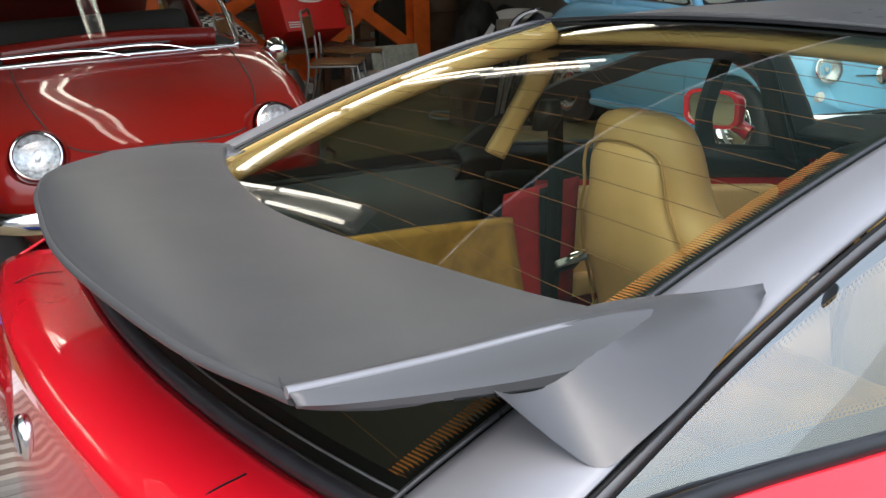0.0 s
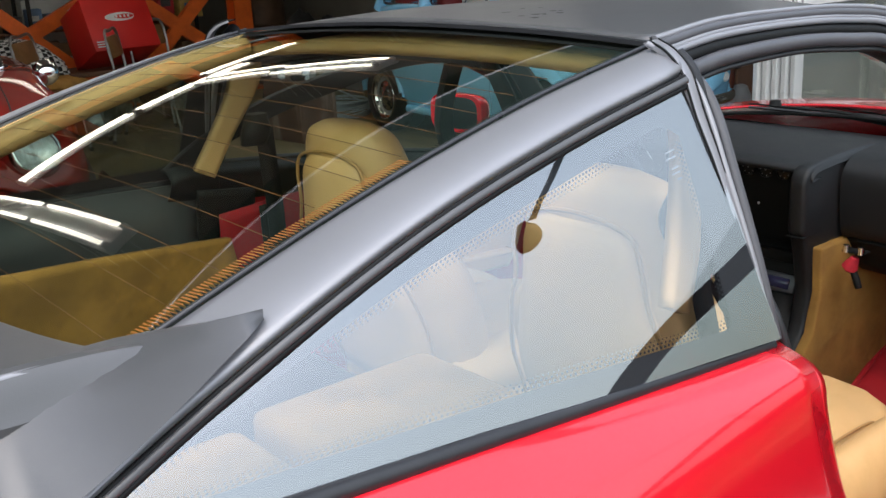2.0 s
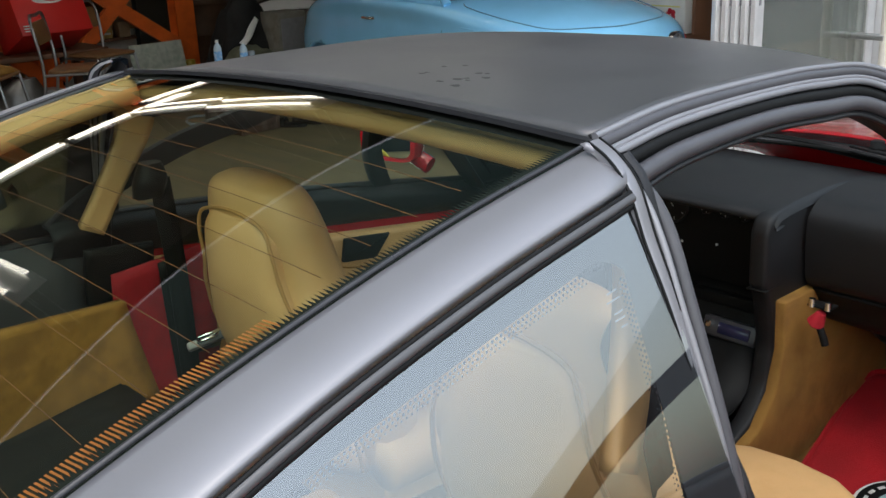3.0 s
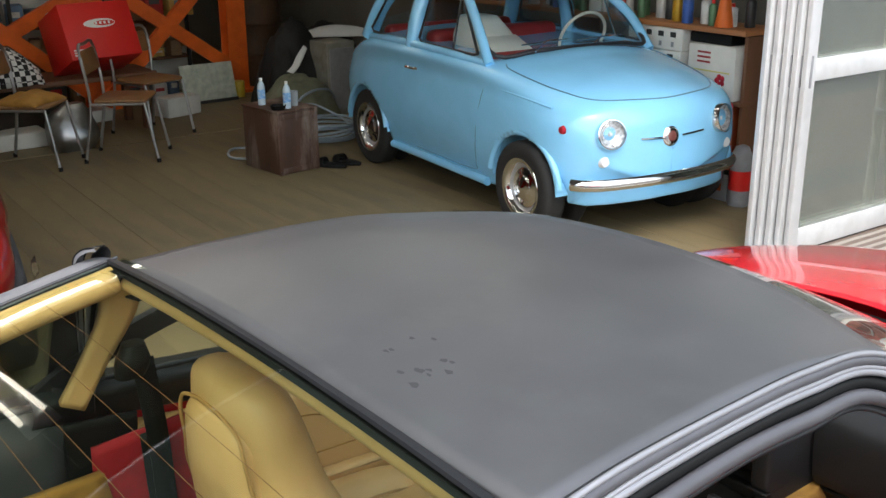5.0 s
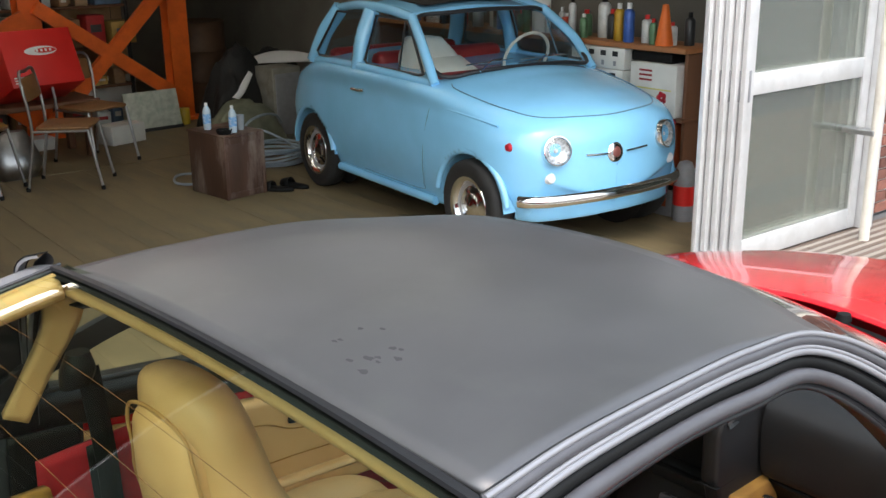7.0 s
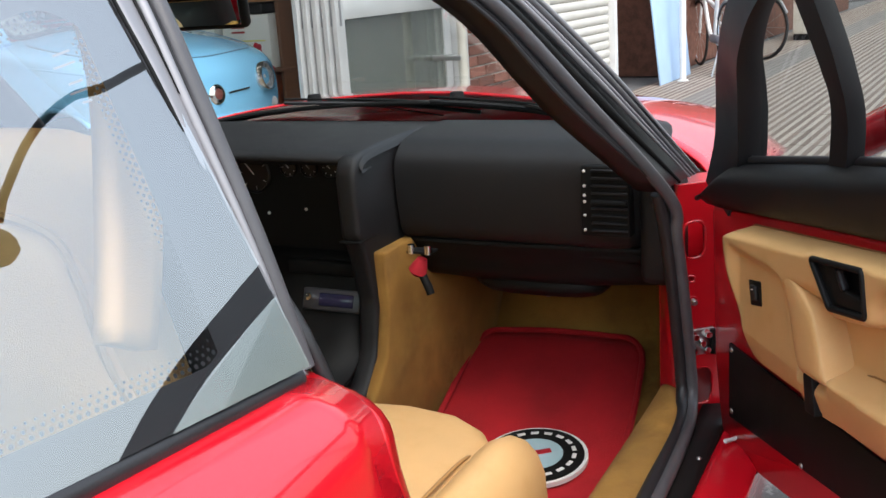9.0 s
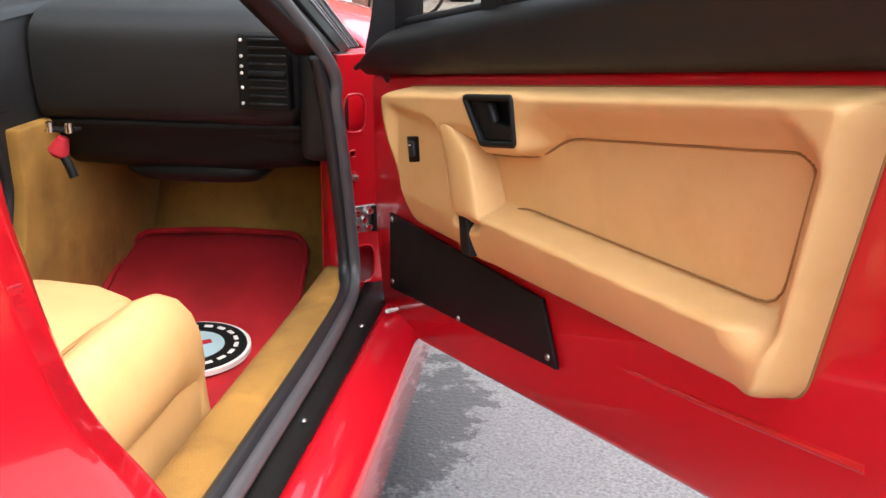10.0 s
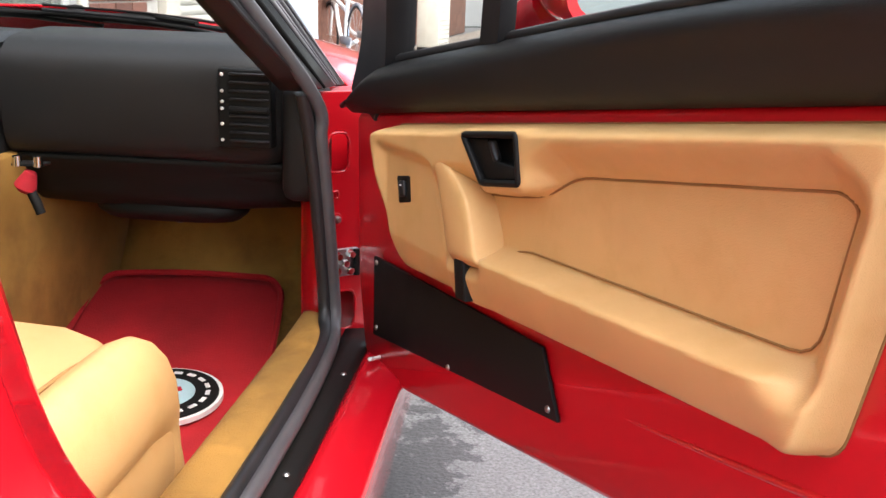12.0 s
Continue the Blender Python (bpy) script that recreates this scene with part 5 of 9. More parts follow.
def door_upper(m, door):
    """Padded sill, wiper seal, window frame and quarter-light bar of a door."""
    def at(s, z, n=0.0):
        return m @ Vector((s, z, n + lean(z)))

    inward = tuple(m.to_3x3() @ Vector((0, 0, 1)))
    rows_ = [[at(s, zl, -0.075), at(s, zh - 0.012, -0.07), at(s, zh, -0.045), at(s, zh, -0.010), at(s, zh - 0.018, 0.022), at(s, (zl + zh) / 2, 0.026), at(s, zl + 0.012, 0.018), at(s, zl, 0.004)] for s, zl, zh in ((0.055, 0.664, 0.690), (0.14, 0.672, 0.742), (0.24, 0.686, 0.764), (0.52, 0.722, 0.810), (0.92, 0.773, 0.869), (1.30, 0.822, 0.911), (1.375, 0.832, 0.905))]
    part("belt_trim", loft(rows_, 5, 5), VINYL, door, "black padded window sill", thick=0.004, offset=0)
    part("glass_wiper_seal", tube([at(0.20, 0.763, -0.012), at(0.52, 0.814, -0.012), at(0.92, 0.873, -0.012), at(1.33, 0.914, -0.012)], 0.008, 8), RUBBER, door)
    path = [at(s, z, -0.02) for s, z in ((0.095, 0.68), (0.135, 0.77), (0.220, 0.905), (0.305, 0.985), (0.43, 1.053), (0.60, 1.100), (0.78, 1.098), (0.93, 1.066), (1.08, 1.034), (1.20, 0.988), (1.30, 0.935), (1.36, 0.885))]
    part("window_frame", sweep(spline(path, 8), [(-0.030, -0.014), (0.030, -0.014), (0.034, 0.0), (0.030, 0.014), (-0.030, 0.014), (-0.034, 0.0)], inward, scale=lambda f: 1.75 - 1.0 * min(1.0, max(0.0, (f - 0.16) / 0.25))), TRIM, door, "black window frame")
    part("divider_bar", sweep(spline([at(s, z, -0.018) for s, z in ((0.480, 0.78), (0.528, 0.88), (0.546, 0.94), (0.550, 1.0), (0.548, 1.075))], 5), [(-0.024, -0.012), (0.024, -0.012), (0.027, 0.0), (0.024, 0.012), (-0.024, 0.012), (-0.027, 0.0)], inward), TRIM, door)


DOOR_OUTLINE = [(0.115, 0.215), (0.30, 0.237), (1.15, 0.345), (1.245, 0.375), (1.315, 0.45), (1.372, 0.60), (1.385, 0.80), (1.36, 0.832), (0.07, 0.666), (0.060, 0.655), (0.075, 0.38)]
ld = part("left_door", prism(rounded([(min(s, 1.285), z) for s, z in DOOR_OUTLINE], 0.012, 4), 0.085, DL @ Matrix.Translation((0, 0, -0.085)), 0.012, 3), RED_IN, car, "closed red left door")
door_upper(DL, ld)
lp = part("door_panel", prism(rounded([(0.222, 0.664), (1.186, 0.792), (1.112, 0.482), (0.312, 0.441)], 0.03, 4), 0.048, DL @ Matrix.Translation((0, 0, 0.001)), 0.014, 3), TAN, ld, "tan leather door panel")
part("inset_seam", tube([DL @ Vector((s, z, 0.050)) for s, z in rounded([(0.507, 0.552), (0.483, 0.608), (0.602, 0.624), (0.677, 0.638), (0.735, 0.672), (1.100, 0.725), (1.095, 0.580), (0.644, 0.564)], 0.03, 4)], 0.002, 6, 1, up=(0, 1, 0), closed=True), SUEDE, lp)
part("arm_rest", prism(rounded([(0.34, 0.500), (1.07, 0.545), (1.07, 0.485), (0.36, 0.450)], 0.012, 3), 0.040, DL @ Matrix.Translation((0, 0, 0.045)), 0.012, 3), TAN, lp)
part("handle_plate", prism(rounded([(0.526, 0.697), (0.670, 0.715), (0.681, 0.655), (0.576, 0.642)], 0.006, 3), 0.012, DL @ Matrix.Translation((0, 0, 0.046)), 0.003), BLACKP, lp)


def door_mirror(m, parent):
    """Housing that faces along local +x, glass on that side."""
    hs = [(-0.075, 0, 0, 0.02, 0.05), (-0.06, 0, 0, 0.045, 0.080), (-0.02, 0, 0, 0.062, 0.108), (0.015, 0, 0, 0.068, 0.115), (0.03, 0, 0, 0.066, 0.112)]
    rows_ = []
    for x, y, z, b, a in hs:
        rows_.append([m @ Vector((x, a * math.copysign(abs(math.cos(t)) ** 0.55, math.cos(t)), b * math.copysign(abs(math.sin(t)) ** 0.55, math.sin(t)))) for t in (2 * math.pi * k / 28 for k in range(28))])
    bm = grid_bm(rows_, True)
    bm.verts.ensure_lookup_table()
    bm.faces.new(list(reversed(bm.verts[:28])))
    mir = part("door_mirror", bm, RED, parent, "red door mirror", smooth=50)
    g = [m @ Vector((0.024, 0.098 * math.copysign(abs(math.cos(t)) ** 0.5, math.cos(t)), 0.054 * math.copysign(abs(math.sin(t)) ** 0.5, math.sin(t)))) for t in (2 * math.pi * k / 28 for k in range(28))]
    gb = bmesh.new()
    gb.faces.new([gb.verts.new(p) for p in g])
    part("mirror_glass", gb, MIRROR, mir, smooth=0)
    r2 = [[m @ Vector((0.030, 0.112 * s_ * math.copysign(abs(math.cos(t)) ** 0.55, math.cos(t)), 0.066 * s_ * math.copysign(abs(math.sin(t)) ** 0.55, math.sin(t)))) for t in (2 * math.pi * k / 28 for k in range(28))] for s_ in (1.0, 0.84)]
    part("mirror_rim", grid_bm(r2, True), RED, mir, smooth=0, thick=0.006)
    return mir


door_mirror(Matrix.Translation((0.83, 0.845, 0.832)) @ Matrix.Rotation(radians(180 + 10), 4, "Z") @ Matrix.Scale(0.86, 4), ld)
part("mirror_arm", tube([(0.87, 0.745, 0.765), (0.85, 0.80, 0.795)], 0.024, 10, 3), RED, ld)

# ---- open right door ----
th_d = radians(55.7)
D = Matrix(((-math.sin(th_d), 0, -math.cos(th_d), 1.215), (-math.cos(th_d), 0, math.sin(th_d), -0.784), (0, 1, 0, 0), (0, 0, 0, 1)))
door = part("open_door", prism(rounded(DOOR_OUTLINE, 0.012, 4), 0.085, D @ Matrix.Translation((0, 0, -0.085)), 0.012, 3), RED_IN, car, "red right door standing open")


def dpt(s, z, n=0.0):
    return D @ Vector((s, z, n + lean(z)))


part("outer_bulge", loft([[dpt(0.06, 0.64, -0.085), dpt(0.7, 0.70, -0.085), dpt(1.38, 0.80, -0.085)], [dpt(0.06, 0.46, -0.105), dpt(0.7, 0.50, -0.115), dpt(1.38, 0.60, -0.11)], [dpt(0.11, 0.225, -0.085), dpt(0.7, 0.30, -0.085), dpt(1.25, 0.38, -0.085)]], 5, 5), RED, door, thick=0.004)
part("edge_return", tube([dpt(1.335, 0.80, -0.012), dpt(1.325, 0.66, -0.012), dpt(1.295, 0.52, -0.012), dpt(1.225, 0.40, -0.012)], 0.022, 10), RED, door)
door_upper(D, door)
win = part("window", loft([[dpt(0.16, 0.76, -0.03), dpt(0.6, 0.82, -0.03), dpt(1.35, 0.90, -0.03)], [dpt(0.28, 0.95, -0.03), dpt(0.6, 0.97, -0.03), dpt(1.26, 0.945, -0.03)], [dpt(0.42, 1.04, -0.03), dpt(0.7, 1.09, -0.03), dpt(1.16, 0.99, -0.03)]], 4, 4), GLASS_DOOR, door, smooth=180)
win.visible_shadow = False
mir = door_mirror(D @ Matrix.Translation((0.52, 0.895, -0.165)) @ Matrix(((1, 0, 0, 0), (0, 0, 1, 0), (0, -1, 0, 0), (0, 0, 0, 1))) @ Matrix.Rotation(radians(12), 4, "Z"), door)
part("mirror_arm", tube([dpt(0.37, 0.81, -0.09), dpt(0.47, 0.855, -0.12)], 0.03, 10, 3), RED, mir)

# padded door panel
inset = [(0.507, 0.552), (0.483, 0.608), (0.602, 0.624), (0.677, 0.638), (0.735, 0.672), (1.100, 0.725), (1.120, 0.715), (1.095, 0.580), (0.644, 0.564), (0.605, 0.553)]


def poly_dist(P, Q):
    """Signed distance from points P to the outline Q, negative inside."""
    d = np.full(len(P), 1e9)
    inside = np.zeros(len(P), bool)
    q = np.array(Q)
    for i in range(len(q)):
        a, b_ = q[i - 1], q[i]
        e = b_ - a
        t = np.clip(((P - a) @ e) / (e @ e), 0, 1)
        d = np.minimum(d, np.linalg.norm(P - a - t[:, None] * e, axis=1))
        cond = (a[1] > P[:, 1]) != (b_[1] > P[:, 1])
        xs = a[0] + (P[:, 1] - a[1]) / (b_[1] - a[1] + 1e-12) * (b_[0] - a[0])
        inside ^= cond & (P[:, 0] < xs)
    return np.where(inside, -d, d)


def ease(x):
    x = np.clip(x, 0, 1)
    return x * x * (3 - 2 * x)


NS, NZ = 220, 90
tl, tr, br_, bl = np.array((0.222, 0.664)), np.array((1.186, 0.792)), np.array((1.118, 0.490)), np.array((0.300, 0.452))
uu, vv = np.meshgrid(np.linspace(0, 1, NS), np.linspace(0, 1, NZ))
PP = ((bl[None] * (1 - uu.ravel())[:, None] + br_[None] * uu.ravel()[:, None]) * (1 - vv.ravel())[:, None] + (tl[None] * (1 - uu.ravel())[:, None] + tr[None] * uu.ravel()[:, None]) * vv.ravel()[:, None])
d_out = -poly_dist(PP, rounded([tuple(bl), tuple(br_), tuple(tr), tuple(tl)], 0.03, 5))
outl = np.array(rounded([tuple(bl), tuple(br_), tuple(tr), tuple(tl)], 0.028, 6))
for i in np.nonzero(d_out < 0)[0]:
    best = None
    for j in range(len(outl)):
        a, e = outl[j - 1], outl[j] - outl[j - 1]
        t = min(1.0, max(0.0, float((PP[i] - a) @ e / (e @ e + 1e-12))))
        q = a + t * e
        if best is None or np.linalg.norm(q - PP[i]) < best[0]:
            best = (np.linalg.norm(q - PP[i]), q)
    PP[i] = best[1]
d_out = np.maximum(d_out, 0.0)
d_in = poly_dist(PP, inset)
pad = 0.016 + 0.034 * ease(d_in / 0.045) + 0.005 * ease(d_in / 0.004)
# switch plate, scooped out below the top band and before the grip
gz = np.array((0.50, 0.527, 0.571, 0.607, 0.642, 0.653))
g_edge = np.interp(PP[:, 1], gz, (0.508, 0.502, 0.490, 0.473, 0.450, 0.426))
scoop = ease((0.652 - PP[:, 1]) / 0.022) * ease((g_edge - PP[:, 0]) / 0.030) * ease((PP[:, 0] - 0.255) / 0.03)
pad = pad - 0.013 * scoop
zb = 0.562 + (PP[:, 0] - 0.644) * 0.0355
zr = zb - 0.017
z_low = bl[1] + (PP[:, 0] - bl[0]) * (br_[1] - bl[1]) / (br_[0] - bl[0])
out_ = np.clip((zb - PP[:, 1]) / (zb - zr), 0, 1)
down = np.clip((zr - PP[:, 1]) / (zr - z_low), 0, 1)
ledge = 0.016 + 0.048 * ease(out_ * 0.5) * 2.0 - 0.030 * down ** 1.4
along = ease((PP[:, 0] - 0.555) / 0.05) * (1 - ease((PP[:, 0] - 1.060) / 0.055))
side_low = pad - 0.022 * np.clip((0.512 - PP[:, 1]) / 0.06, 0, 1) ** 1.3
hh = np.where(PP[:, 1] < zb, side_low + (ledge - side_low) * along, pad)
hh = hh * (1 - np.clip(1 - d_out / 0.014, 0, 1) ** 2.2)
bezel_out = [(0.534, 0.694), (0.660, 0.711), (0.672, 0.655), (0.586, 0.641)]
d_b = poly_dist(PP, rounded(bezel_out, 0.004, 2))
hh = hh + (0.055 - hh) * (1 - ease((d_b - 0.004) / 0.030)) * ease(d_out / 0.009) * ease(d_in / 0.007)
hh = np.where(d_b < -0.003, 0.030, hh)
rows = [[D @ Vector((PP[i * NS + j][0], PP[i * NS + j][1], hh[i * NS + j] + 0.001)) for j in range(NS)] for i in range(NZ)]
panel_bm = grid_bm(rows)
panel = part("door_panel", panel_bm, TAN, door, "tan leather door panel with armrest ledge", smooth=180)
seam_m = mat("dark_tan_seam", (0.26, 0.13, 0.04), 0.6)
part("inset_seam", tube([dpt(s, z, 0.0185) for s, z in rounded(inset, 0.03, 4)], 0.0015, 6, 1, up=tuple(D.to_3x3() @ Vector((0, 0, 1))), closed=True), seam_m, panel)
part("edge_shadow_gap", tube([dpt(s, z, 0.001) for s, z in rounded([tuple(bl), tuple(br_), tuple(tr), tuple(tl)], 0.028, 5)], 0.0018, 6, 1, up=tuple(D.to_3x3() @ Vector((0, 0, 1))), closed=True), seam_m, panel)
grip = []
for (ls, lz), (rs, rz), up_ in (((0.430, 0.655), (0.450, 0.659), -0.004), ((0.448, 0.642), (0.496, 0.645), 0.000), ((0.467, 0.612), (0.545, 0.617), 0.004), ((0.484, 0.576), (0.569, 0.580), 0.007), ((0.495, 0.550), (0.581, 0.553), 0.008), ((0.501, 0.534), (0.588, 0.538), 0.006), ((0.505, 0.522), (0.592, 0.528), -0.006)):
    grip.append([dpt(ls - 0.004, lz, 0.040), dpt(ls + 0.004, lz, 0.053 + up_ * 0.5), dpt(ls * 0.6 + rs * 0.4, lz * 0.6 + rz * 0.4, 0.056 + up_), dpt(rs - 0.006, rz, 0.055 + up_), dpt(rs + 0.002, rz, 0.046 + up_ * 0.5), dpt(rs + 0.006, rz, 0.012)])
part("pull_grip", loft(grip, 5, 5), TAN, panel, "curved pull grip", smooth=180)
part("grip_slot", prism([(0.524, 0.529), (0.549, 0.532), (0.560, 0.478), (0.532, 0.476)], 0.020, D @ Matrix.Translation((0, 0, 0.038)), 0.002), BLACKP, panel)
hand = part("handle_bezel", tube([dpt(s_, z_, 0.0555) for s_, z_ in rounded(bezel_out, 0.005, 3)], 0.0045, 8, 1, up=tuple(D.to_3x3() @ Vector((0, 0, 1))), closed=True), BLACKP, panel, "black door release bezel")
part("bezel_wall", sweep([dpt(s_, z_, 0.044) for s_, z_ in rounded(bezel_out, 0.005, 3) + rounded(bezel_out, 0.005, 3)[:2]], [(-0.0035, -0.012), (0.0035, -0.012), (0.0035, 0.012), (-0.0035, 0.012)], tuple(D.to_3x3() @ Vector((0, 0, 1))), False), BLACKP, hand)
part("release_well", prism(bezel_out, 0.003, D @ Matrix.Translation((0, 0, 0.0315)), 0), BLACKP, hand)
part("bezel_face", prism(rounded([(0.540, 0.691), (0.588, 0.697), (0.606, 0.672), (0.668, 0.672), (0.669, 0.658), (0.588, 0.645)], 0.003, 2), 0.016, D @ Matrix.Translation((0, 0, 0.036)), 0.002), BLACKP, hand)
part("lever", prism(rounded([(0.590, 0.694), (0.600, 0.696), (0.616, 0.672), (0.606, 0.670)], 0.003, 2), 0.010, D @ Matrix.Translation((0, 0, 0.044)), 0.003), TRIM, hand)
swp = part("window_switch", prism(rounded([(0.316, 0.602), (0.360, 0.610), (0.365, 0.571), (0.325, 0.562)], 0.003, 2), 0.008, D @ Matrix.Translation((0, 0, 0.036)), 0.002), BLACKP, panel)
part("rocker", prism(rounded([(0.329, 0.597), (0.348, 0.600), (0.353, 0.577), (0.335, 0.574)], 0.003, 2), 0.006, D @ Matrix.Translation((0, 0, 0.043)), 0.002), TRIM, swp)
part("rocker_mark", prism([(0.337, 0.591), (0.344, 0.592), (0.344, 0.594), (0.337, 0.593)], 0.0005, D @ Matrix.Translation((0, 0, 0.0492)), 0), WHITE, swp, smooth=0)
sp = part("speaker_board", prism([(0.160, 0.437), (0.668, 0.446), (0.712, 0.362), (0.162, 0.300)], 0.006, D @ Matrix.Translation((0, 0, 0.002)), 0.0015), BLACKP, door, "black board over the lower door")
for s, z in ((0.172, 0.428), (0.174, 0.315), (0.69, 0.372), (0.43, 0.335)):
    part("board_screw", lathe([(0, 0.003), (0.004, 0.002), (0.005, 0)], D @ Matrix.Translation((s, z, 0.008)), 10), STEEL, sp)
ridge = [dpt(0.74, 0.402, -0.004), dpt(0.86, 0.418, -0.002), dpt(1.02, 0.438, -0.001), dpt(1.195, 0.462, -0.003)]
part("pressed_ridge", tube(ridge, 0.009, 10, 6, scale=lambda f: 0.15 + 0.5 * f), RED_IN, door)
latch = part("door_latch", prism(rounded([(1.300, 0.565), (1.345, 0.60), (1.352, 0.680), (1.335, 0.69), (1.305, 0.62)], 0.01, 3), 0.008, D @ Matrix.Translation((0, 0, 0.001)), 0.002), STEEL, door, "steel door latch")
part("latch_claw", tube([dpt(1.318, 0.60, 0.012), dpt(1.330, 0.625, 0.016), dpt(1.345, 0.65, 0.010)], 0.009, 8), WHITE, latch)
for s, z in ((0.06, 0.25), (0.5, 0.285), (0.95, 0.345)):
    part("drain_seal", tube([dpt(s, z - 0.012, -0.02), dpt(s + 0.2, z + 0.012, -0.02), dpt(s + 0.4, z + 0.036, -0.02)], 0.006, 6), RUBBER, door)

# ---- street, garage shell and neighbours ----
YAW = -3.6
B = Matrix.Translation((3.87, 1.70, 0)) @ Matrix.Rotation(radians(YAW), 4, "Z")   # x along the shop fronts, y into the garage

ASPHALT = mat("worn_asphalt", (0.135, 0.135, 0.137), 0.85, 0.0, 0.0, 0.38, 150, 0.004, 110, 0.06, second=(0.10, 0.10, 0.104), second_amount=0.6, second_scale=1.1)
CONC = mat("grey_concrete", (0.33, 0.32, 0.30), 0.85, 0.0, 0.0, 0.15, 2.0, 0.002, 120, second=(0.22, 0.21, 0.20), second_amount=0.5, second_scale=2.0)
PLANK = mat("worn_floor_board", (0.195, 0.150, 0.078), 0.60, 0.0, 0.0, 0.16, 3.0, 0.0008, 60, 0.12, stretch=(2.5, 0.8, 1), second=(0.112, 0.092, 0.060), second_amount=0.65, second_scale=0.9, obj_random=0.05)
WALLD = mat("dingy_plaster", (0.14, 0.13, 0.11), 0.9, 0.0, 0.0, 0.2, 1.5, 0.002, 80, second=(0.12, 0.11, 0.10), second_amount=0.6, second_scale=1.2)
CEIL = mat("dark_ceiling_board", (0.16, 0.16, 0.15), 0.9, 0.0, 0.0, 0.15, 2.0)
ALU = mat("weathered_aluminium", (0.66, 0.66, 0.66), 0.42, 0.35, 0.0, 0.08, 9, 0.0003, 200, second=(0.5, 0.49, 0.47), second_amount=0.4, second_scale=6)
GREENB = mat("dark_green_board", (0.016, 0.050, 0.036), 0.5, 0.0, 0.0, 0.15, 1.5, 0.001, 60)
ORANGE = mat("orange_steel_paint", (0.80, 0.14, 0.014), 0.5, 0.0, 0.0, 0.15, 5, 0.0004, 200, second=(0.60, 0.09, 0.012), second_amount=0.5, second_scale=7)
BRICK = mat("dark_red_brick", (0.20, 0.082, 0.058), 0.8, 0.0, 0.0, 0.25, 30, 0.002, 150, obj_random=0.40)
MORTAR = mat("pale_mortar", (0.48, 0.46, 0.43), 0.9, 0.0, 0.0, 0.12, 20, 0.002, 200)
SHUTTER = mat("cream_shutter_paint", (0.56, 0.545, 0.50), 0.5, 0.0, 0.0, 0.06, 6, second=(0.60, 0.57, 0.50), second_amount=0.4, second_scale=4)
CREAM = mat("cream_pipe", (0.70, 0.66, 0.58), 0.5, 0.0, 0.0, 0.08, 8, second=(0.5, 0.44, 0.36), second_amount=0.4, second_scale=10)
WOODD = mat("dark_brown_wood", (0.14, 0.062, 0.03), 0.6, 0.0, 0.0, 0.2, 6, 0.001, 120, stretch=(1, 1, 0.2))
WOODM = mat("brown_plywood", (0.23, 0.115, 0.042), 0.5, 0.0, 0.0, 0.2, 10, 0.0006, 150, stretch=(1, 5, 1))
CARDB = mat("cardboard", (0.36, 0.24, 0.13), 0.85, 0.0, 0.0, 0.12, 8, 0.0006, 200)
BOXW = mat("white_carton", (0.66, 0.65, 0.60), 0.7, 0.0, 0.0, 0.08, 8)
DARKB = mat("black_carton_print", (0.02, 0.02, 0.02), 0.6)
BLUEB = mat("pale_blue_board", (0.42, 0.58, 0.80), 0.6, 0.0, 0.0, 0.06, 5)
BLUE = mat("sky_blue_car_paint", (0.27, 0.62, 0.92), 0.25, 0.0, 0.8, 0.03, 6, rough_vary=0.03)
DKRED = mat("deep_red_car_paint", (0.175, 0.004, 0.002), 0.4, 0.0, 1.0, 0.05, 6, rough_vary=0.03, spec=0.15)
LENS = glass("headlamp_glass", (0.85, 0.87, 0.88), 1.5)
DARKIN = mat("dark_interior", (0.02, 0.018, 0.016), 0.8)
REDSEAT = mat("red_vinyl", (0.30, 0.02, 0.02), 0.5, 0, 0, 0.1, 10)
TUBE = lamp_mat("fluorescent_tube", (1.0, 0.90, 0.70), 4.6)

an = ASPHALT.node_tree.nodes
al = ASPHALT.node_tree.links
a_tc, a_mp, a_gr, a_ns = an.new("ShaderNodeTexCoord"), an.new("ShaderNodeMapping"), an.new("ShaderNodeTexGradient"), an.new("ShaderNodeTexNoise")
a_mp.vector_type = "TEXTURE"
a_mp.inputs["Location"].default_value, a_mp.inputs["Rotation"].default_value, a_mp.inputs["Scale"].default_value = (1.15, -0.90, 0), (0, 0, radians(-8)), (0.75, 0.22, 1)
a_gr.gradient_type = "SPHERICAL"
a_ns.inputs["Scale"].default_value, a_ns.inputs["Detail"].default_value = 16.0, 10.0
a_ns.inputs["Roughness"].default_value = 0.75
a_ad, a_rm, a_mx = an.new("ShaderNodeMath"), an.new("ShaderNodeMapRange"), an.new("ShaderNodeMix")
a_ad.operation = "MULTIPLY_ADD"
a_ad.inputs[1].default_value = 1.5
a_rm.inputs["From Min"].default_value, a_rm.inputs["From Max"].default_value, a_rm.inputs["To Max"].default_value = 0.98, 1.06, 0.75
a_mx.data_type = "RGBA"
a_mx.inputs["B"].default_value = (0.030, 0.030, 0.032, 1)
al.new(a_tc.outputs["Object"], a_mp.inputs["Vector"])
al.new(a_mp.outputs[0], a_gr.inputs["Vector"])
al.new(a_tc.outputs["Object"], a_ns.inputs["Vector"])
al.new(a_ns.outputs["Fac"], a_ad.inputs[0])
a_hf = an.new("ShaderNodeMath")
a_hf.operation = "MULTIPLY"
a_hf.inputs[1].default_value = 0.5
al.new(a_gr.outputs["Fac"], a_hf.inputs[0])
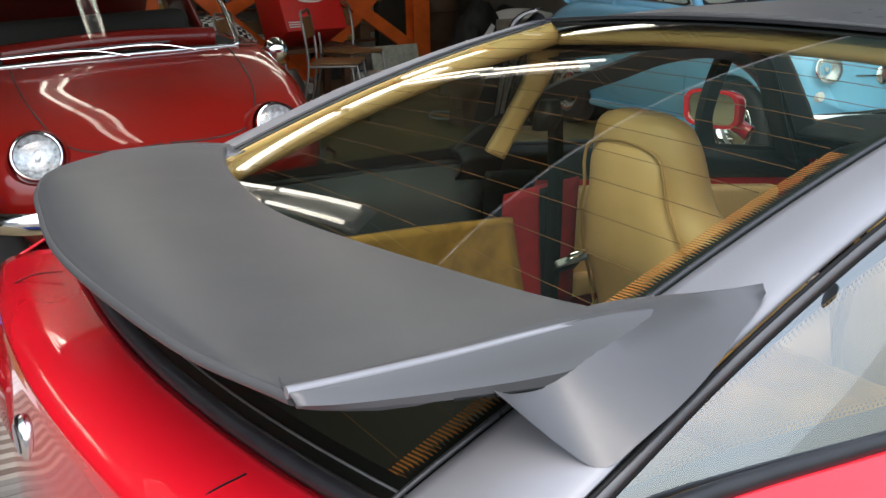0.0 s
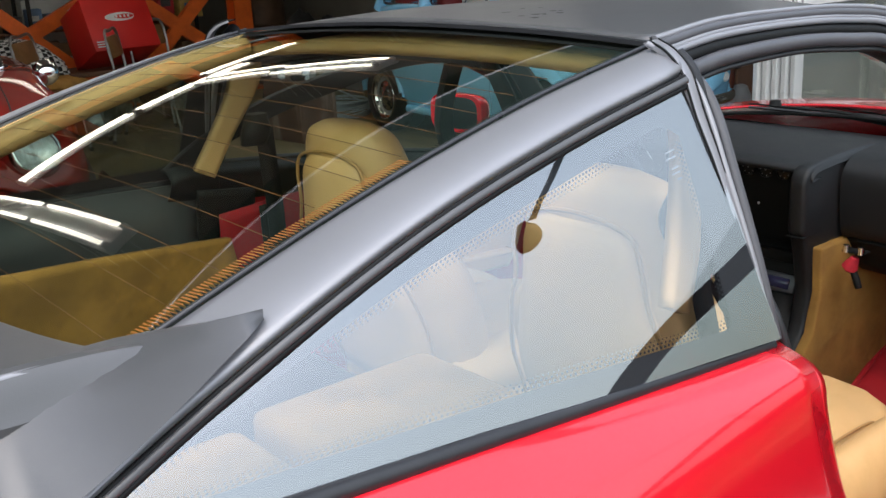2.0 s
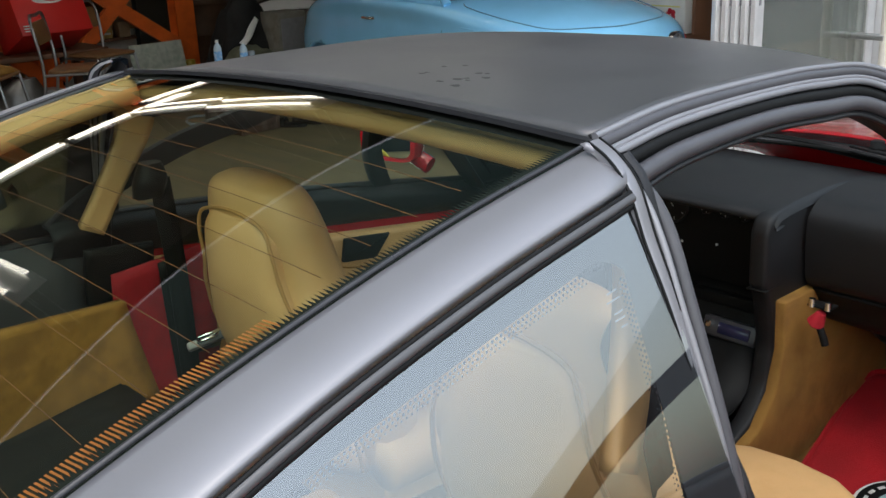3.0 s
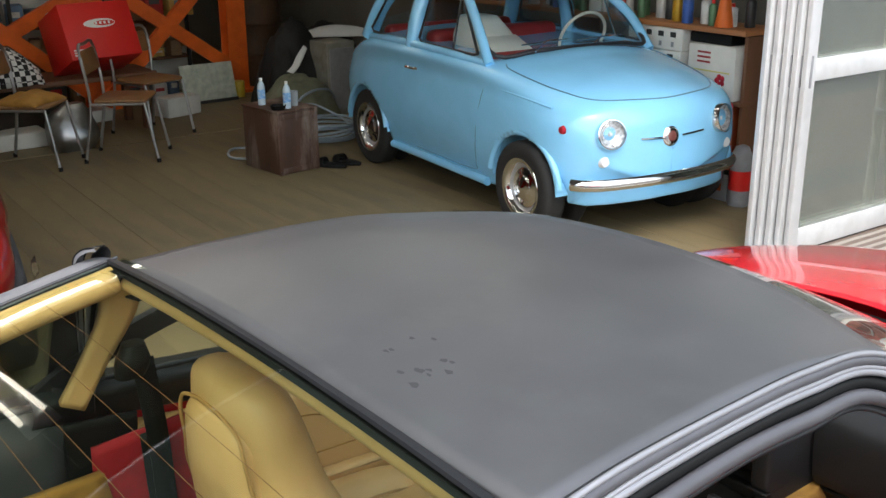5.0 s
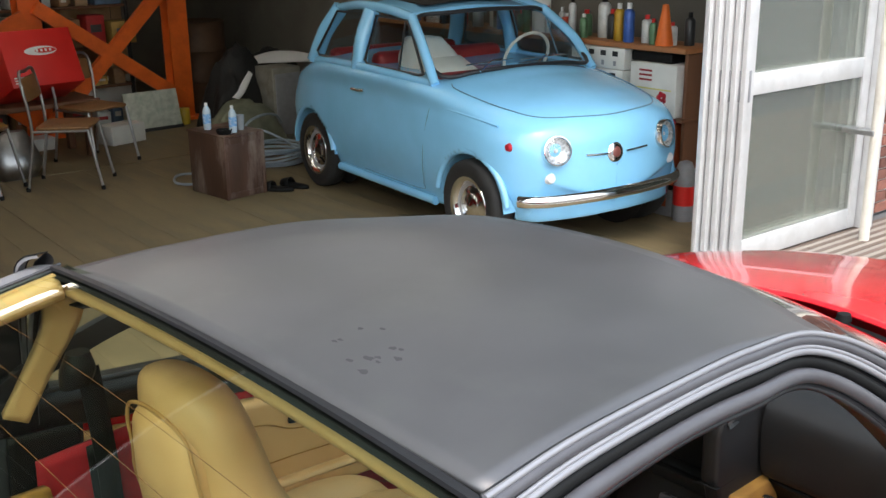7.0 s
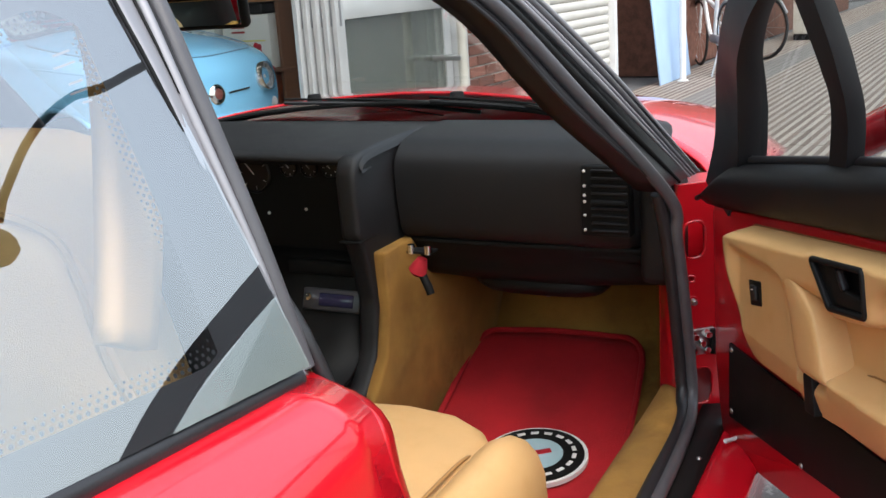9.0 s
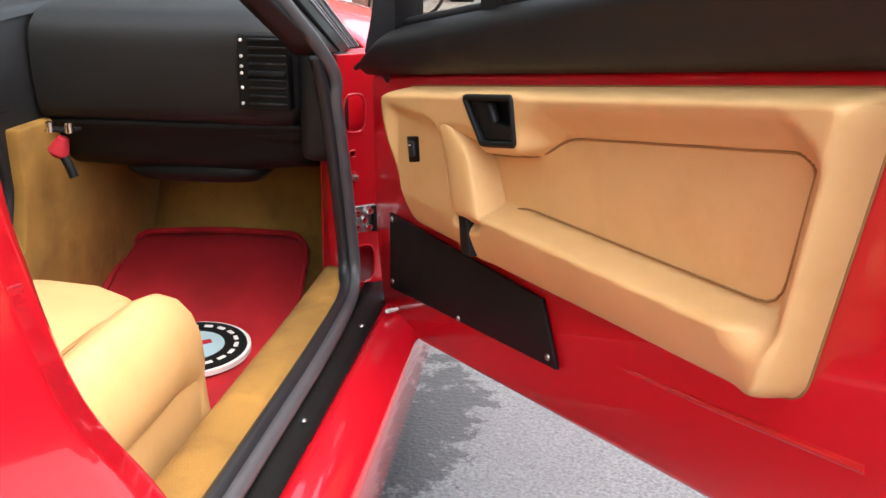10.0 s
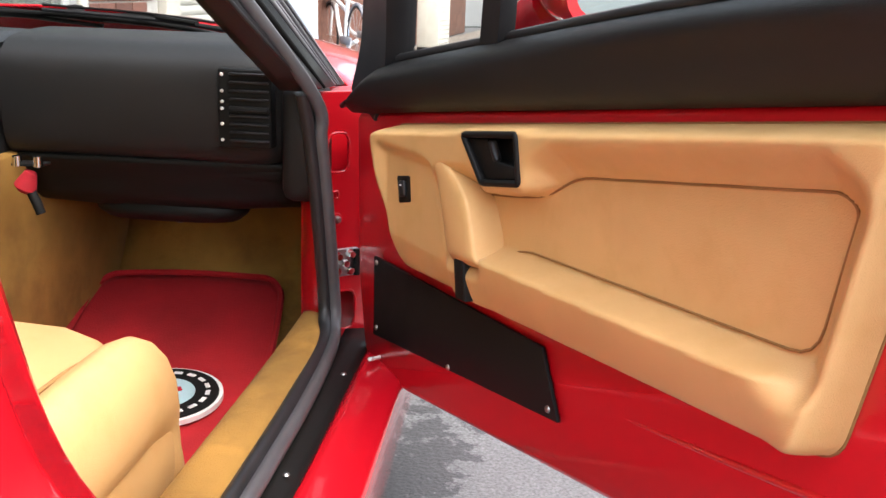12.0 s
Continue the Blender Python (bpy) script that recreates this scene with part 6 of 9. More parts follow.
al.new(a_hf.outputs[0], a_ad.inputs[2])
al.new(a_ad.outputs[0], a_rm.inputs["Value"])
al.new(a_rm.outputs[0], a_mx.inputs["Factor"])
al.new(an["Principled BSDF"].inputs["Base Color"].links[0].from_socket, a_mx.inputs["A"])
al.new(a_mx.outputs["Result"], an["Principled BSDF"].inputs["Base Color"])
gb = bmesh.new()
n_ = 14
gv = [[gb.verts.new((-220 + 440 * (i / n_), -220 + 440 * (j / n_), -0.012)) for j in range(n_ + 1)] for i in range(n_ + 1)]
for i in range(n_):
    for j in range(n_):
        gb.faces.new((gv[i][j], gv[i + 1][j], gv[i + 1][j + 1], gv[i][j + 1]))
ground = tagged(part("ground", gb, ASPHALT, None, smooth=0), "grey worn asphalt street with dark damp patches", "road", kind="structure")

# striped paving along the shop fronts
TILES = mat("striped_paving", (0.5, 0.5, 0.5), 0.7, 0.0, 0.0, 0.12, 12, 0.001, 200)
nt_ = TILES.node_tree
gi = nt_.nodes.new("ShaderNodeNewGeometry")
cr = nt_.nodes.new("ShaderNodeValToRGB")
cr.color_ramp.interpolation = "LINEAR"
cr.color_ramp.elements[0].color, cr.color_ramp.elements[1].color = (0.90, 0.88, 0.86, 1), (1.08, 1.06, 1.03, 1)
nt_.links.new(gi.outputs["Random Per Island"], cr.inputs[0])
at_ = nt_.nodes.new("ShaderNodeAttribute")
at_.attribute_name = "band"
mxx = nt_.nodes.new("ShaderNodeMix")
mxx.data_type, mxx.blend_type = "RGBA", "MULTIPLY"
mxx.inputs["Factor"].default_value = 1.0
nt_.links.new(at_.outputs["Color"], mxx.inputs["A"])
nt_.links.new(cr.outputs[0], mxx.inputs["B"])
nt_.links.new(mxx.outputs["Result"], nt_.nodes["Principled BSDF"].inputs["Base Color"])
rng = random.Random(4)
verts, faces, cols_ = [], [], []
for r in range(-84, 0):
    y = r * 0.031 - 0.06
    if -1.03 < y < -0.70:
        base = (0.15, 0.14, 0.13) if r % 2 else (0.19, 0.18, 0.17)
    elif r % 2 == 0:
        base = (0.30, 0.27, 0.235)
    else:
        base = (0.13, 0.095, 0.075) if (r // 2) % 3 else (0.15, 0.11, 0.09)
    x = -9.0
    while x < 24:
        w = 0.6
        k = len(verts)
        h = rng.uniform(-0.001, 0.001)
        verts += [(x, y, h), (x + w - 0.002, y, h), (x + w - 0.002, y + 0.0295, h), (x, y + 0.0295, h), (x, y, -0.011), (x + w - 0.002, y, -0.011), (x + w - 0.002, y + 0.0295, -0.011), (x, y + 0.0295, -0.011)]
        faces += [(k, k + 1, k + 2, k + 3), (k, k + 4, k + 5, k + 1), (k + 1, k + 5, k + 6, k + 2), (k + 2, k + 6, k + 7, k + 3), (k + 3, k + 7, k + 4, k)]
        cols_ += [base] * 5
        x += w
me = bpy.data.meshes.new("paving")
me.from_pydata(verts, [], faces)
ca = me.attributes.new("band", "FLOAT_COLOR", "FACE")
ca.data.foreach_set("color", [v for c in cols_ for v in (*c, 1.0)])
me.materials.append(TILES)
pav = new("paving", me)
pav.matrix_world = B
tagged(pav, "brown and cream striped tile paving with a dark band", "paving", kind="stuff")

# garage floor boards
floor = tagged(part("floor", box(-9.0, 0.95, 0.0, 9.0, -0.10, -0.020, 0), CONC, None, smooth=0), "worn brown-grey boarded garage floor", "floor", kind="structure")
floor.matrix_world = B
board = box(0, 0.1955, 0.02, 4.4, -0.02, 0.0, 0.0015, 1)
bme = bpy.data.meshes.new("floor_board")
board.to_mesh(bme)
board.free()
bme.materials.append(PLANK)
for i in range(50):
    for j in range(2):
        o = new("floor_board", bme)
        o.parent = floor
        o.location = (-8.9 + 0.196 * i, 0.10 + 4.405 * j, rng.uniform(-0.001, 0.0005))
track = tagged(part("door_track", joined(box(-9.0, 0.02, -0.10, 0.09, -0.03, -0.004, 0.002), *[box(-9.0, 0.02, -0.085 + 0.04 * k, -0.077 + 0.04 * k, -0.006, 0.008, 0.001, 1) for k in range(5)]), ALU, None), "aluminium sliding door track in the floor", "door track", kind="structure")
track.matrix_world = B

# shell: walls have thickness, the front is open
for name, dims, m_, lab in (("wall_back", (-9.0, 1.1, 9.0, 9.2, -0.1, 3.3), WALLD, "dingy plaster back wall"), ("wall_left", (-9.2, -9.0, -0.1, 9.2, -0.1, 3.3), WALLD, "dingy plaster side wall"), ("wall_right", (0.95, 1.10, 0.12, 9.0, -0.1, 3.3), WALLD, "dingy plaster wall behind the shelf"), ("wall_lintel", (-9.2, 1.2, -0.1, 0.1, 2.45, 6.5), GREENB, "dark green boarded front over the garage opening")):
    w = tagged(part(name, box(*dims, 0.005), m_, None, smooth=0), lab, "wall", kind="structure")
    w.matrix_world = B
edge_ = tagged(part("trim", box(-9.2, 1.2, -0.112, -0.101, 2.45, 2.464, 0.002), ALU, None), "thin metal edge under the green front", "trim", kind="structure")
edge_.matrix_world = B
ce = tagged(part("ceiling", box(-9.2, 1.1, 0.1, 9.2, 3.2, 3.35, 0), CEIL, None, smooth=0), "dark boarded garage ceiling", "ceiling", kind="structure")
ce.matrix_world = B


def strip_light(x, y, z, turn):
    t = thing("strip_light", "twin-tube fluorescent ceiling light", "ceiling light", Matrix.Translation((x, y, z)) @ Matrix.Rotation(radians(turn), 4, "Z"), group="garage ceiling lights")
    part("tray", prism([(-0.10, 0.10), (0.10, 0.10), (0.05, 0.03), (-0.05, 0.03)], 1.24, Matrix.Translation((-0.62, 0, 0)) @ Matrix(((0, 0, 1, 0), (1, 0, 0, 0), (0, 1, 0, 0), (0, 0, 0, 1))), 0.003), WHITE, t)
    for s in (-0.07, 0.07):
        part("tube", tube([(-0.59, s, 0.02), (0.59, s, 0.02)], 0.016, 8, 1), TUBE, t)
        for e in (-0.6, 0.6):
            part("hanger", tube([(e * 0.8, s * 0.5, 0.09), (e * 0.8, s * 0.5, 3.22 - z)], 0.004, 6, 1), STEEL, t)
            part("socket", box(e - 0.012, e + 0.012, s - 0.02, s + 0.02, 0.0, 0.06, 0.003), WHITE, t)
    return t


for x, y, z, a in ((-0.33, 3.45, 2.46, 90), (-0.33, 4.70, 2.46, 90), (1.80, 3.75, 2.60, 93), (1.80, 5.02, 2.60, 93), (3.40, 3.5, 2.60, 90), (3.40, 4.77, 2.60, 90), (0.65, 6.3, 2.80, 0), (1.92, 6.3, 2.80, 0), (-2.7, 3.75, 2.60, 90), (-2.7, 5.02, 2.60, 90), (3.2, 7.6, 3.0, 0)):
    strip_light(x, y, z, a)

# glazed sliding doors stacked at the end of the opening
# the panes' grey reflection is put in as a faint diffuse layer
PANE = glass("veiled_door_glass", (0.78, 0.80, 0.77), 1.5, veil=0.05)


def sliding_door(x, y, w):
    d = thing("sliding_door", "aluminium framed glass sliding door, pushed open", "sliding door", B @ Matrix.Translation((x, y, 0.008)), group="stacked garage doors")
    for a, b, nm in ((0, 0.075, "stile"), (w - 0.075, w, "stile")):
        part(nm, box(a, b, -0.014, 0.014, 0, 2.40, 0.003), ALU, d)
    for z0, z1 in ((0.0, 0.12), (0.89, 1.00), (2.32, 2.40)):
        part("rail", box(0.0755, w - 0.0755, -0.012, 0.012, z0, z1, 0.003), ALU, d)
    for z0, z1 in ((0.121, 0.889), (1.001, 2.319)):
        p = part("pane", box(0.0758, w - 0.0758, -0.002, 0.002, z0, z1, 0), PANE, d, smooth=0)
        p.visible_shadow = False
    part("latch", box(0.028, 0.044, -0.019, -0.0145, 0.86, 1.02, 0.002), GREYP, d)
    return d


for k in range(5):
    sliding_door(0.0 - 0.030 * k, -0.055 + 0.038 * k, 1.16)
jamb = tagged(part("door_jamb", joined(box(1.17, 1.22, -0.12, 0.20, 0, 2.45, 0.004), box(1.20, 1.245, -0.135, -0.105, 0, 2.45, 0.004)), ALU, None), "aluminium door jamb", "door frame", kind="structure")
jamb.matrix_world = B
pipe = thing("downpipe", "chipped cream painted downpipe by the garage door", "pipe", B @ Matrix.Translation((0.98, -0.24, 0)))
part("pipe", lathe([(0.028, 0.0), (0.028, 1.10), (0.031, 1.11), (0.031, 1.16), (0.028, 1.17), (0.028, 3.3)], None, 16), CREAM, pipe)
for z in (0.60, 1.7):
    part("bracket", box(-0.035, 0.035, -0.005, 0.25, z, z + 0.03, 0.003), STEEL, pipe)

# brick pier, post, shutter and the dark doorway beyond
pier = tagged(part("brick_pier", box(1.30, 2.45, 0.02, 0.6, 0.0, 3.4, 0.003), MORTAR, None, smooth=0), "dark red brick pier with pale joints", "brick wall", kind="structure")
pier.matrix_world = B
brick_b = box(0, 0.205, 0, 0.02, 0, 0.060, 0.004, 1)
brick_me = bpy.data.meshes.new("brick")
brick_b.to_mesh(brick_me)
brick_b.free()
brick_me.materials.append(BRICK)
for r in range(36):
    for c in range(8):
        x = 1.30 + 0.2155 * c - (0.105 if r % 2 else 0.0)
        if x < 1.29 or x + 0.205 > 2.46:
            continue
        o = new("brick", brick_me)
        o.parent = pier
        o.location = (x, 0.005 + rng.uniform(-0.002, 0.002), 0.01 + 0.0705 * r)
post = thing("shutter_post", "cream painted steel post beside the shutter", "post", B @ Matrix.Translation((2.60, 0.02, 0)))
part("post", box(-0.11, 0.11, -0.05, 0.10, 0, 3.2, 0.01), CREAM, post)
shut = thing("roller_shutter", "closed cream roller shutter with horizontal slats", "shutter", B @ Matrix.Translation((2.72, 0.05, 0)))
for k in range(34):
    part("slat", prism([(0, 0), (0.012, 0.008), (0.016, 0.035), (0.010, 0.062), (0, 0.070)], 1.36, Matrix.Translation((0, 0.016, 0.03 + 0.0715 * k)) @ Matrix(((0, 0, 1, 0), (-1, 0, 0, 0), (0, 1, 0, 0), (0, 0, 0, 1))), 0.0), SHUTTER, shut)
part("bottom_rail", box(0, 1.36, -0.012, 0.02, 0.0, 0.05, 0.004), ALU, shut)
part("guide", box(1.36, 1.43, -0.05, 0.05, 0.0, 2.6, 0.006), WHITE, shut)
nb = tagged(part("wall_neighbour", joined(box(1.2, 4.20, 0.06, 0.4, 2.45, 6.5, 0.01), box(4.16, 4.45, 0.7, 0.9, 0, 2.6, 0.01), box(4.20, 6.5, 0.06, 0.4, 2.3, 3.6, 0.01)), CONC, None), "grey rendered wall over the shops", "wall", kind="structure")
nb.matrix_world = B
rec = tagged(part("wall_recess", joined(box(4.45, 5.4, 0.72, 0.9, 0, 2.4, 0.005), box(5.4, 16.0, 0.02, 0.9, 0, 3.4, 0.005)), mat("brown_brick_far", (0.17, 0.075, 0.05), 0.85, 0, 0, 0.3, 14, 0.004, 40), None), "dark brown brick front further along the street", "wall", kind="structure")
rec.matrix_world = B
dd = thing("brown_door", "dark brown wooden door in the recess", "door", B @ Matrix.Translation((4.40, 0.55, 0)))
part("leaf", box(0, 0.85, -0.02, 0.02, 0.02, 2.0, 0.006), WOODD, dd)
for x0 in (0.10, 0.47):
    part("panel", box(x0, x0 + 0.28, -0.03, -0.02, 0.2, 0.9, 0.006), WOODD, dd)
    part("panel", box(x0, x0 + 0.28, -0.03, -0.02, 1.05, 1.85, 0.006), WOODD, dd)
sheet = thing("blue_board", "pale blue sheet of board leaning by the doorway", "board", B @ Matrix.Translation((5.0, -0.20, 0)) @ Matrix.Rotation(radians(-6), 4, "X"))
part("sheet", box(-0.35, 0.55, -0.008, 0.008, 0.0, 1.75, 0.003), BLUEB, sheet)
wp = thing("white_pole", "white steel pole at the kerb", "pole", B @ Matrix.Translation((5.0, -0.30, 0)))
part("pole", lathe([(0.05, 0.0), (0.05, 0.01), (0.030, 0.015), (0.030, 3.0)], None, 14), WHITE, wp)


def bicycle(m):
    b = thing("bicycle", "white city bicycle parked against the wall", "bicycle", m)
    for x in (-0.52, 0.52):
        wl = part("wheel", tube([(x + 0.32 * math.cos(a), 0, 0.335 + 0.32 * math.sin(a)) for a in (k * math.pi / 8 for k in range(16))], 0.014, 8, 3, up=(0, 1, 0), closed=True), TYRE, b)
        part("rim", tube([(x + 0.30 * math.cos(a), 0, 0.335 + 0.30 * math.sin(a)) for a in (k * math.pi / 8 for k in range(16))], 0.009, 6, 3, up=(0, 1, 0), closed=True), CHROME, wl)
        for k in range(12):
            a = k * math.pi / 6
            part("spoke", tube([(x, 0, 0.335), (x + 0.29 * math.cos(a), 0, 0.335 + 0.29 * math.sin(a))], 0.0015, 4, 1, up=(0, 1, 0)), STEEL, wl)
        part("mudguard", tube([(x + 0.345 * math.cos(a), 0, 0.335 + 0.345 * math.sin(a)) for a in (0.5, 1.0, 1.6, 2.2, 2.7)], 0.016, 6, 4, up=(0, 1, 0)), GREYP, b)
    for p in ([(-0.52, 0, 0.335), (-0.12, 0, 0.30), (-0.20, 0, 0.80)], [(-0.12, 0, 0.30), (0.10, 0, 0.36), (0.40, 0, 0.78)], [(-0.16, 0, 0.60), (0.38, 0, 0.72)]):
        part("frame_tube", tube(p, 0.022, 8, 3, up=(0, 1, 0)), WHITE, b)
    part("fork", tube([(0.52, 0, 0.335), (0.42, 0, 0.72), (0.38, 0, 0.98)], 0.014, 8, 4, up=(0, 1, 0)), WHITE, b)
    part("handlebar", tube([(0.22, -0.27, 0.98), (0.36, -0.2, 1.02), (0.38, 0, 1.0), (0.36, 0.2, 1.02), (0.22, 0.27, 0.98)], 0.012, 8, 5), CHROME, b)
    part("saddle", ring_rows([(-0.22, 0, 0.83, 0.10, 0.07, 0), (-0.21, 0, 0.87, 0.13, 0.09, 0), (-0.21, 0, 0.895, 0.10, 0.06, 0)], 12), BLACKP, b)
    part("basket", box(0.40, 0.68, -0.16, 0.16, 0.78, 1.0, 0.02), BLACKP, b)
    part("chain_guard", box(-0.45, -0.05, 0.02, 0.05, 0.28, 0.36, 0.02), GREYP, b)
    part("stand", tube([(-0.52, 0.05, 0.33), (-0.60, 0.16, 0.0)], 0.01, 6, 1), STEEL, b)
    return b


bicycle(B @ Matrix.Translation((5.90, -0.32, 0)) @ Matrix.Rotation(radians(30), 4, "Z"))
bicycle(B @ Matrix.Translation((7.1, -0.14, 0)) @ Matrix.Rotation(radians(60), 4, "Z"))
ac = thing("air_conditioner_unit", "cream outdoor air conditioner unit on the pavement", "air conditioner", B @ Matrix.Translation((9.6, -0.55, 0)))
part("case", box(-0.4, 0.4, -0.15, 0.15, 0.08, 0.70, 0.015), CREAM, ac)
for k in range(9):
    part("grille_bar", box(-0.36, 0.20, -0.165, -0.150, 0.14 + 0.058 * k, 0.155 + 0.058 * k, 0.002, 1), WHITE, ac)
for x in (-0.3, 0.3):
    part("foot", box(x - 0.04, x + 0.04, -0.15, 0.15, 0.0, 0.08, 0.005), BLACKP, ac)

# far houses close the street; a low wall stands opposite
HOUSE = mat("pale_house_render", (0.55, 0.53, 0.50), 0.85, 0, 0, 0.08, 1.2)
HOUSE2 = mat("grey_house_render", (0.36, 0.36, 0.37), 0.85, 0, 0, 0.08, 1.2)
ROOFT = mat("dark_roof_tiles", (0.06, 0.06, 0.065), 0.6, 0, 0, 0.2, 8)
WINB = mat("house_window_glass", (0.04, 0.05, 0.06), 0.08, 0, 0.0, 0.05, 3)


def house(x, y, turn, w, d, h, m_, lab):
    hs = thing("house", lab, "house", Matrix.Translation((x, y, 0)) @ Matrix.Rotation(radians(turn), 4, "Z"), group="houses along the street")
    part("wall", box(-w / 2, w / 2, 0, d, 0, h, 0.02), m_, hs)
    part("roof", prism([(-0.3, h), (d + 0.3, h), (d / 2, h + 0.25 * d)], w + 0.5, Matrix.Translation((-w / 2 - 0.25, 0, 0)) @ Matrix(((0, 0, 1, 0), (1, 0, 0, 0), (0, 1, 0, 0), (0, 0, 0, 1)))), ROOFT, hs, smooth=0)
    for i in range(int(w // 2)):
        for z in (0.9, 3.4):
            if z + 1.2 > h:
                continue
            wx = -w / 2 + 1.0 + 2.0 * i
            win_ = part("window", box(wx - 0.55, wx + 0.55, -0.03, 0.03, z, z + 1.15, 0.01), WHITE, hs)
            part("pane", box(wx - 0.48, wx - 0.02, -0.04, -0.028, z + 0.07, z + 1.08, 0.002, 1), WINB, win_)
            part("pane", box(wx + 0.02, wx + 0.48, -0.04, -0.028, z + 0.07, z + 1.08, 0.002, 1), WINB, win_)
    return hs


house(24, -3.0, -90, 9, 7, 5.2, HOUSE, "pale two-storey house at the end of the street")
house(21, 4.0, -60, 8, 6, 5.6, HOUSE2, "grey two-storey house at the street corner")
house(-22, -1, 90, 10, 7, 5.2, HOUSE2, "grey house down the street")

# a dark gooseneck lamp that stands in the yard and mirrors in the side window
gl = thing("gooseneck_lamp", "dark drop-shaped lamp on a thin curved pole in the yard", "lamp", Matrix.Translation((3.56, -3.6, 0.02)))
part("pole", tube([(0.0, 0.0, 0.0), (0.0, 0.02, 1.6), (-0.08, 0.25, 2.45), (-0.6, 0.95, 2.75), (-1.5, 1.50, 2.50), (-2.10, 1.60, 2.20), (-2.45, 1.60, 2.12), (-2.55, 1.57, 2.15), (-2.66, 1.51, 2.13), (-2.75, 1.42, 2.05), (-2.78, 1.37, 2.00)], 0.014, 10, 6), BLACKP, gl)
part("lamp_head", lathe([(0.0, 0.075), (0.012, 0.07), (0.020, 0.045), (0.034, 0.010), (0.040, -0.025), (0.034, -0.055), (0.018, -0.068), (0.0, -0.070)], Matrix.Translation((-2.795, 1.345, 1.955)), 18), BLACKP, gl)
part("foot_plate", lathe([(0.10, 0.0), (0.10, 0.012), (0.03, 0.02), (0.0, 0.02)], None, 18), BLACKP, gl)

# ---- small blue car in the garage ----


def arch_cut(bm, hubs, r, y_min):
    """Opens wheel arches: drops the faces round each hub."""
    dead = [f for f in bm.faces if any((f.calc_center_median().x - hx) ** 2 + (f.calc_center_median().z - hz) ** 2 < r * r and abs(f.calc_center_median().y) > y_min for hx, hz in hubs)]
    bmesh.ops.delete(bm, geom=dead, context="FACES")
    return bm


def body_rows(stations):
    rows_ = []
    for x, prof in stations:
        right = [(x + dx, -y, z) for dx, y, z in prof]
        left = [(x + dx, y, z) for dx, y, z in reversed(prof)][1:]
        rows_.append(right + left)
    return rows_


LAMPR = mat("fluted_lamp_reflector", (0.66, 0.665, 0.67), 0.3, 0.6, 0, 0.5, 60, 0.002, 90)


def headlamp(m, r, parent):
    h = part("headlamp", lathe([(r * 1.07, -0.05), (r * 1.08, 0.0), (r * 1.04, 0.014), (r * 0.97, 0.016)], m, 28, False), CHROME, parent, "round chrome-rimmed headlamp")
    part("reflector", lathe([(0.0, -0.030), (r * 0.5, -0.020), (r * 0.94, 0.008)], m, 24, False), LAMPR, h)
    part("bulb", lathe([(0, -0.005), (0.010, -0.008), (0.012, -0.03)], m, 10), WHITE, h)
    part("lens", lathe([(0.0, 0.030), (r * 0.4, 0.028), (r * 0.75, 0.020), (r * 0.96, 0.010)], m, 28, False), LENS, h).visible_shadow = False
    return h


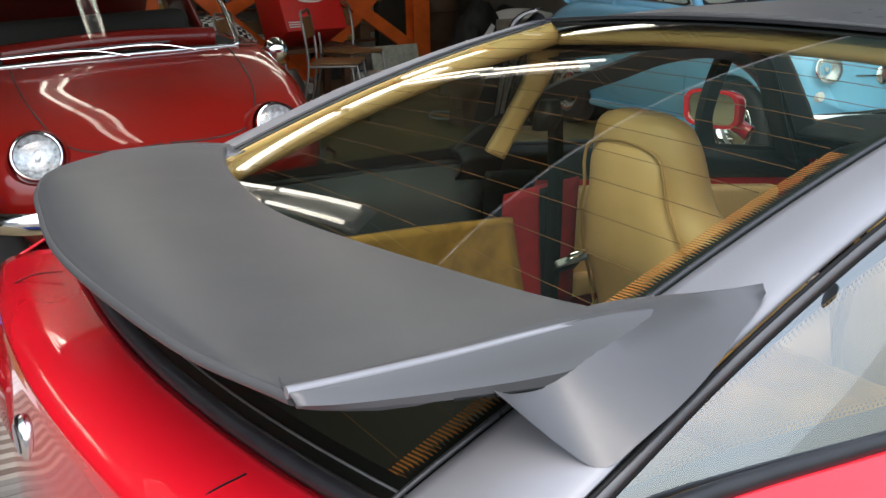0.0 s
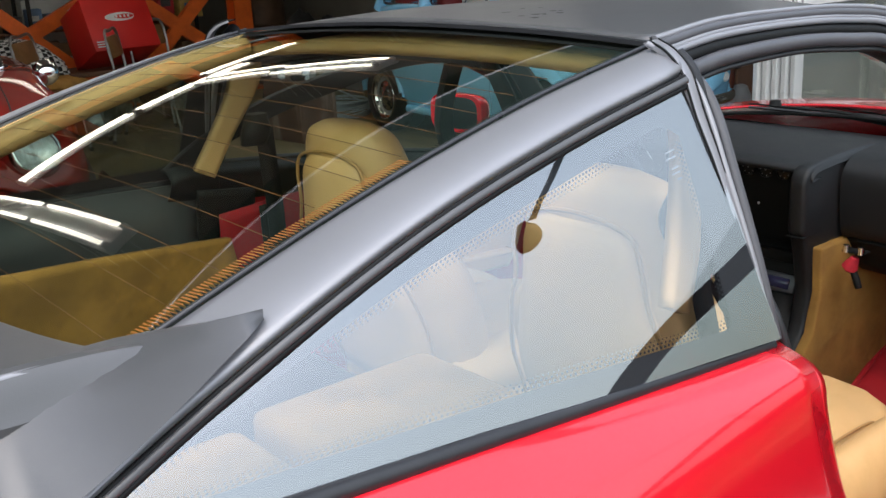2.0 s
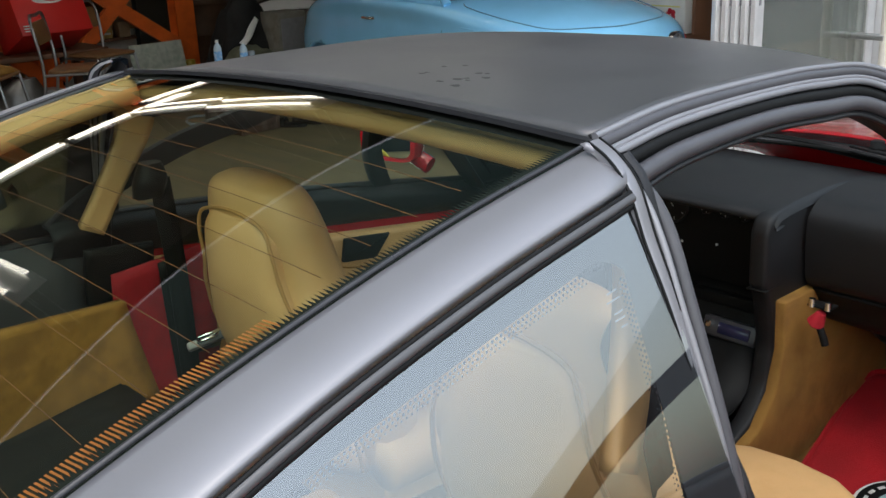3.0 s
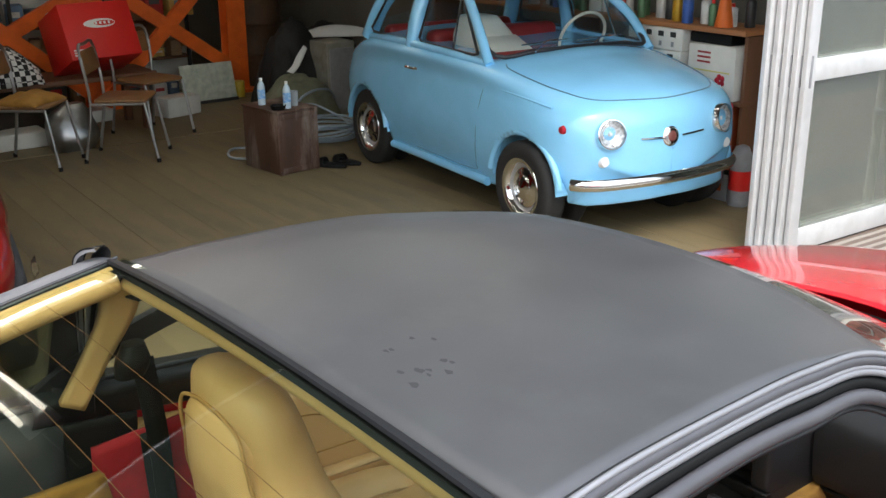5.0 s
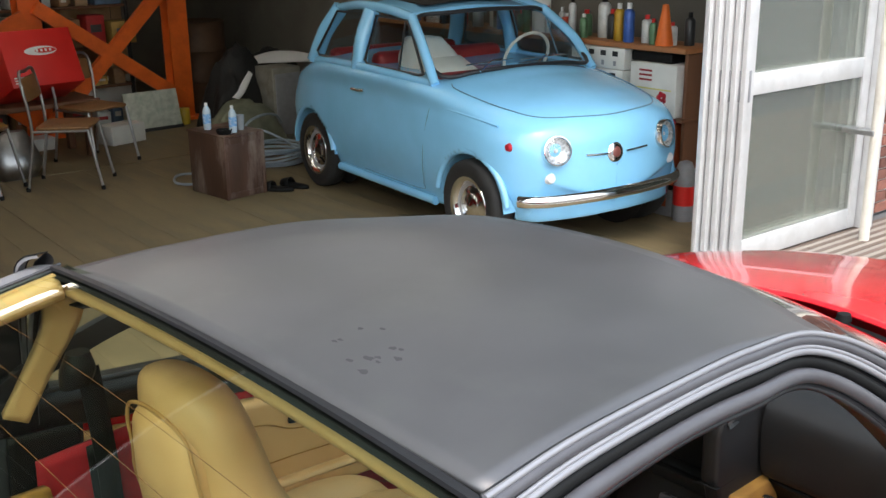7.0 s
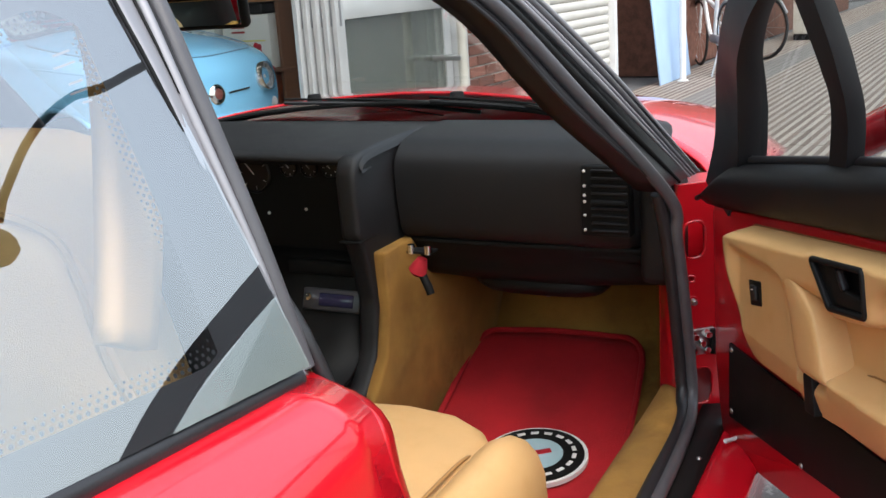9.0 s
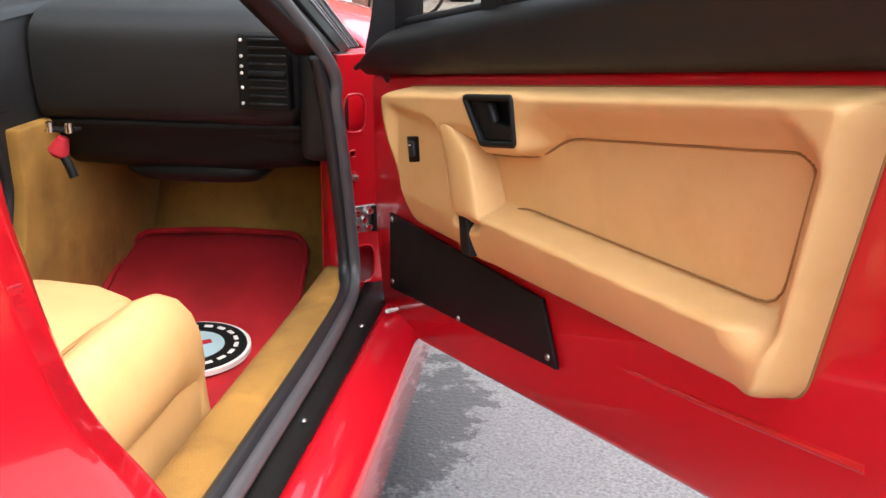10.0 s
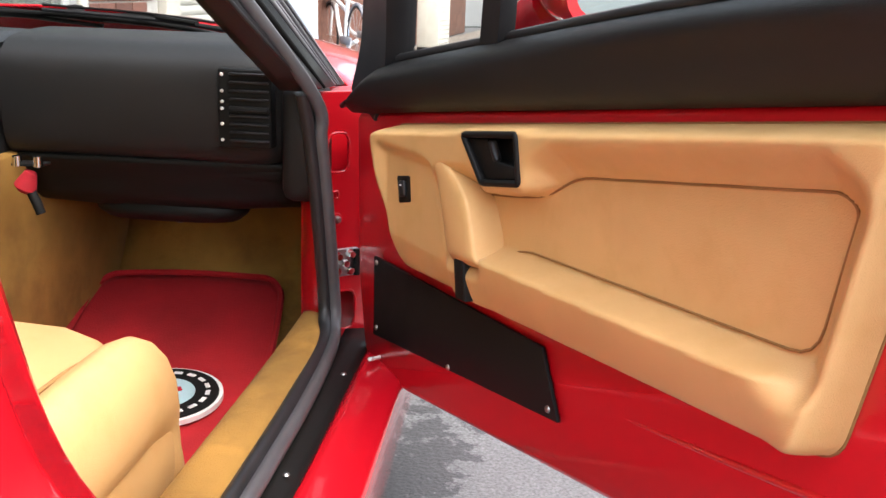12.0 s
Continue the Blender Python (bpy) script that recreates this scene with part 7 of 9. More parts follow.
SILVER = mat("silver_wheel_paint", (0.42, 0.42, 0.43), 0.35, 0.4, 0.3, 0.05, 10)
FM = Matrix.Translation((3.825, 3.675, -0.004)) @ Matrix.Rotation(radians(-97.6), 4, "Z")
micro = thing("small_car", "sky blue vintage two-door microcar parked in the garage", "car", FM)
st = [(1.456, ((0.0, 0.0, 0.498), (0.0, 0.003, 0.499), (0.0, 0.003, 0.501), (0.0, 0.002, 0.502), (0.0, 0.0, 0.503))),
      (1.452, ((0.0, 0.0, 0.36), (0.0, 0.14, 0.42), (0.0, 0.14, 0.57), (0.0, 0.10, 0.61), (0.0, 0.0, 0.62))),
      (1.442, ((0.0, 0.0, 0.30), (0.0, 0.30, 0.42), (0.0, 0.30, 0.60), (0.0, 0.22, 0.660), (0.0, 0.0, 0.680))),
      (1.412, ((0.0, 0.0, 0.26), (0.0, 0.43, 0.44), (0.0, 0.43, 0.63), (0.0, 0.31, 0.710), (0.0, 0.0, 0.735))),
      (1.355, ((0.0, 0.46, 0.27), (0.0, 0.53, 0.42), (0.0, 0.525, 0.65), (0.0, 0.39, 0.750), (0.0, 0.0, 0.782))),
      (1.25, ((0.0, 0.54, 0.23), (0.0, 0.600, 0.41), (0.0, 0.595, 0.67), (-0.01, 0.45, 0.785), (0.0, 0.0, 0.825))),
      (1.10, ((0.0, 0.57, 0.22), (0.0, 0.640, 0.42), (0.0, 0.630, 0.69), (0.0, 0.49, 0.815), (0.0, 0.0, 0.868))),
      (0.85, ((0.0, 0.58, 0.20), (0.0, 0.655, 0.44), (0.0, 0.648, 0.72), (0.0, 0.55, 0.850), (0.0, 0.0, 0.918))),
      (0.58, ((0.0, 0.58, 0.19), (0.0, 0.660, 0.45), (0.0, 0.655, 0.74), (0.0, 0.595, 0.880), (0.06, 0.0, 0.948))),
      (0.20, ((0.0, 0.58, 0.19), (0.0, 0.660, 0.45), (0.0, 0.657, 0.75), (0.0, 0.622, 0.895), (0.0, 0.0, 0.90))),
      (-0.50, ((0.0, 0.58, 0.19), (0.0, 0.660, 0.45), (0.0, 0.657, 0.75), (0.0, 0.622, 0.900), (0.0, 0.0, 0.91))),
      (-0.95, ((0.0, 0.56, 0.24), (0.0, 0.650, 0.45), (0.0, 0.640, 0.71), (0.0, 0.575, 0.87), (0.0, 0.0, 0.95))),
      (-1.30, ((0.0, 0.48, 0.32), (0.0, 0.57, 0.45), (0.0, 0.56, 0.64), (0.0, 0.46, 0.76), (0.0, 0.0, 0.82))),
      (-1.50, ((0.0, 0.30, 0.40), (0.0, 0.38, 0.46), (0.0, 0.38, 0.56), (0.0, 0.28, 0.64), (0.0, 0.0, 0.68)))]
body_bm = loft(body_rows(st), 16, 18)
HUBS = ((0.975, 0.26), (-0.91, 0.26))
bm = arch_cut(body_bm, HUBS, 0.305, 0.48)
part("body", bm, BLUE, micro, "sky blue rounded body", smooth=180, thick=0.010)
for hx, hz in HUBS:
    for side in (-1, 1):
        arch = [(hx + 0.312 * math.cos(a), side * (0.642 - 0.03 * max(0, math.cos(a) if hx > 0 else -math.cos(a))), hz + 0.312 * math.sin(a)) for a in (math.radians(10 + 10 * k) for k in range(17))]
        part("arch_lip", tube(arch, 0.019, 10, 3, up=(0, 1, 0)), BLUE, micro, "rolled wheel arch edge")
        part("arch_liner", sweep([(hx + 0.300 * math.cos(a), side * 0.52, hz + 0.300 * math.sin(a)) for a in (math.radians(4 + 11.5 * k) for k in range(16))], [(-0.004, -0.11), (0.004, -0.11), (0.004, 0.11), (-0.004, 0.11)], (0, 1, 0)), BLUE, micro)
        part("arch_back", lathe([(0.0, 0.0), (0.31, 0.0), (0.31, 0.006), (0.0, 0.006)], Matrix.Translation((hx, side * 0.41, hz + 0.05)) @ Matrix.Rotation(radians(90), 4, "X"), 32), DARKIN, micro)
        wheel(hx, side * (0.585 if hx > 0 else 0.560), 0.262, 0.135, -side, TYRE, SILVER, CHROME, micro, "narrow black tyre with a chrome hub cap")
part("floor_pan", box(-1.3, 1.3, -0.46, 0.46, 0.20, 0.26, 0.02), DARKIN, micro)
for side in (-1, 1):
    part("sill", tube([(0.58, side * 0.60, 0.205), (-0.58, side * 0.60, 0.205)], 0.028, 8, 2), BLUE, micro)
    headlamp(Matrix.Translation((1.440, -0.02 + side * 0.392, 0.622)) @ Matrix.Rotation(radians(80), 4, "Y") @ Matrix.Rotation(radians(side * -16), 4, "X"), 0.075, micro)
    part("indicator", lathe([(0, 0.022), (0.018, 0.018), (0.024, 0.0)], Matrix.Translation((1.27, side * 0.590, 0.635)) @ Matrix.Rotation(radians(-90 * side), 4, "X"), 14), REDBELT, micro, "small red-orange indicator")
    part("side_lamp", lathe([(0, 0.028), (0.026, 0.022), (0.036, 0.0)], Matrix.Translation((1.405, side * 0.43, 0.475)) @ Matrix.Rotation(radians(88), 4, "Y"), 16), WHITE, micro, "white parking lamp")
    seam = [(0.62, 0.612, 0.86), (0.60, 0.655, 0.74), (0.555, 0.664, 0.58), (0.535, 0.662, 0.42), (0.52, 0.645, 0.31), (0.45, 0.632, 0.262), (-0.20, 0.632, 0.262)]
    part("door_seam", tube([(x, side * (y - 0.001), z) for x, y, z in seam], 0.0035, 6), mat("blue_shadow_seam", (0.10, 0.26, 0.40), 0.6), micro)
    hd = part("door_handle", tube([(-0.12, side * 0.668, 0.775), (-0.16, side * 0.690, 0.775), (-0.23, side * 0.690, 0.775), (-0.25, side * 0.672, 0.775)], 0.010, 8), CHROME, micro, "chrome door handle")
    part("side_crease", tube([(1.18, side * 0.600, 0.735), (0.8, side * 0.640, 0.772), (0.3, side * 0.650, 0.795), (-0.5, side * 0.650, 0.800), (-0.95, side * 0.625, 0.78)], 0.006, 6), BLUE, micro)
    # pillars and side glass
    A0, A1 = (0.575, side * 0.592, 0.880), (0.20, side * 0.500, 1.225)
    C0, C1 = (-0.95, side * 0.575, 0.880), (-0.74, side * 0.470, 1.235)
    for nm, a, c, r in (("front_pillar", A0, A1, 0.030), ("centre_pillar", (-0.27, side * 0.612, 0.88), (-0.26, side * 0.510, 1.24), 0.052), ("rear_pillar", C0, C1, 0.055)):
        mid = (Vector(a) + Vector(c)) / 2 + Vector((0.03 if nm == "front_pillar" else 0.0, side * 0.018, 0.012))
        part(nm, tube([a, mid, c], r, 10, 5), BLUE, micro)
    part("roof_rail", tube([A1, (-0.05, side * 0.515, 1.262), (-0.40, side * 0.515, 1.270), C1], 0.030, 10, 6), BLUE, micro)
    part("waist_rail", tube([A0, (0.20, side * 0.622, 0.900), (-0.50, side * 0.622, 0.908), C0], 0.026, 10, 6), BLUE, micro)
    part("quarter_divider", tube([(0.22, side * 0.614, 0.915), (0.17, side * 0.530, 1.20)], 0.007, 6, 1), CHROME, micro)
    for xs, name in (((0.50, -0.215, 0.19, -0.21), "door_window"), ((-0.325, -0.86, -0.31, -0.72), "rear_side_window")):
        g = part(name, grid_bm([[(xs[0], side * 0.604, 0.915), (xs[1], side * 0.608, 0.922)], [(xs[2], side * 0.510, 1.235), (xs[3], side * 0.505, 1.240)]]), GLASS_WS, micro, smooth=0)
        g.visible_shadow = False
        part("window_gasket", tube([(a_, side * y_, z_) for a_, y_, z_ in ((xs[0] - 0.02, 0.610, 0.932), (xs[0] - 0.06, 0.612, 0.922), (xs[1] + 0.06, 0.614, 0.928), (xs[1] + 0.02, 0.608, 0.95), (xs[3] + 0.02, 0.518, 1.216), (xs[2], 0.522, 1.212))], 0.009, 6, 1, closed=True), RUBBER, micro)
part("roof", loft([[(0.15, -0.49, 1.235), (0.17, 0, 1.268), (0.15, 0.49, 1.235)], [(-0.15, -0.51, 1.275), (-0.15, 0, 1.320), (-0.15, 0.51, 1.275)], [(-0.50, -0.505, 1.272), (-0.50, 0, 1.322), (-0.50, 0.505, 1.272)], [(-0.78, -0.47, 1.225), (-0.80, 0, 1.265), (-0.78, 0.47, 1.225)]], 6, 6), BLUE, micro, thick=0.012)
part("sunroof", loft([[(0.08, -0.33, 1.292), (0.08, 0, 1.310), (0.08, 0.33, 1.292)], [(-0.35, -0.34, 1.315), (-0.35, 0, 1.338), (-0.35, 0.34, 1.315)]], 5, 4), DARKIN, micro, "black folding roof", thick=0.012)
rg = part("rear_window", grid_bm([[(-0.98, -0.50, 0.90), (-1.02, 0, 0.92), (-0.98, 0.50, 0.90)], [(-0.78, -0.43, 1.215), (-0.80, 0, 1.25), (-0.78, 0.43, 1.215)]]), GLASS_WS, micro, smooth=0)
rg.visible_shadow = False
wsg = [[(0.575, -0.545, 0.925), (0.635, -0.30, 0.944), (0.655, 0, 0.950), (0.635, 0.30, 0.944), (0.575, 0.545, 0.925)], [(0.385, -0.545, 1.07), (0.43, -0.28, 1.085), (0.445, 0, 1.09), (0.43, 0.28, 1.085), (0.385, 0.545, 1.07)], [(0.205, -0.480, 1.222), (0.235, -0.25, 1.245), (0.245, 0, 1.252), (0.235, 0.25, 1.245), (0.205, 0.480, 1.222)]]
g = part("windscreen", loft(wsg, 5, 5), GLASS_WS, micro, smooth=180)
g.visible_shadow = False
part("windscreen_gasket", tube(wsg[0] + [wsg[1][4]] + list(reversed(wsg[2])) + [wsg[1][0]], 0.013, 8, 4, closed=True), RUBBER, micro)
micro_tree = BVHTree.FromBMesh(loft(body_rows(st), 16, 18))
lid = []
for q in spline([(0.66, -0.535, 0), (0.72, -0.555, 0), (0.90, -0.545, 0), (1.10, -0.510, 0), (1.26, -0.440, 0), (1.345, -0.30, 0), (1.385, 0, 0), (1.345, 0.30, 0), (1.26, 0.440, 0), (1.10, 0.510, 0), (0.90, 0.545, 0), (0.72, 0.555, 0), (0.66, 0.535, 0)], 6):
    lx, ly = q.x, q.y
    q = micro_tree.ray_cast(Vector((lx, ly, 2.0)), Vector((0, 0, -1)))[0]
    lid.append(q + Vector((0, 0, 0.0008)))
part("bonnet_seam", tube(lid, 0.0038, 6, 0), mat("blue_deep_seam", (0.07, 0.17, 0.27), 0.6), micro)
part("bumper", sweep(spline([(1.33, -0.580, 0.352), (1.385, -0.54, 0.352), (1.442, -0.43, 0.352), (1.482, -0.20, 0.352), (1.490, 0, 0.352), (1.482, 0.20, 0.352), (1.442, 0.43, 0.352), (1.385, 0.54, 0.352), (1.33, 0.580, 0.352)], 6), [(-0.006, -0.032), (0.010, -0.022), (0.017, 0.0), (0.010, 0.022), (-0.006, 0.032)]), CHROME, micro, "slim chrome front bumper")
part("apron", sweep(spline([(1.25, -0.52, 0.285), (1.35, -0.45, 0.285), (1.405, -0.20, 0.285), (1.41, 0, 0.285), (1.405, 0.20, 0.285), (1.35, 0.45, 0.285), (1.25, 0.52, 0.285)], 5), [(-0.03, -0.05), (0.012, -0.055), (0.03, -0.035), (0.022, 0.02), (-0.01, 0.12), (-0.04, 0.12)]), BLUE, micro)
em = Matrix.Translation((1.452, -0.015, 0.570)) @ Matrix.Rotation(radians(84), 4, "Y")
emb = part("badge", lathe([(0.0, 0.016), (0.040, 0.014), (0.050, 0.010), (0.056, 0.0)], em, 24), CHROME, micro, "round chrome and red badge")
part("badge_centre", lathe([(0.0, 0.019), (0.024, 0.018), (0.030, 0.014)], em, 20), mat("dull_red_enamel", (0.20, 0.07, 0.06), 0.35, 0.3), emb)
for side in (-1, 1):
    part("trim_bar", tube([(1.458, side * 0.06, 0.568), (1.455, side * 0.15, 0.572), (1.450, side * 0.22, 0.576)], 0.006, 8, 4), CHROME, micro)
for y in (-0.34, 0.06):
    w = part("wiper", tube([(0.665, y, 0.945), (0.60, y + 0.12, 0.985), (0.575, y + 0.22, 0.992)], 0.005, 6), CHROME, micro)
    part("blade", tube([(0.60, y - 0.05, 0.978), (0.575, y + 0.30, 0.985)], 0.0045, 6, 2), CHROME, w)
part("steering_wheel", tube([(0.30 + 0.06 * math.sin(a), 0.28 + 0.17 * math.cos(a), 0.95 + 0.15 * math.sin(a)) for a in (k * math.pi / 6 for k in range(12))], 0.010, 8, 3, closed=True), CREAM, micro)
part("dashboard", box(0.42, 0.55, -0.53, 0.53, 0.84, 0.925, 0.03), REDSEAT, micro)
for y in (-0.27, 0.27):
    part("front_seat", box(-0.35, -0.22, y - 0.22, y + 0.22, 0.45, 0.98, 0.05, 3), REDSEAT, micro)
part("rear_seat", box(-0.90, -0.78, -0.5, 0.5, 0.45, 0.96, 0.04, 3), REDSEAT, micro)
part("papers", box(-0.15, 0.15, -0.45, -0.15, 0.84, 1.0, 0.02, 1, Matrix.Rotation(radians(20), 4, "Y")), BOXW, micro)
part("white_bag", ring_rows([(0.02, -0.25, 0.80, 0.18, 0.16, 0), (0.0, -0.26, 0.95, 0.20, 0.17, 0), (-0.04, -0.27, 1.08, 0.12, 0.10, 0)], 12), BOXW, micro, "crumpled white bag on the seat")

# ---- old red car at the other side of the garage ----
RM = Matrix.Translation((-0.170, 3.865, -0.004)) @ Matrix.Rotation(radians(-96.2), 4, "Z") @ Matrix.Rotation(radians(2.0), 4, "X")
old = thing("vintage_car", "deep red vintage saloon with a chrome windscreen frame", "car", RM)
st = [(1.50, ((0.0, 0.24, 0.40), (0.0, 0.34, 0.45), (0.0, 0.36, 0.50), (-0.01, 0.26, 0.545), (0.0, 0.0, 0.56))),
      (1.45, ((0.0, 0.46, 0.33), (0.0, 0.56, 0.43), (0.0, 0.55, 0.54), (-0.02, 0.40, 0.600), (0.0, 0.0, 0.62))),
      (1.34, ((0.0, 0.55, 0.28), (0.0, 0.66, 0.44), (0.0, 0.64, 0.62), (-0.02, 0.46, 0.675), (0.0, 0.0, 0.685))),
      (1.20, ((0.0, 0.60, 0.26), (0.0, 0.70, 0.46), (0.0, 0.66, 0.69), (-0.02, 0.46, 0.742), (0.0, 0.0, 0.752))),
      (1.00, ((0.0, 0.64, 0.24), (0.0, 0.74, 0.46), (0.0, 0.70, 0.740), (-0.02, 0.50, 0.800), (0.0, 0.0, 0.812))),
      (0.66, ((0.0, 0.66, 0.22), (0.0, 0.752, 0.48), (0.0, 0.717, 0.778), (0.0, 0.59, 0.862), (0.06, 0.0, 0.878))),
      (0.34, ((0.0, 0.66, 0.22), (0.0, 0.755, 0.48), (0.0, 0.72, 0.78), (0.0, 0.64, 0.860), (0.06, 0.0, 0.80))),
      (-0.20, ((0.0, 0.66, 0.22), (0.0, 0.76, 0.48), (0.0, 0.725, 0.78), (0.0, 0.66, 0.86), (0.0, 0.0, 0.80))),
      (-0.90, ((0.0, 0.66, 0.22), (0.0, 0.76, 0.48), (0.0, 0.725, 0.76), (0.0, 0.60, 0.84), (0.0, 0.0, 0.88))),
      (-1.60, ((0.0, 0.54, 0.30), (0.0, 0.62, 0.46), (0.0, 0.60, 0.62), (0.0, 0.45, 0.70), (0.0, 0.0, 0.74)))]
st = [(x, tuple((dx, y * (0.935 if x > 0.5 else 0.95), z) for dx, y, z in prof)) for x, prof in st]
old_tree = BVHTree.FromBMesh(loft(body_rows(st), 10, 10))
bm = arch_cut(loft(body_rows(st), 10, 10), ((1.02, 0.30), (-1.10, 0.30)), 0.34, 0.52)
part("body", bm, DKRED, old, "deep red rounded body", smooth=180, thick=0.012)
nb_ = bmesh.new()
nb_.faces.new([nb_.verts.new(q) for q in body_rows(st[:1])[0]])
part("nose_panel", nb_, DKRED, old, smooth=0)
for side in (-1, 1):
    for hx in (1.02, -1.10):
        wheel(hx, side * 0.60, 0.30, 0.15, -side, TYRE, STEEL, CHROME, old, "black tyre with a steel rim")
    hm = Matrix.Translation((1.445, -0.012 + side * 0.442, 0.640)) @ Matrix.Rotation(radians(66), 4, "Y") @ Matrix.Rotation(radians(side * -6), 4, "X")
    part("headlamp_pod", lathe([(0.098, -0.012), (0.112, -0.05), (0.12, -0.14), (0.11, -0.30)], hm, 28, False), DKRED, old)
    headlamp(hm, 0.084, old)
    part("bumper_corner", sweep(spline([(1.10, side * 0.735, 0.42), (1.35, side * 0.69, 0.42), (1.53, side * 0.52, 0.42), (1.60, side * 0.20, 0.42), (1.605, 0.0, 0.42)], 6), [(-0.006, -0.04), (0.012, -0.02), (0.016, 0.0), (0.012, 0.02), (-0.006, 0.04)]), CHROME, old)
    lay = []
    for q in spline([(0.70, side * 0.455, 0), (0.90, side * 0.450, 0), (1.12, side * 0.430, 0), (1.30, side * 0.385, 0), (1.40, side * 0.31, 0), (1.44, side * 0.16, 0), (1.445, side * 0.01, 0)], 8):
        hit_ = old_tree.ray_cast(Vector((q.x, q.y, 2.0)), Vector((0, 0, -1)))[0]
        if hit_:
            lay.append(hit_ + Vector((0, 0, 0.001)))
    part("bonnet_seam", tube(lay, 0.0036, 6, 0), DARKIN, old)
    part("frame_side", tube([(0.615, side * 0.500, 0.872), (0.600, side * 0.520, 0.90), (0.42, side * 0.485, 1.13), (0.36, side * 0.445, 1.20)], 0.011, 8), CHROME, old)
    wpr = part("wiper", tube([(0.755, side * 0.14 + 0.16, 0.884), (0.715, side * 0.14 - 0.02, 0.918), (0.675, side * 0.14 - 0.34, 0.912)], 0.0038, 6), CHROME, old)
    part("blade", tube([(0.72, side * 0.14 + 0.06, 0.925), (0.70, side * 0.14 - 0.14, 0.926), (0.66, side * 0.14 - 0.40, 0.914)], 0.0045, 6), RUBBER, wpr)
    part("hinge", lathe([(0, 0.016), (0.010, 0.012), (0.012, 0)], Matrix.Translation((0.70, side * 0.40, 0.862)), 10), CHROME, old)
part("frame_base", tube([(0.625, -0.505, 0.872), (0.70, -0.28, 0.882), (0.72, 0, 0.886), (0.70, 0.28, 0.882), (0.625, 0.505, 0.872)], 0.010, 8), CHROME, old)
g = part("windscreen_pane", loft([[(0.625, -0.505, 0.878), (0.695, -0.28, 0.888), (0.715, 0, 0.892), (0.695, 0.28, 0.888), (0.625, 0.505, 0.878)], [(0.37, -0.455, 1.19), (0.43, -0.25, 1.205), (0.44, 0, 1.21), (0.43, 0.25, 1.205), (0.37, 0.455, 1.19)]], 6, 6), GLASS_WS, old, smooth=180)
g.visible_shadow = False
# unseen roof and rear quarters, added to keep the cabin behind the windscreen dark
part("roof", loft([[(0.36, y * 0.46, 1.205 + 0.015 * (1 - y * y)), (-0.05, y * 0.50, 1.255 + 0.025 * (1 - y * y)), (-0.60, y * 0.50, 1.25 + 0.025 * (1 - y * y)), (-1.00, y * 0.47, 1.12 + 0.02 * (1 - y * y)), (-1.30, y * 0.45, 0.86)] for y in (-1, -0.5, 0, 0.5, 1)], 5, 5), DKRED, old, "deep red roof, unseen, added to darken the cabin", smooth=180, thick=0.014)
for side in (-1, 1):
    part("rear_quarter", loft([[(-0.52, side * 0.505, 1.25), (-0.52, side * 0.56, 1.05), (-0.50, side * 0.625, 0.85)], [(-0.95, side * 0.475, 1.14), (-0.98, side * 0.52, 1.0), (-1.02, side * 0.58, 0.82)]], 5, 4), DKRED, old, thick=0.02, offset=0)
part("frame_top", tube([(0.36, -0.445, 1.20), (0.43, -0.25, 1.213), (0.44, 0, 1.217), (0.43, 0.25, 1.213), (0.36, 0.445, 1.20)], 0.012, 8), CHROME, old)
part("dashboard", tube([(0.40, -0.46, 0.90), (0.47, 0, 0.925), (0.40, 0.46, 0.90)], 0.045, 10, 5), DKRED, old)
part("tub", box(-0.75, 0.40, -0.60, 0.60, 0.30, 0.872, 0.03), DARKIN, old)
part("seat_back", box(-0.62, -0.48, -0.56, 0.56, 0.45, 0.98, 0.06, 3), DARKIN, old)
mm = part("wing_mirror", lathe([(0.0, -0.05), (0.035, -0.04), (0.055, -0.01), (0.058, 0.004), (0.0, 0.006)], Matrix.Translation((0.60, 0.70, 0.83)) @ Matrix.Rotation(radians(-90), 4, "Y"), 20), CHROME, old, "round chrome wing mirror")
part("mirror_stalk", tube([(0.61, 0.655, 0.775), (0.605, 0.68, 0.795), (0.60, 0.70, 0.82)], 0.008, 6), CHROME, mm)

# ---- orange steel frame ----


def girder(a, b, w, d, label=""):
    a, b = Vector(a), Vector(b)
    return sweep([a, b], [(-w / 2, -d / 2), (w / 2, -d / 2), (w / 2, -d / 2 + 0.012), (0.012, -d / 2 + 0.012), (0.012, d / 2 - 0.012), (w / 2, d / 2 - 0.012), (w / 2, d / 2), (-w / 2, d / 2)], (0, 1, 0.02))


rack = thing("steel_frame", "orange painted steel frame with crossed braces", "steel frame", Matrix.Translation((0, 7.835, 0)))
for x in (3.955, 2.59, 1.20):
    part("column", girder((x, 0, 0.03), (x, 0, 3.2), 0.19, 0.16), ORANGE, rack)
    part("base_plate", box(x - 0.16, x + 0.16, -0.15, 0.15, 0, 0.03, 0.004), ORANGE, rack)
for a, b in (((2.62, 0, 1.13), (3.90, 0, 0.22)), ((3.88, 0, 1.30), (2.66, 0, 0.12)), ((2.52, 0, 1.05), (1.25, 0, 0.42)), ((1.28, 0, 1.2), (2.5, 0, 0.15))):
    part("brace", girder((a[0], -0.12, a[2]), (b[0], -0.12, b[2]), 0.12, 0.06), ORANGE, rack)
for z in (1.45, 2.6):
    part("beam", girder((1.2, 0, z), (3.95, 0, z), 0.15, 0.12), ORANGE, rack)

# ---- chairs ----


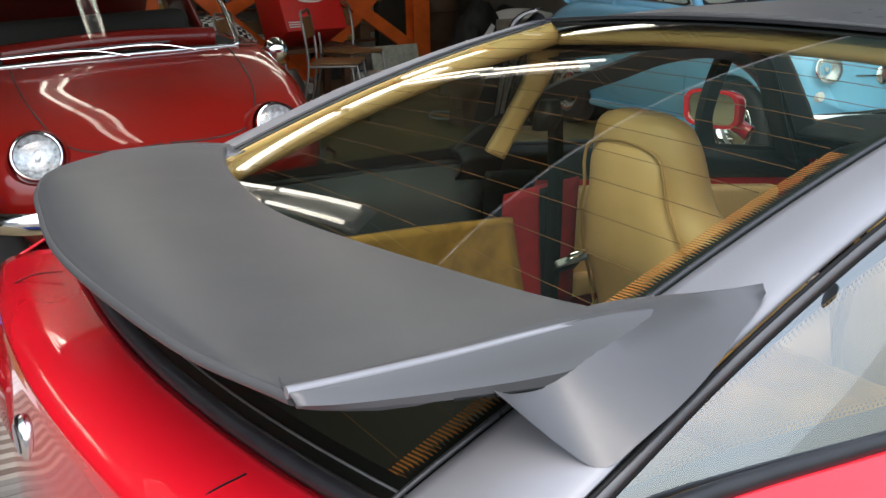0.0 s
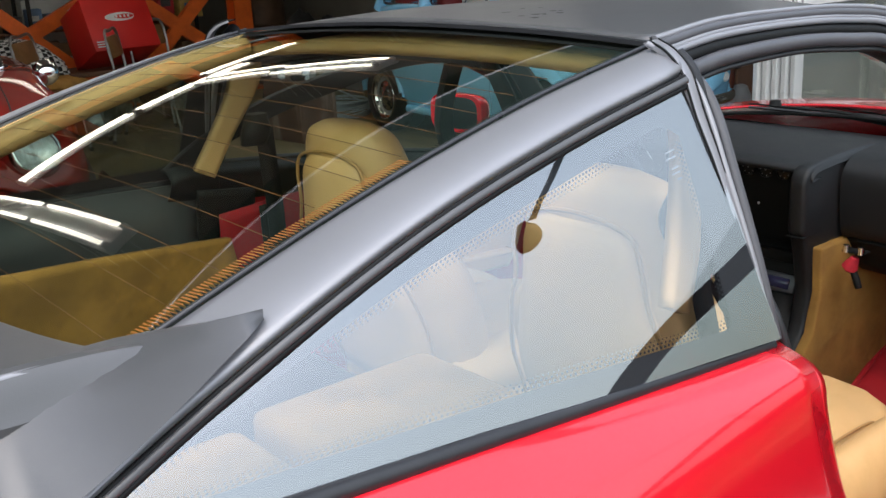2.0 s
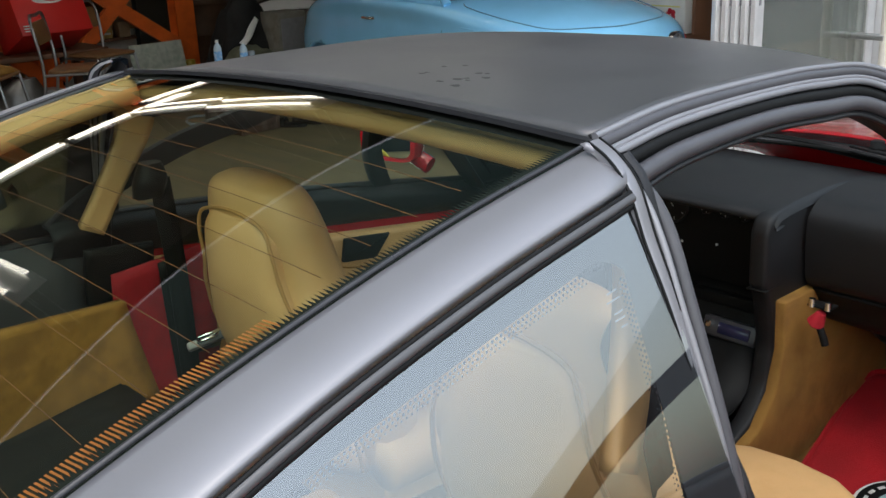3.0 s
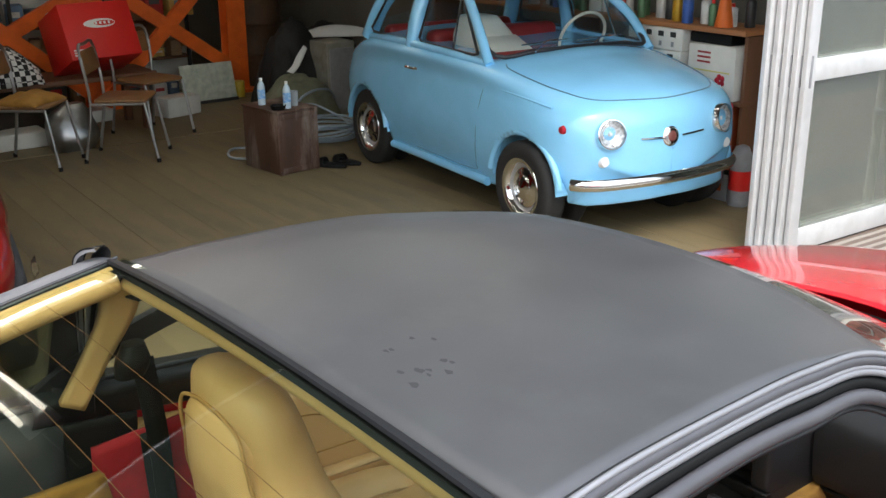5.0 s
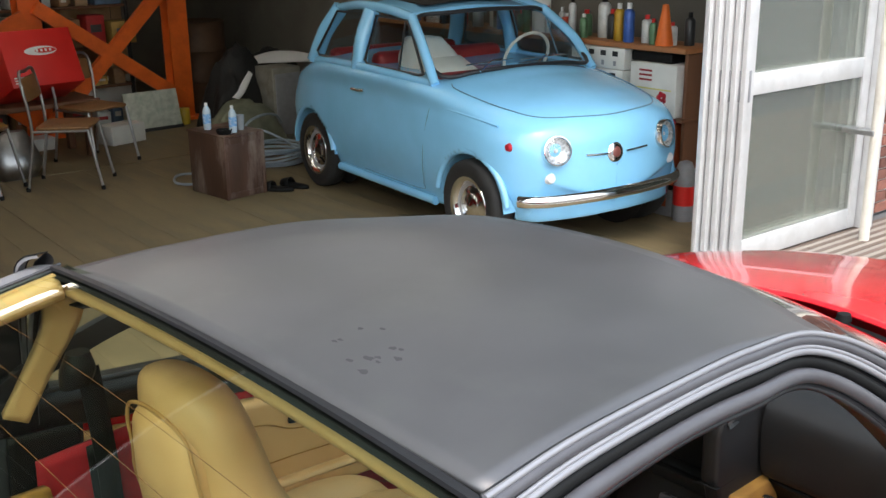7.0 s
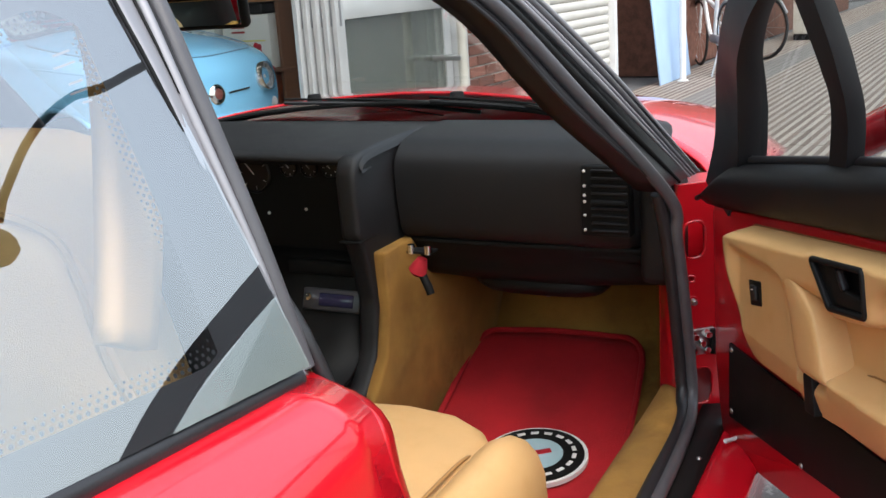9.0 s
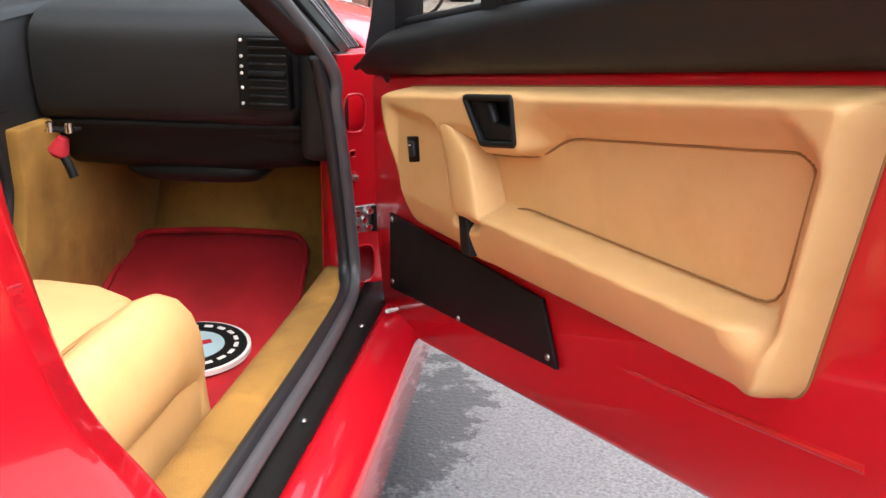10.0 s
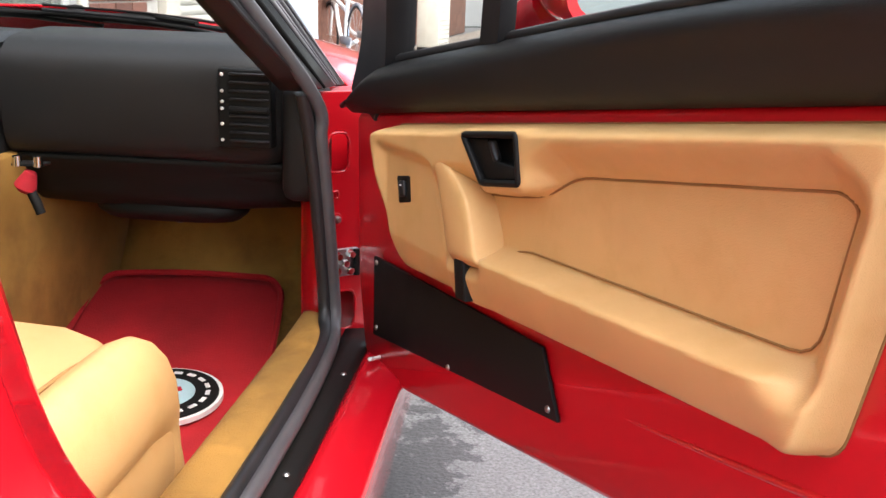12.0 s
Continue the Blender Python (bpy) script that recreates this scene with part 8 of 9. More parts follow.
def chair(m):
    c = thing("folding_chair", "brown plywood chair on grey steel tube legs", "chair", m, group="workshop chairs")
    part("seat", prism(rounded([(-0.19, -0.19), (0.19, -0.19), (0.20, 0.18), (-0.20, 0.18)], 0.05, 4), 0.022, Matrix.Translation((0, 0, 0.425)), 0.008), WOODM, c)
    part("backrest", prism(rounded([(-0.18, 0.0), (0.18, 0.0), (0.17, 0.16), (-0.17, 0.16)], 0.03, 4), 0.016, Matrix.Translation((0, 0.215, 0.62)) @ Matrix.Rotation(radians(78), 4, "X"), 0.006), WOODM, c)
    for sx in (-1, 1):
        part("back_leg", tube([(sx * 0.20, 0.27, 0.0), (sx * 0.185, 0.20, 0.42), (sx * 0.18, 0.24, 0.79), (0, 0.25, 0.815)], 0.011, 8, 5), STEEL, c)
        part("front_leg", tube([(sx * 0.20, -0.24, 0.0), (sx * 0.18, -0.17, 0.42)], 0.011, 8, 2), STEEL, c)
        part("side_rail", tube([(sx * 0.18, -0.17, 0.415), (sx * 0.185, 0.20, 0.415)], 0.010, 8, 1), STEEL, c)
        for fy in (0.27, -0.24):
            part("foot_cap", lathe([(0.014, 0.0), (0.015, 0.02), (0.012, 0.03)], Matrix.Translation((sx * 0.20, fy, 0)), 10), BLACKP, c)
    return c


c0 = chair(Matrix.Translation((2.10, 5.93, 0)) @ Matrix.Rotation(radians(55), 4, "Z"))
copy_thing(c0, Matrix.Translation((2.55, 6.55, 0)) @ Matrix.Rotation(radians(15), 4, "Z"))
copy_thing(c0, Matrix.Translation((1.50, 6.12, 0)) @ Matrix.Rotation(radians(48), 4, "Z"))

# ---- clutter ----


def carton(name, x, y, z, w, d, h, turn, m_, label, tilt=0.0):
    c = thing(name, label, "box", Matrix.Translation((x, y, z)) @ Matrix.Rotation(radians(turn), 4, "Z") @ Matrix.Rotation(radians(tilt), 4, "X"))
    part("carton", box(-w / 2, w / 2, -d / 2, d / 2, 0, h, 0.006), m_, c)
    part("tape", box(-w / 2 - 0.001, w / 2 + 0.001, -0.025, 0.025, h, h + 0.0015, 0, 1), CREAM, c, smooth=0)
    return c


REDBOX = mat("glossy_red_carton", (0.62, 0.02, 0.015), 0.4, 0, 0, 0.06, 6)
bench = thing("low_bench", "dark low bench behind the chairs", "bench", Matrix.Translation((1.95, 7.0, 0)))
part("top", box(-0.95, 0.75, -0.25, 0.25, 0.42, 0.46, 0.006), WOODD, bench)
for x in (-0.85, 0.65):
    for y in (-0.2, 0.2):
        part("leg", box(x - 0.03, x + 0.03, y - 0.03, y + 0.03, 0, 0.42, 0.004), WOODD, bench)
rb = carton("red_box", 2.25, 6.80, 0.545, 0.58, 0.40, 0.44, 6, REDBOX, "large glossy red parts carton with a white logo", -24)
lg = prism([(0.115 * math.cos(a) * (1.0 + 0.25 * (math.cos(a) < 0)), 0.036 * math.sin(a)) for a in (k * math.pi / 10 for k in range(20))], 0.002, Matrix.Translation((0.02, -0.2005, 0.27)) @ Matrix.Rotation(radians(90), 4, "X"))
part("logo_shape", lg, WHITE, rb, smooth=0)
part("logo_shape", prism([(0.085 * math.cos(a), 0.020 * math.sin(a)) for a in (k * math.pi / 8 for k in range(16))], 0.003, Matrix.Translation((0.045, -0.2005, 0.27)) @ Matrix.Rotation(radians(90), 4, "X")), REDBOX, rb, smooth=0)
for k in range(4):
    part("logo_bar", box(-0.03 + 0.035 * k, -0.012 + 0.035 * k, -0.2045, -0.2035, 0.262, 0.282, 0, 1), WHITE, rb, smooth=0)
for k in range(3):
    part("print_bar", box(-0.26, -0.13, -0.2025, -0.201, 0.03 + 0.02 * k, 0.04 + 0.02 * k, 0, 1), WHITE, rb, smooth=0)
chk = thing("checked_cloth", "black and white checked cloth bundle on the bench", "cloth", Matrix.Translation((1.42, 6.90, 0.46)))
CHK = mat("checked_cloth_print", (0.5, 0.5, 0.5), 0.9)
cn = CHK.node_tree
ck = cn.nodes.new("ShaderNodeTexChecker")
ck.inputs["Scale"].default_value = 26.0
ck.inputs["Color1"].default_value, ck.inputs["Color2"].default_value = (0.65, 0.65, 0.63, 1), (0.015, 0.015, 0.016, 1)
tcc = cn.nodes.new("ShaderNodeTexCoord")
cn.links.new(tcc.outputs["Object"], ck.inputs["Vector"])
cn.links.new(ck.outputs["Color"], cn.nodes["Principled BSDF"].inputs["Base Color"])
rows = []
for i in range(15):
    r = []
    for j in range(17):
        u, v = i / 14 * 2 - 1, j / 16 * 2 - 1
        h = 0.30 * max(0, 1 - u * u) ** 0.6 * max(0, 1 - 0.8 * v * v) ** 0.6 + 0.02 * noise.noise(Vector((u * 3, v * 3, 0)))
        r.append((0.36 * v, 0.24 * u, max(0.0, h) + 0.004))
    rows.append(r)
part("cloth", grid_bm(rows), CHK, chk, smooth=180, thick=0.004)
sil = thing("silver_bag", "crumpled silver foil bag", "bag", Matrix.Translation((1.86, 6.45, 0)))
part("bag", ring_rows([(0, 0, 0.0, 0.16, 0.12, 0), (0.01, 0, 0.10, 0.20, 0.15, 0), (0.0, 0.02, 0.24, 0.17, 0.12, 0), (0.03, 0, 0.34, 0.08, 0.05, 0)], 12, 2.2), STEEL, sil)
wb = thing("white_bin", "white plastic carton on the floor", "box", Matrix.Translation((1.75, 6.55, 0)))
part("carton", box(-0.45, 0.0, 0.10, 0.40, 0.0, 0.12, 0.01), BOXW, wb)
bd = thing("map_board", "pale printed board leaning on the orange column", "board", Matrix.Translation((3.48, 7.42, 0)) @ Matrix.Rotation(radians(-14), 4, "X"))
part("board", box(-0.26, 0.26, -0.008, 0.008, 0.0, 0.36, 0.003), mat("printed_map", (0.50, 0.52, 0.44), 0.6, 0, 0, 0.2, 18, second=(0.30, 0.38, 0.30), second_amount=0.7, second_scale=14), bd)
part("board_edge", box(-0.27, 0.27, -0.010, -0.0085, 0.0, 0.03, 0.001), DARKB, bd)
carton("small_box", 3.02, 7.15, 0.0, 0.34, 0.22, 0.16, 12, BOXW, "small white and green carton on the floor")
yc_ = thing("yellow_can", "small yellow can by the column", "can", Matrix.Translation((3.83, 7.55, 0)))
part("can", lathe([(0.05, 0.0), (0.052, 0.01), (0.052, 0.14), (0.045, 0.15), (0.0, 0.15)], None, 18), mat("yellow_tin", (0.55, 0.40, 0.03), 0.4), yc_)
for k, (x, y, z, w, d, h, t) in enumerate(((3.35, 8.5, 0.0, 0.7, 0.5, 0.42, 4), (3.38, 8.5, 0.422, 0.66, 0.48, 0.38, -5), (3.32, 8.5, 0.804, 0.62, 0.46, 0.36, 7), (2.35, 8.45, 0.0, 0.8, 0.5, 0.6, 0), (2.3, 8.45, 0.602, 0.7, 0.45, 0.4, 6), (1.45, 8.45, 0.0, 0.7, 0.5, 0.8, -4), (0.55, 8.4, 0.0, 0.8, 0.6, 0.5, 3), (0.5, 8.4, 0.502, 0.6, 0.5, 0.5, 9), (-0.6, 8.3, 0.0, 0.9, 0.6, 0.7, -6), (-1.9, 8.2, 0.0, 0.8, 0.6, 0.9, 5), (-3.0, 8.3, 0.0, 0.8, 0.6, 0.6, 0))):
    carton("cardboard_box", x, y, z, w, d, h, t, CARDB if k % 4 else BOXW, "brown cardboard carton stacked at the back wall")
drum = thing("oil_drum", "dark brown oil drum behind the column", "drum", Matrix.Translation((4.35, 8.2, 0)))
part("drum", lathe([(0.29, 0.0), (0.30, 0.02), (0.29, 0.05), (0.29, 0.28), (0.305, 0.30), (0.29, 0.32), (0.29, 0.58), (0.305, 0.60), (0.29, 0.62), (0.29, 0.86), (0.30, 0.88), (0.28, 0.87), (0.0, 0.87)], None, 32), mat("rusty_brown_drum", (0.10, 0.055, 0.03), 0.6, 0.2, 0, 0.3, 6), drum)
crate = thing("wooden_crate", "battered dark brown wooden crate used as a table", "crate", Matrix.Translation((2.79, 4.95, 0)) @ Matrix.Rotation(radians(5), 4, "Z"))
CRATE = mat("battered_dark_wood", (0.085, 0.042, 0.026), 0.55, 0, 0, 0.3, 8, 0.0015, 80, stretch=(1, 1, 0.25), second=(0.40, 0.34, 0.29), second_amount=0.6, second_scale=5)
part("crate_body", box(-0.16, 0.16, -0.21, 0.21, 0.0, 0.42, 0.008), CRATE, crate)
for sx in (-1, 1):
    part("corner_strip", box(sx * 0.150 - 0.014, sx * 0.150 + 0.014, -0.216, -0.209, 0.0, 0.42, 0.003), CRATE, crate)
for z in (0.015, 0.385):
    part("cross_strip", box(-0.135, 0.135, -0.215, -0.209, z - 0.01, z + 0.03, 0.002), CRATE, crate)
part("lid", box(-0.168, 0.168, -0.218, 0.218, 0.4205, 0.436, 0.004), CRATE, crate)
WATER = glass("clear_bottle", (0.80, 0.88, 0.95), 1.4)
LABEL = mat("blue_white_label", (0.20, 0.42, 0.72), 0.5, 0, 0, 0.2, 30, second=(0.8, 0.85, 0.9), second_amount=0.9, second_scale=40)


def bottle(x, y, z):
    b = thing("water_bottle", "plastic water bottle with a blue label", "bottle", Matrix.Translation((x, y, z)) @ Matrix.Scale(0.82, 4), group="bottles on the crate")
    part("bottle", lathe([(0.030, 0.0), (0.033, 0.01), (0.033, 0.15), (0.026, 0.175), (0.013, 0.195), (0.012, 0.205)], None, 18), mat("pale_plastic", (0.55, 0.66, 0.75), 0.15), b)
    part("label", lathe([(0.0338, 0.05), (0.0338, 0.13), (0.0335, 0.131)], None, 18), LABEL, b)
    part("cap", lathe([(0.014, 0.20), (0.0145, 0.222), (0.0, 0.223)], None, 14), WHITE, b)


bottle(2.70, 5.02, 0.437)
bottle(2.77, 4.80, 0.437)
cup = thing("glass_jar", "small clear jar on the crate", "jar", Matrix.Translation((2.86, 4.86, 0.437)))
part("jar", lathe([(0.026, 0.0), (0.03, 0.10), (0.028, 0.10), (0.024, 0.005)], None, 16), mat("jar_glass", (0.35, 0.38, 0.40), 0.1), cup)
ash = thing("dark_tray", "dark round tray on the crate", "tray", Matrix.Translation((2.70, 4.80, 0.437)))
part("tray", lathe([(0.045, 0.0), (0.055, 0.03), (0.05, 0.03), (0.04, 0.006), (0, 0.006)], None, 18), BLACKP, ash)
for x, t in ((3.05, 12), (3.19, -2)):
    sdl = thing("sandal", "black slip-on sandal on the floor", "sandal", Matrix.Translation((x, 4.74, 0)) @ Matrix.Rotation(radians(t + 20), 4, "Z"), group="pair of sandals")
    part("sole", prism([(0.05 * math.cos(a) * (1 + 0.1 * math.sin(a)), 0.125 * math.sin(a)) for a in (k * math.pi / 10 for k in range(20))], 0.022, None, 0.005), BLACKP, sdl)
    part("strap", loft([[(-0.05, 0.03, 0.02), (-0.03, 0.035, 0.055), (0.0, 0.04, 0.068), (0.03, 0.035, 0.055), (0.05, 0.03, 0.02)], [(-0.045, 0.10, 0.02), (-0.03, 0.10, 0.045), (0.0, 0.105, 0.052), (0.03, 0.10, 0.045), (0.045, 0.10, 0.02)]], 4, 3), BLACKP, sdl, thick=0.004)
coil = thing("cable_coil", "loose coil of pale grey-blue cable", "cable", Matrix.Translation((3.52, 5.52, 0)))
HOSE = mat("grey_blue_hose", (0.33, 0.40, 0.46), 0.5)
rg2 = random.Random(7)
for k in range(7):
    r0, ox, oy = 0.20 + 0.02 * rg2.random(), 0.03 * rg2.uniform(-1, 1), 0.03 * rg2.uniform(-1, 1)
    z0 = 0.012 + 0.018 * k
    part("loop", tube([(ox + r0 * math.cos(a) * 1.25, oy + r0 * math.sin(a), z0 + 0.010 * math.sin(2 * a + k)) for a in (j * math.pi / 6 for j in range(12))], 0.010, 6, 3, closed=True), HOSE, coil)
for pts in ([(-0.24, 0.0, 0.13), (-0.15, 0.15, 0.28), (0.05, 0.25, 0.33), (0.25, 0.35, 0.30), (0.4, 0.5, 0.2)], [(-0.25, 0.05, 0.10), (-0.05, 0.20, 0.24), (0.12, 0.05, 0.16), (0.18, -0.1, 0.08)], [(-0.5, -0.1, 0.01), (-0.75, 0.1, 0.01), (-0.9, -0.15, 0.01), (-0.7, -0.35, 0.012)]):
    part("loose_end", tube(pts, 0.010, 6, 6), HOSE, coil)

# scooter and dark heaps behind the crate


def heap_bm(rx, ry, h, seed, rough_=0.25, nu=26, nv=22):
    """A crumpled mound of cloth that stands on its rim."""
    rows_ = []
    for i_ in range(nu + 1):
        r_ = []
        for j_ in range(nv + 1):
            u, v = i_ / nu * 2 - 1, j_ / nv * 2 - 1
            base_ = max(0.0, 1 - u * u) ** 0.5 * max(0.0, 1 - v * v) ** 0.5
            k_ = noise.noise(Vector((u * 1.7 + seed, v * 1.7, seed * 0.3))) * 0.8 + noise.noise(Vector((u * 4.5, v * 4.5 + seed, 1.0))) * 0.4 + abs(noise.noise(Vector((u * 9, v * 9, seed)))) * 0.15
            r_.append((rx * v * (1 + 0.12 * k_), ry * u * (1 + 0.12 * k_), max(0.0, h * base_ * (1 + rough_ * k_)) + 0.002))
        rows_.append(r_)
    return grid_bm(rows_)


TARP = mat("grey_green_tarp", (0.16, 0.165, 0.11), 0.85, 0, 0, 0.25, 9)
COVER = mat("black_cover_cloth", (0.008, 0.008, 0.008), 0.7, 0, 0, 0.2, 20, 0.002, 80)
for nm, lab, x, y, rx, ry, h, m_, sd in (("black_cover", "black cloth cover heaped behind the crate", 3.86, 6.62, 0.30, 0.26, 0.72, COVER, 2.1), ("grey_tarp", "crumpled grey-green tarp on the floor", 3.72, 6.32, 0.34, 0.20, 0.36, TARP, 5.3), ("black_cover", "black cloth cover heaped by the side wall", 4.45, 7.05, 0.42, 0.36, 0.62, COVER, 8.7), ("dark_cloth", "dark brown cloth heap under the bench", 1.66, 7.15, 0.40, 0.28, 0.40, mat("dark_brown_cloth", (0.03, 0.022, 0.016), 0.85, 0, 0, 0.2, 12), 3.9)):
    hp = thing(nm, lab, "cloth", Matrix.Translation((x, y, 0)))
    part("cloth", heap_bm(rx, ry, h, sd), m_, hp, smooth=180, thick=0.004)
wf = thing("white_fairing", "white plastic scooter fairing lying on the cover", "scooter part", Matrix.Translation((4.46, 6.80, 0.60)) @ Matrix.Rotation(radians(-24), 4, "Z") @ Matrix.Rotation(radians(20), 4, "X"))
part("fairing", loft([[(-0.30, -0.04, 0.0), (-0.10, -0.10, 0.03), (0.14, -0.09, 0.02), (0.32, -0.02, -0.02)], [(-0.28, 0.02, 0.03), (-0.10, 0.02, 0.07), (0.12, 0.03, 0.06), (0.34, 0.04, 0.01)], [(-0.24, 0.07, 0.0), (-0.08, 0.12, 0.03), (0.14, 0.12, 0.02), (0.30, 0.08, -0.02)]], 6, 6), WHITE, wf, thick=0.006)
ws_ = thing("white_strap", "torn white plastic strip hanging on the black cover", "strip", Matrix.Translation((3.66, 6.34, 0.40)))
part("strip", loft([[(0.0, 0.0, 0.0), (0.05, -0.01, 0.05), (0.10, 0.01, 0.11), (0.19, 0.03, 0.20)], [(0.05, -0.02, -0.02), (0.10, -0.03, 0.03), (0.16, -0.01, 0.10), (0.22, 0.02, 0.17)]], 6, 3), WHITE, ws_, thick=0.003)
yg = thing("yellow_glove", "yellow-green cloth glove on the tarp", "glove", Matrix.Translation((4.03, 6.40, 0.24)))
part("glove", ring_rows([(0, 0, 0.0, 0.05, 0.035, 0), (0.01, 0, 0.06, 0.055, 0.04, 0), (0.02, 0, 0.13, 0.03, 0.02, 0)], 12), mat("yellow_green_cloth", (0.32, 0.42, 0.03), 0.8), yg)
# low rack at the back with small stock
rk = thing("stock_rack", "dark steel rack crowded with small stock", "shelf", Matrix.Translation((2.35, 8.12, 0)))
for z in (0.38, 0.74, 1.10):
    part("shelf_board", box(-1.2, 1.2, -0.20, 0.20, z - 0.02, z, 0.003), WOODD, rk)
for x in (-1.18, -0.4, 0.4, 1.18):
    for y in (-0.19, 0.19):
        part("post", box(x - 0.015, x + 0.015, y - 0.015, y + 0.015, 0.0, 1.35, 0.002), DARKIN, rk)
rg5 = random.Random(21)
STOCK = [mat("stock_print", c, 0.6, 0, 0, 0.15, 20) for c in ((0.62, 0.60, 0.55), (0.30, 0.19, 0.10), (0.05, 0.05, 0.05), (0.36, 0.02, 0.02), (0.10, 0.16, 0.26), (0.62, 0.62, 0.60), (0.45, 0.30, 0.08))]
for z in (0.0, 0.382, 0.742, 1.102):
    x = -1.10
    while x < 1.05:
        w, d, h = rg5.uniform(0.08, 0.26), rg5.uniform(0.12, 0.26), rg5.uniform(0.07, 0.28)
        b_ = thing("stock_box", "small worn stock carton on the rack", "box", Matrix.Translation((2.35 + x + w / 2, 8.05 + rg5.uniform(-0.03, 0.05), z)) @ Matrix.Rotation(radians(rg5.uniform(-14, 14)), 4, "Z"), group="stock on the rack")
        part("carton", box(-w / 2, w / 2, -d / 2, d / 2, 0, h, 0.004), rg5.choice(STOCK), b_)
        part("print_band", box(-w * 0.3, w * 0.3, -d / 2 - 0.001, -d / 2 - 0.0002, h * 0.45, h * 0.7, 0, 1), rg5.choice(STOCK), b_, smooth=0)
        x += w + rg5.uniform(0.01, 0.09)
oc = thing("ochre_cushion", "ochre cloth cushion on a chair seat", "cushion", Matrix.Translation((1.50, 6.12, 0.448)) @ Matrix.Rotation(radians(40), 4, "Z"))
part("cushion", heap_bm(0.20, 0.16, 0.07, 6.2, 0.35, 18, 18), mat("ochre_cloth", (0.34, 0.17, 0.03), 0.85, 0, 0, 0.2, 12), oc, smooth=180, thick=0.004)
lw = thing("long_white_carton", "long flat white carton on the floor under the chairs", "box", Matrix.Translation((2.20, 7.34, 0.0)) @ Matrix.Rotation(radians(4), 4, "Z"))
part("carton", box(-0.29, 0.29, -0.10, 0.10, 0.0, 0.10, 0.005), BOXW, lw)

gx = thing("grey_cabinet", "dirty grey metal box beside the heaped covers", "cabinet", Matrix.Translation((4.12, 6.35, 0)))
part("case", box(-0.14, 0.14, -0.14, 0.14, 0, 0.62, 0.01), mat("dirty_grey_metal", (0.27, 0.26, 0.22), 0.6, 0.2, 0, 0.2, 8, second=(0.15, 0.12, 0.09), second_amount=0.6, second_scale=7), gx)
part("door", box(-0.12, 0.12, -0.148, -0.141, 0.05, 0.57, 0.004), GREYP, gx)

# shelf with cans on the side wall, cartons and cabinet under it
shelf = thing("wall_shelf", "orange-brown wooden shelf crowded with cans on the garage wall", "shelf", Matrix.Translation((4.68, 3.3, 0)) @ Matrix.Rotation(radians(YAW), 4, "Z"))
part("board", box(-0.24, 0.10, -0.95, 2.3, 1.005, 1.035, 0.003), mat("orange_brown_board", (0.34, 0.14, 0.05), 0.5, 0, 0, 0.15, 8, stretch=(1, 0.2, 1)), shelf)
part("lower_board", box(-0.24, 0.10, -0.95, 2.3, 0.600, 0.622, 0.003), WOODD, shelf)
for y in (-0.93, 0.6, 2.25):
    part("upright", box(-0.20, 0.08, y - 0.012, y + 0.012, 0.0, 1.0, 0.002), WOODD, shelf)
SM = shelf.matrix_world.copy()
rg3 = random.Random(11)
hues = ((0.05, 0.12, 0.40), (0.5, 0.5, 0.48), (0.45, 0.06, 0.02), (0.03, 0.03, 0.03), (0.5, 0.30, 0.02), (0.6, 0.6, 0.58), (0.10, 0.20, 0.10))
canm = [mat("can_print", h, 0.35, 0.2, 0, 0.15, 20) for h in hues]
y = -0.86
while y < 2.1:
    r, h = rg3.uniform(0.022, 0.042), rg3.uniform(0.10, 0.25)
    cn_ = thing("spray_can", "coloured workshop can on the shelf", "can", SM @ Matrix.Translation((-0.13 + rg3.uniform(-0.05, 0.08), y + r, 1.0355)), group="cans on the shelf")
    part("can", lathe([(r * 0.95, 0.0), (r, 0.005), (r, h * 0.8), (r * 0.7, h * 0.88), (r * 0.4, h * 0.9), (r * 0.4, h), (0.0, h)], None, 14), rg3.choice(canm), cn_)
    part("cap", lathe([(r * 0.45, h * 0.89), (r * 0.45, h * 1.06), (0, h * 1.065)], None, 10), rg3.choice((WHITE, BLACKP, REDBOX)), cn_)
    y += 2 * r + rg3.uniform(0.004, 0.05)
cone = thing("orange_cone", "orange plastic funnel on the shelf", "funnel", SM @ Matrix.Translation((-0.16, -0.72, 1.0355)))
part("cone", lathe([(0.055, 0.0), (0.055, 0.01), (0.018, 0.24), (0.0, 0.245)], None, 18), mat("orange_plastic", (0.75, 0.16, 0.02), 0.5), cone)
jug = thing("white_jug", "white plastic jug on the shelf", "jug", SM @ Matrix.Translation((-0.10, 0.42, 1.0355)))
part("jug", lathe([(0.06, 0), (0.065, 0.01), (0.065, 0.22), (0.03, 0.26), (0.03, 0.29), (0, 0.29)], None, 18), WHITE, jug)


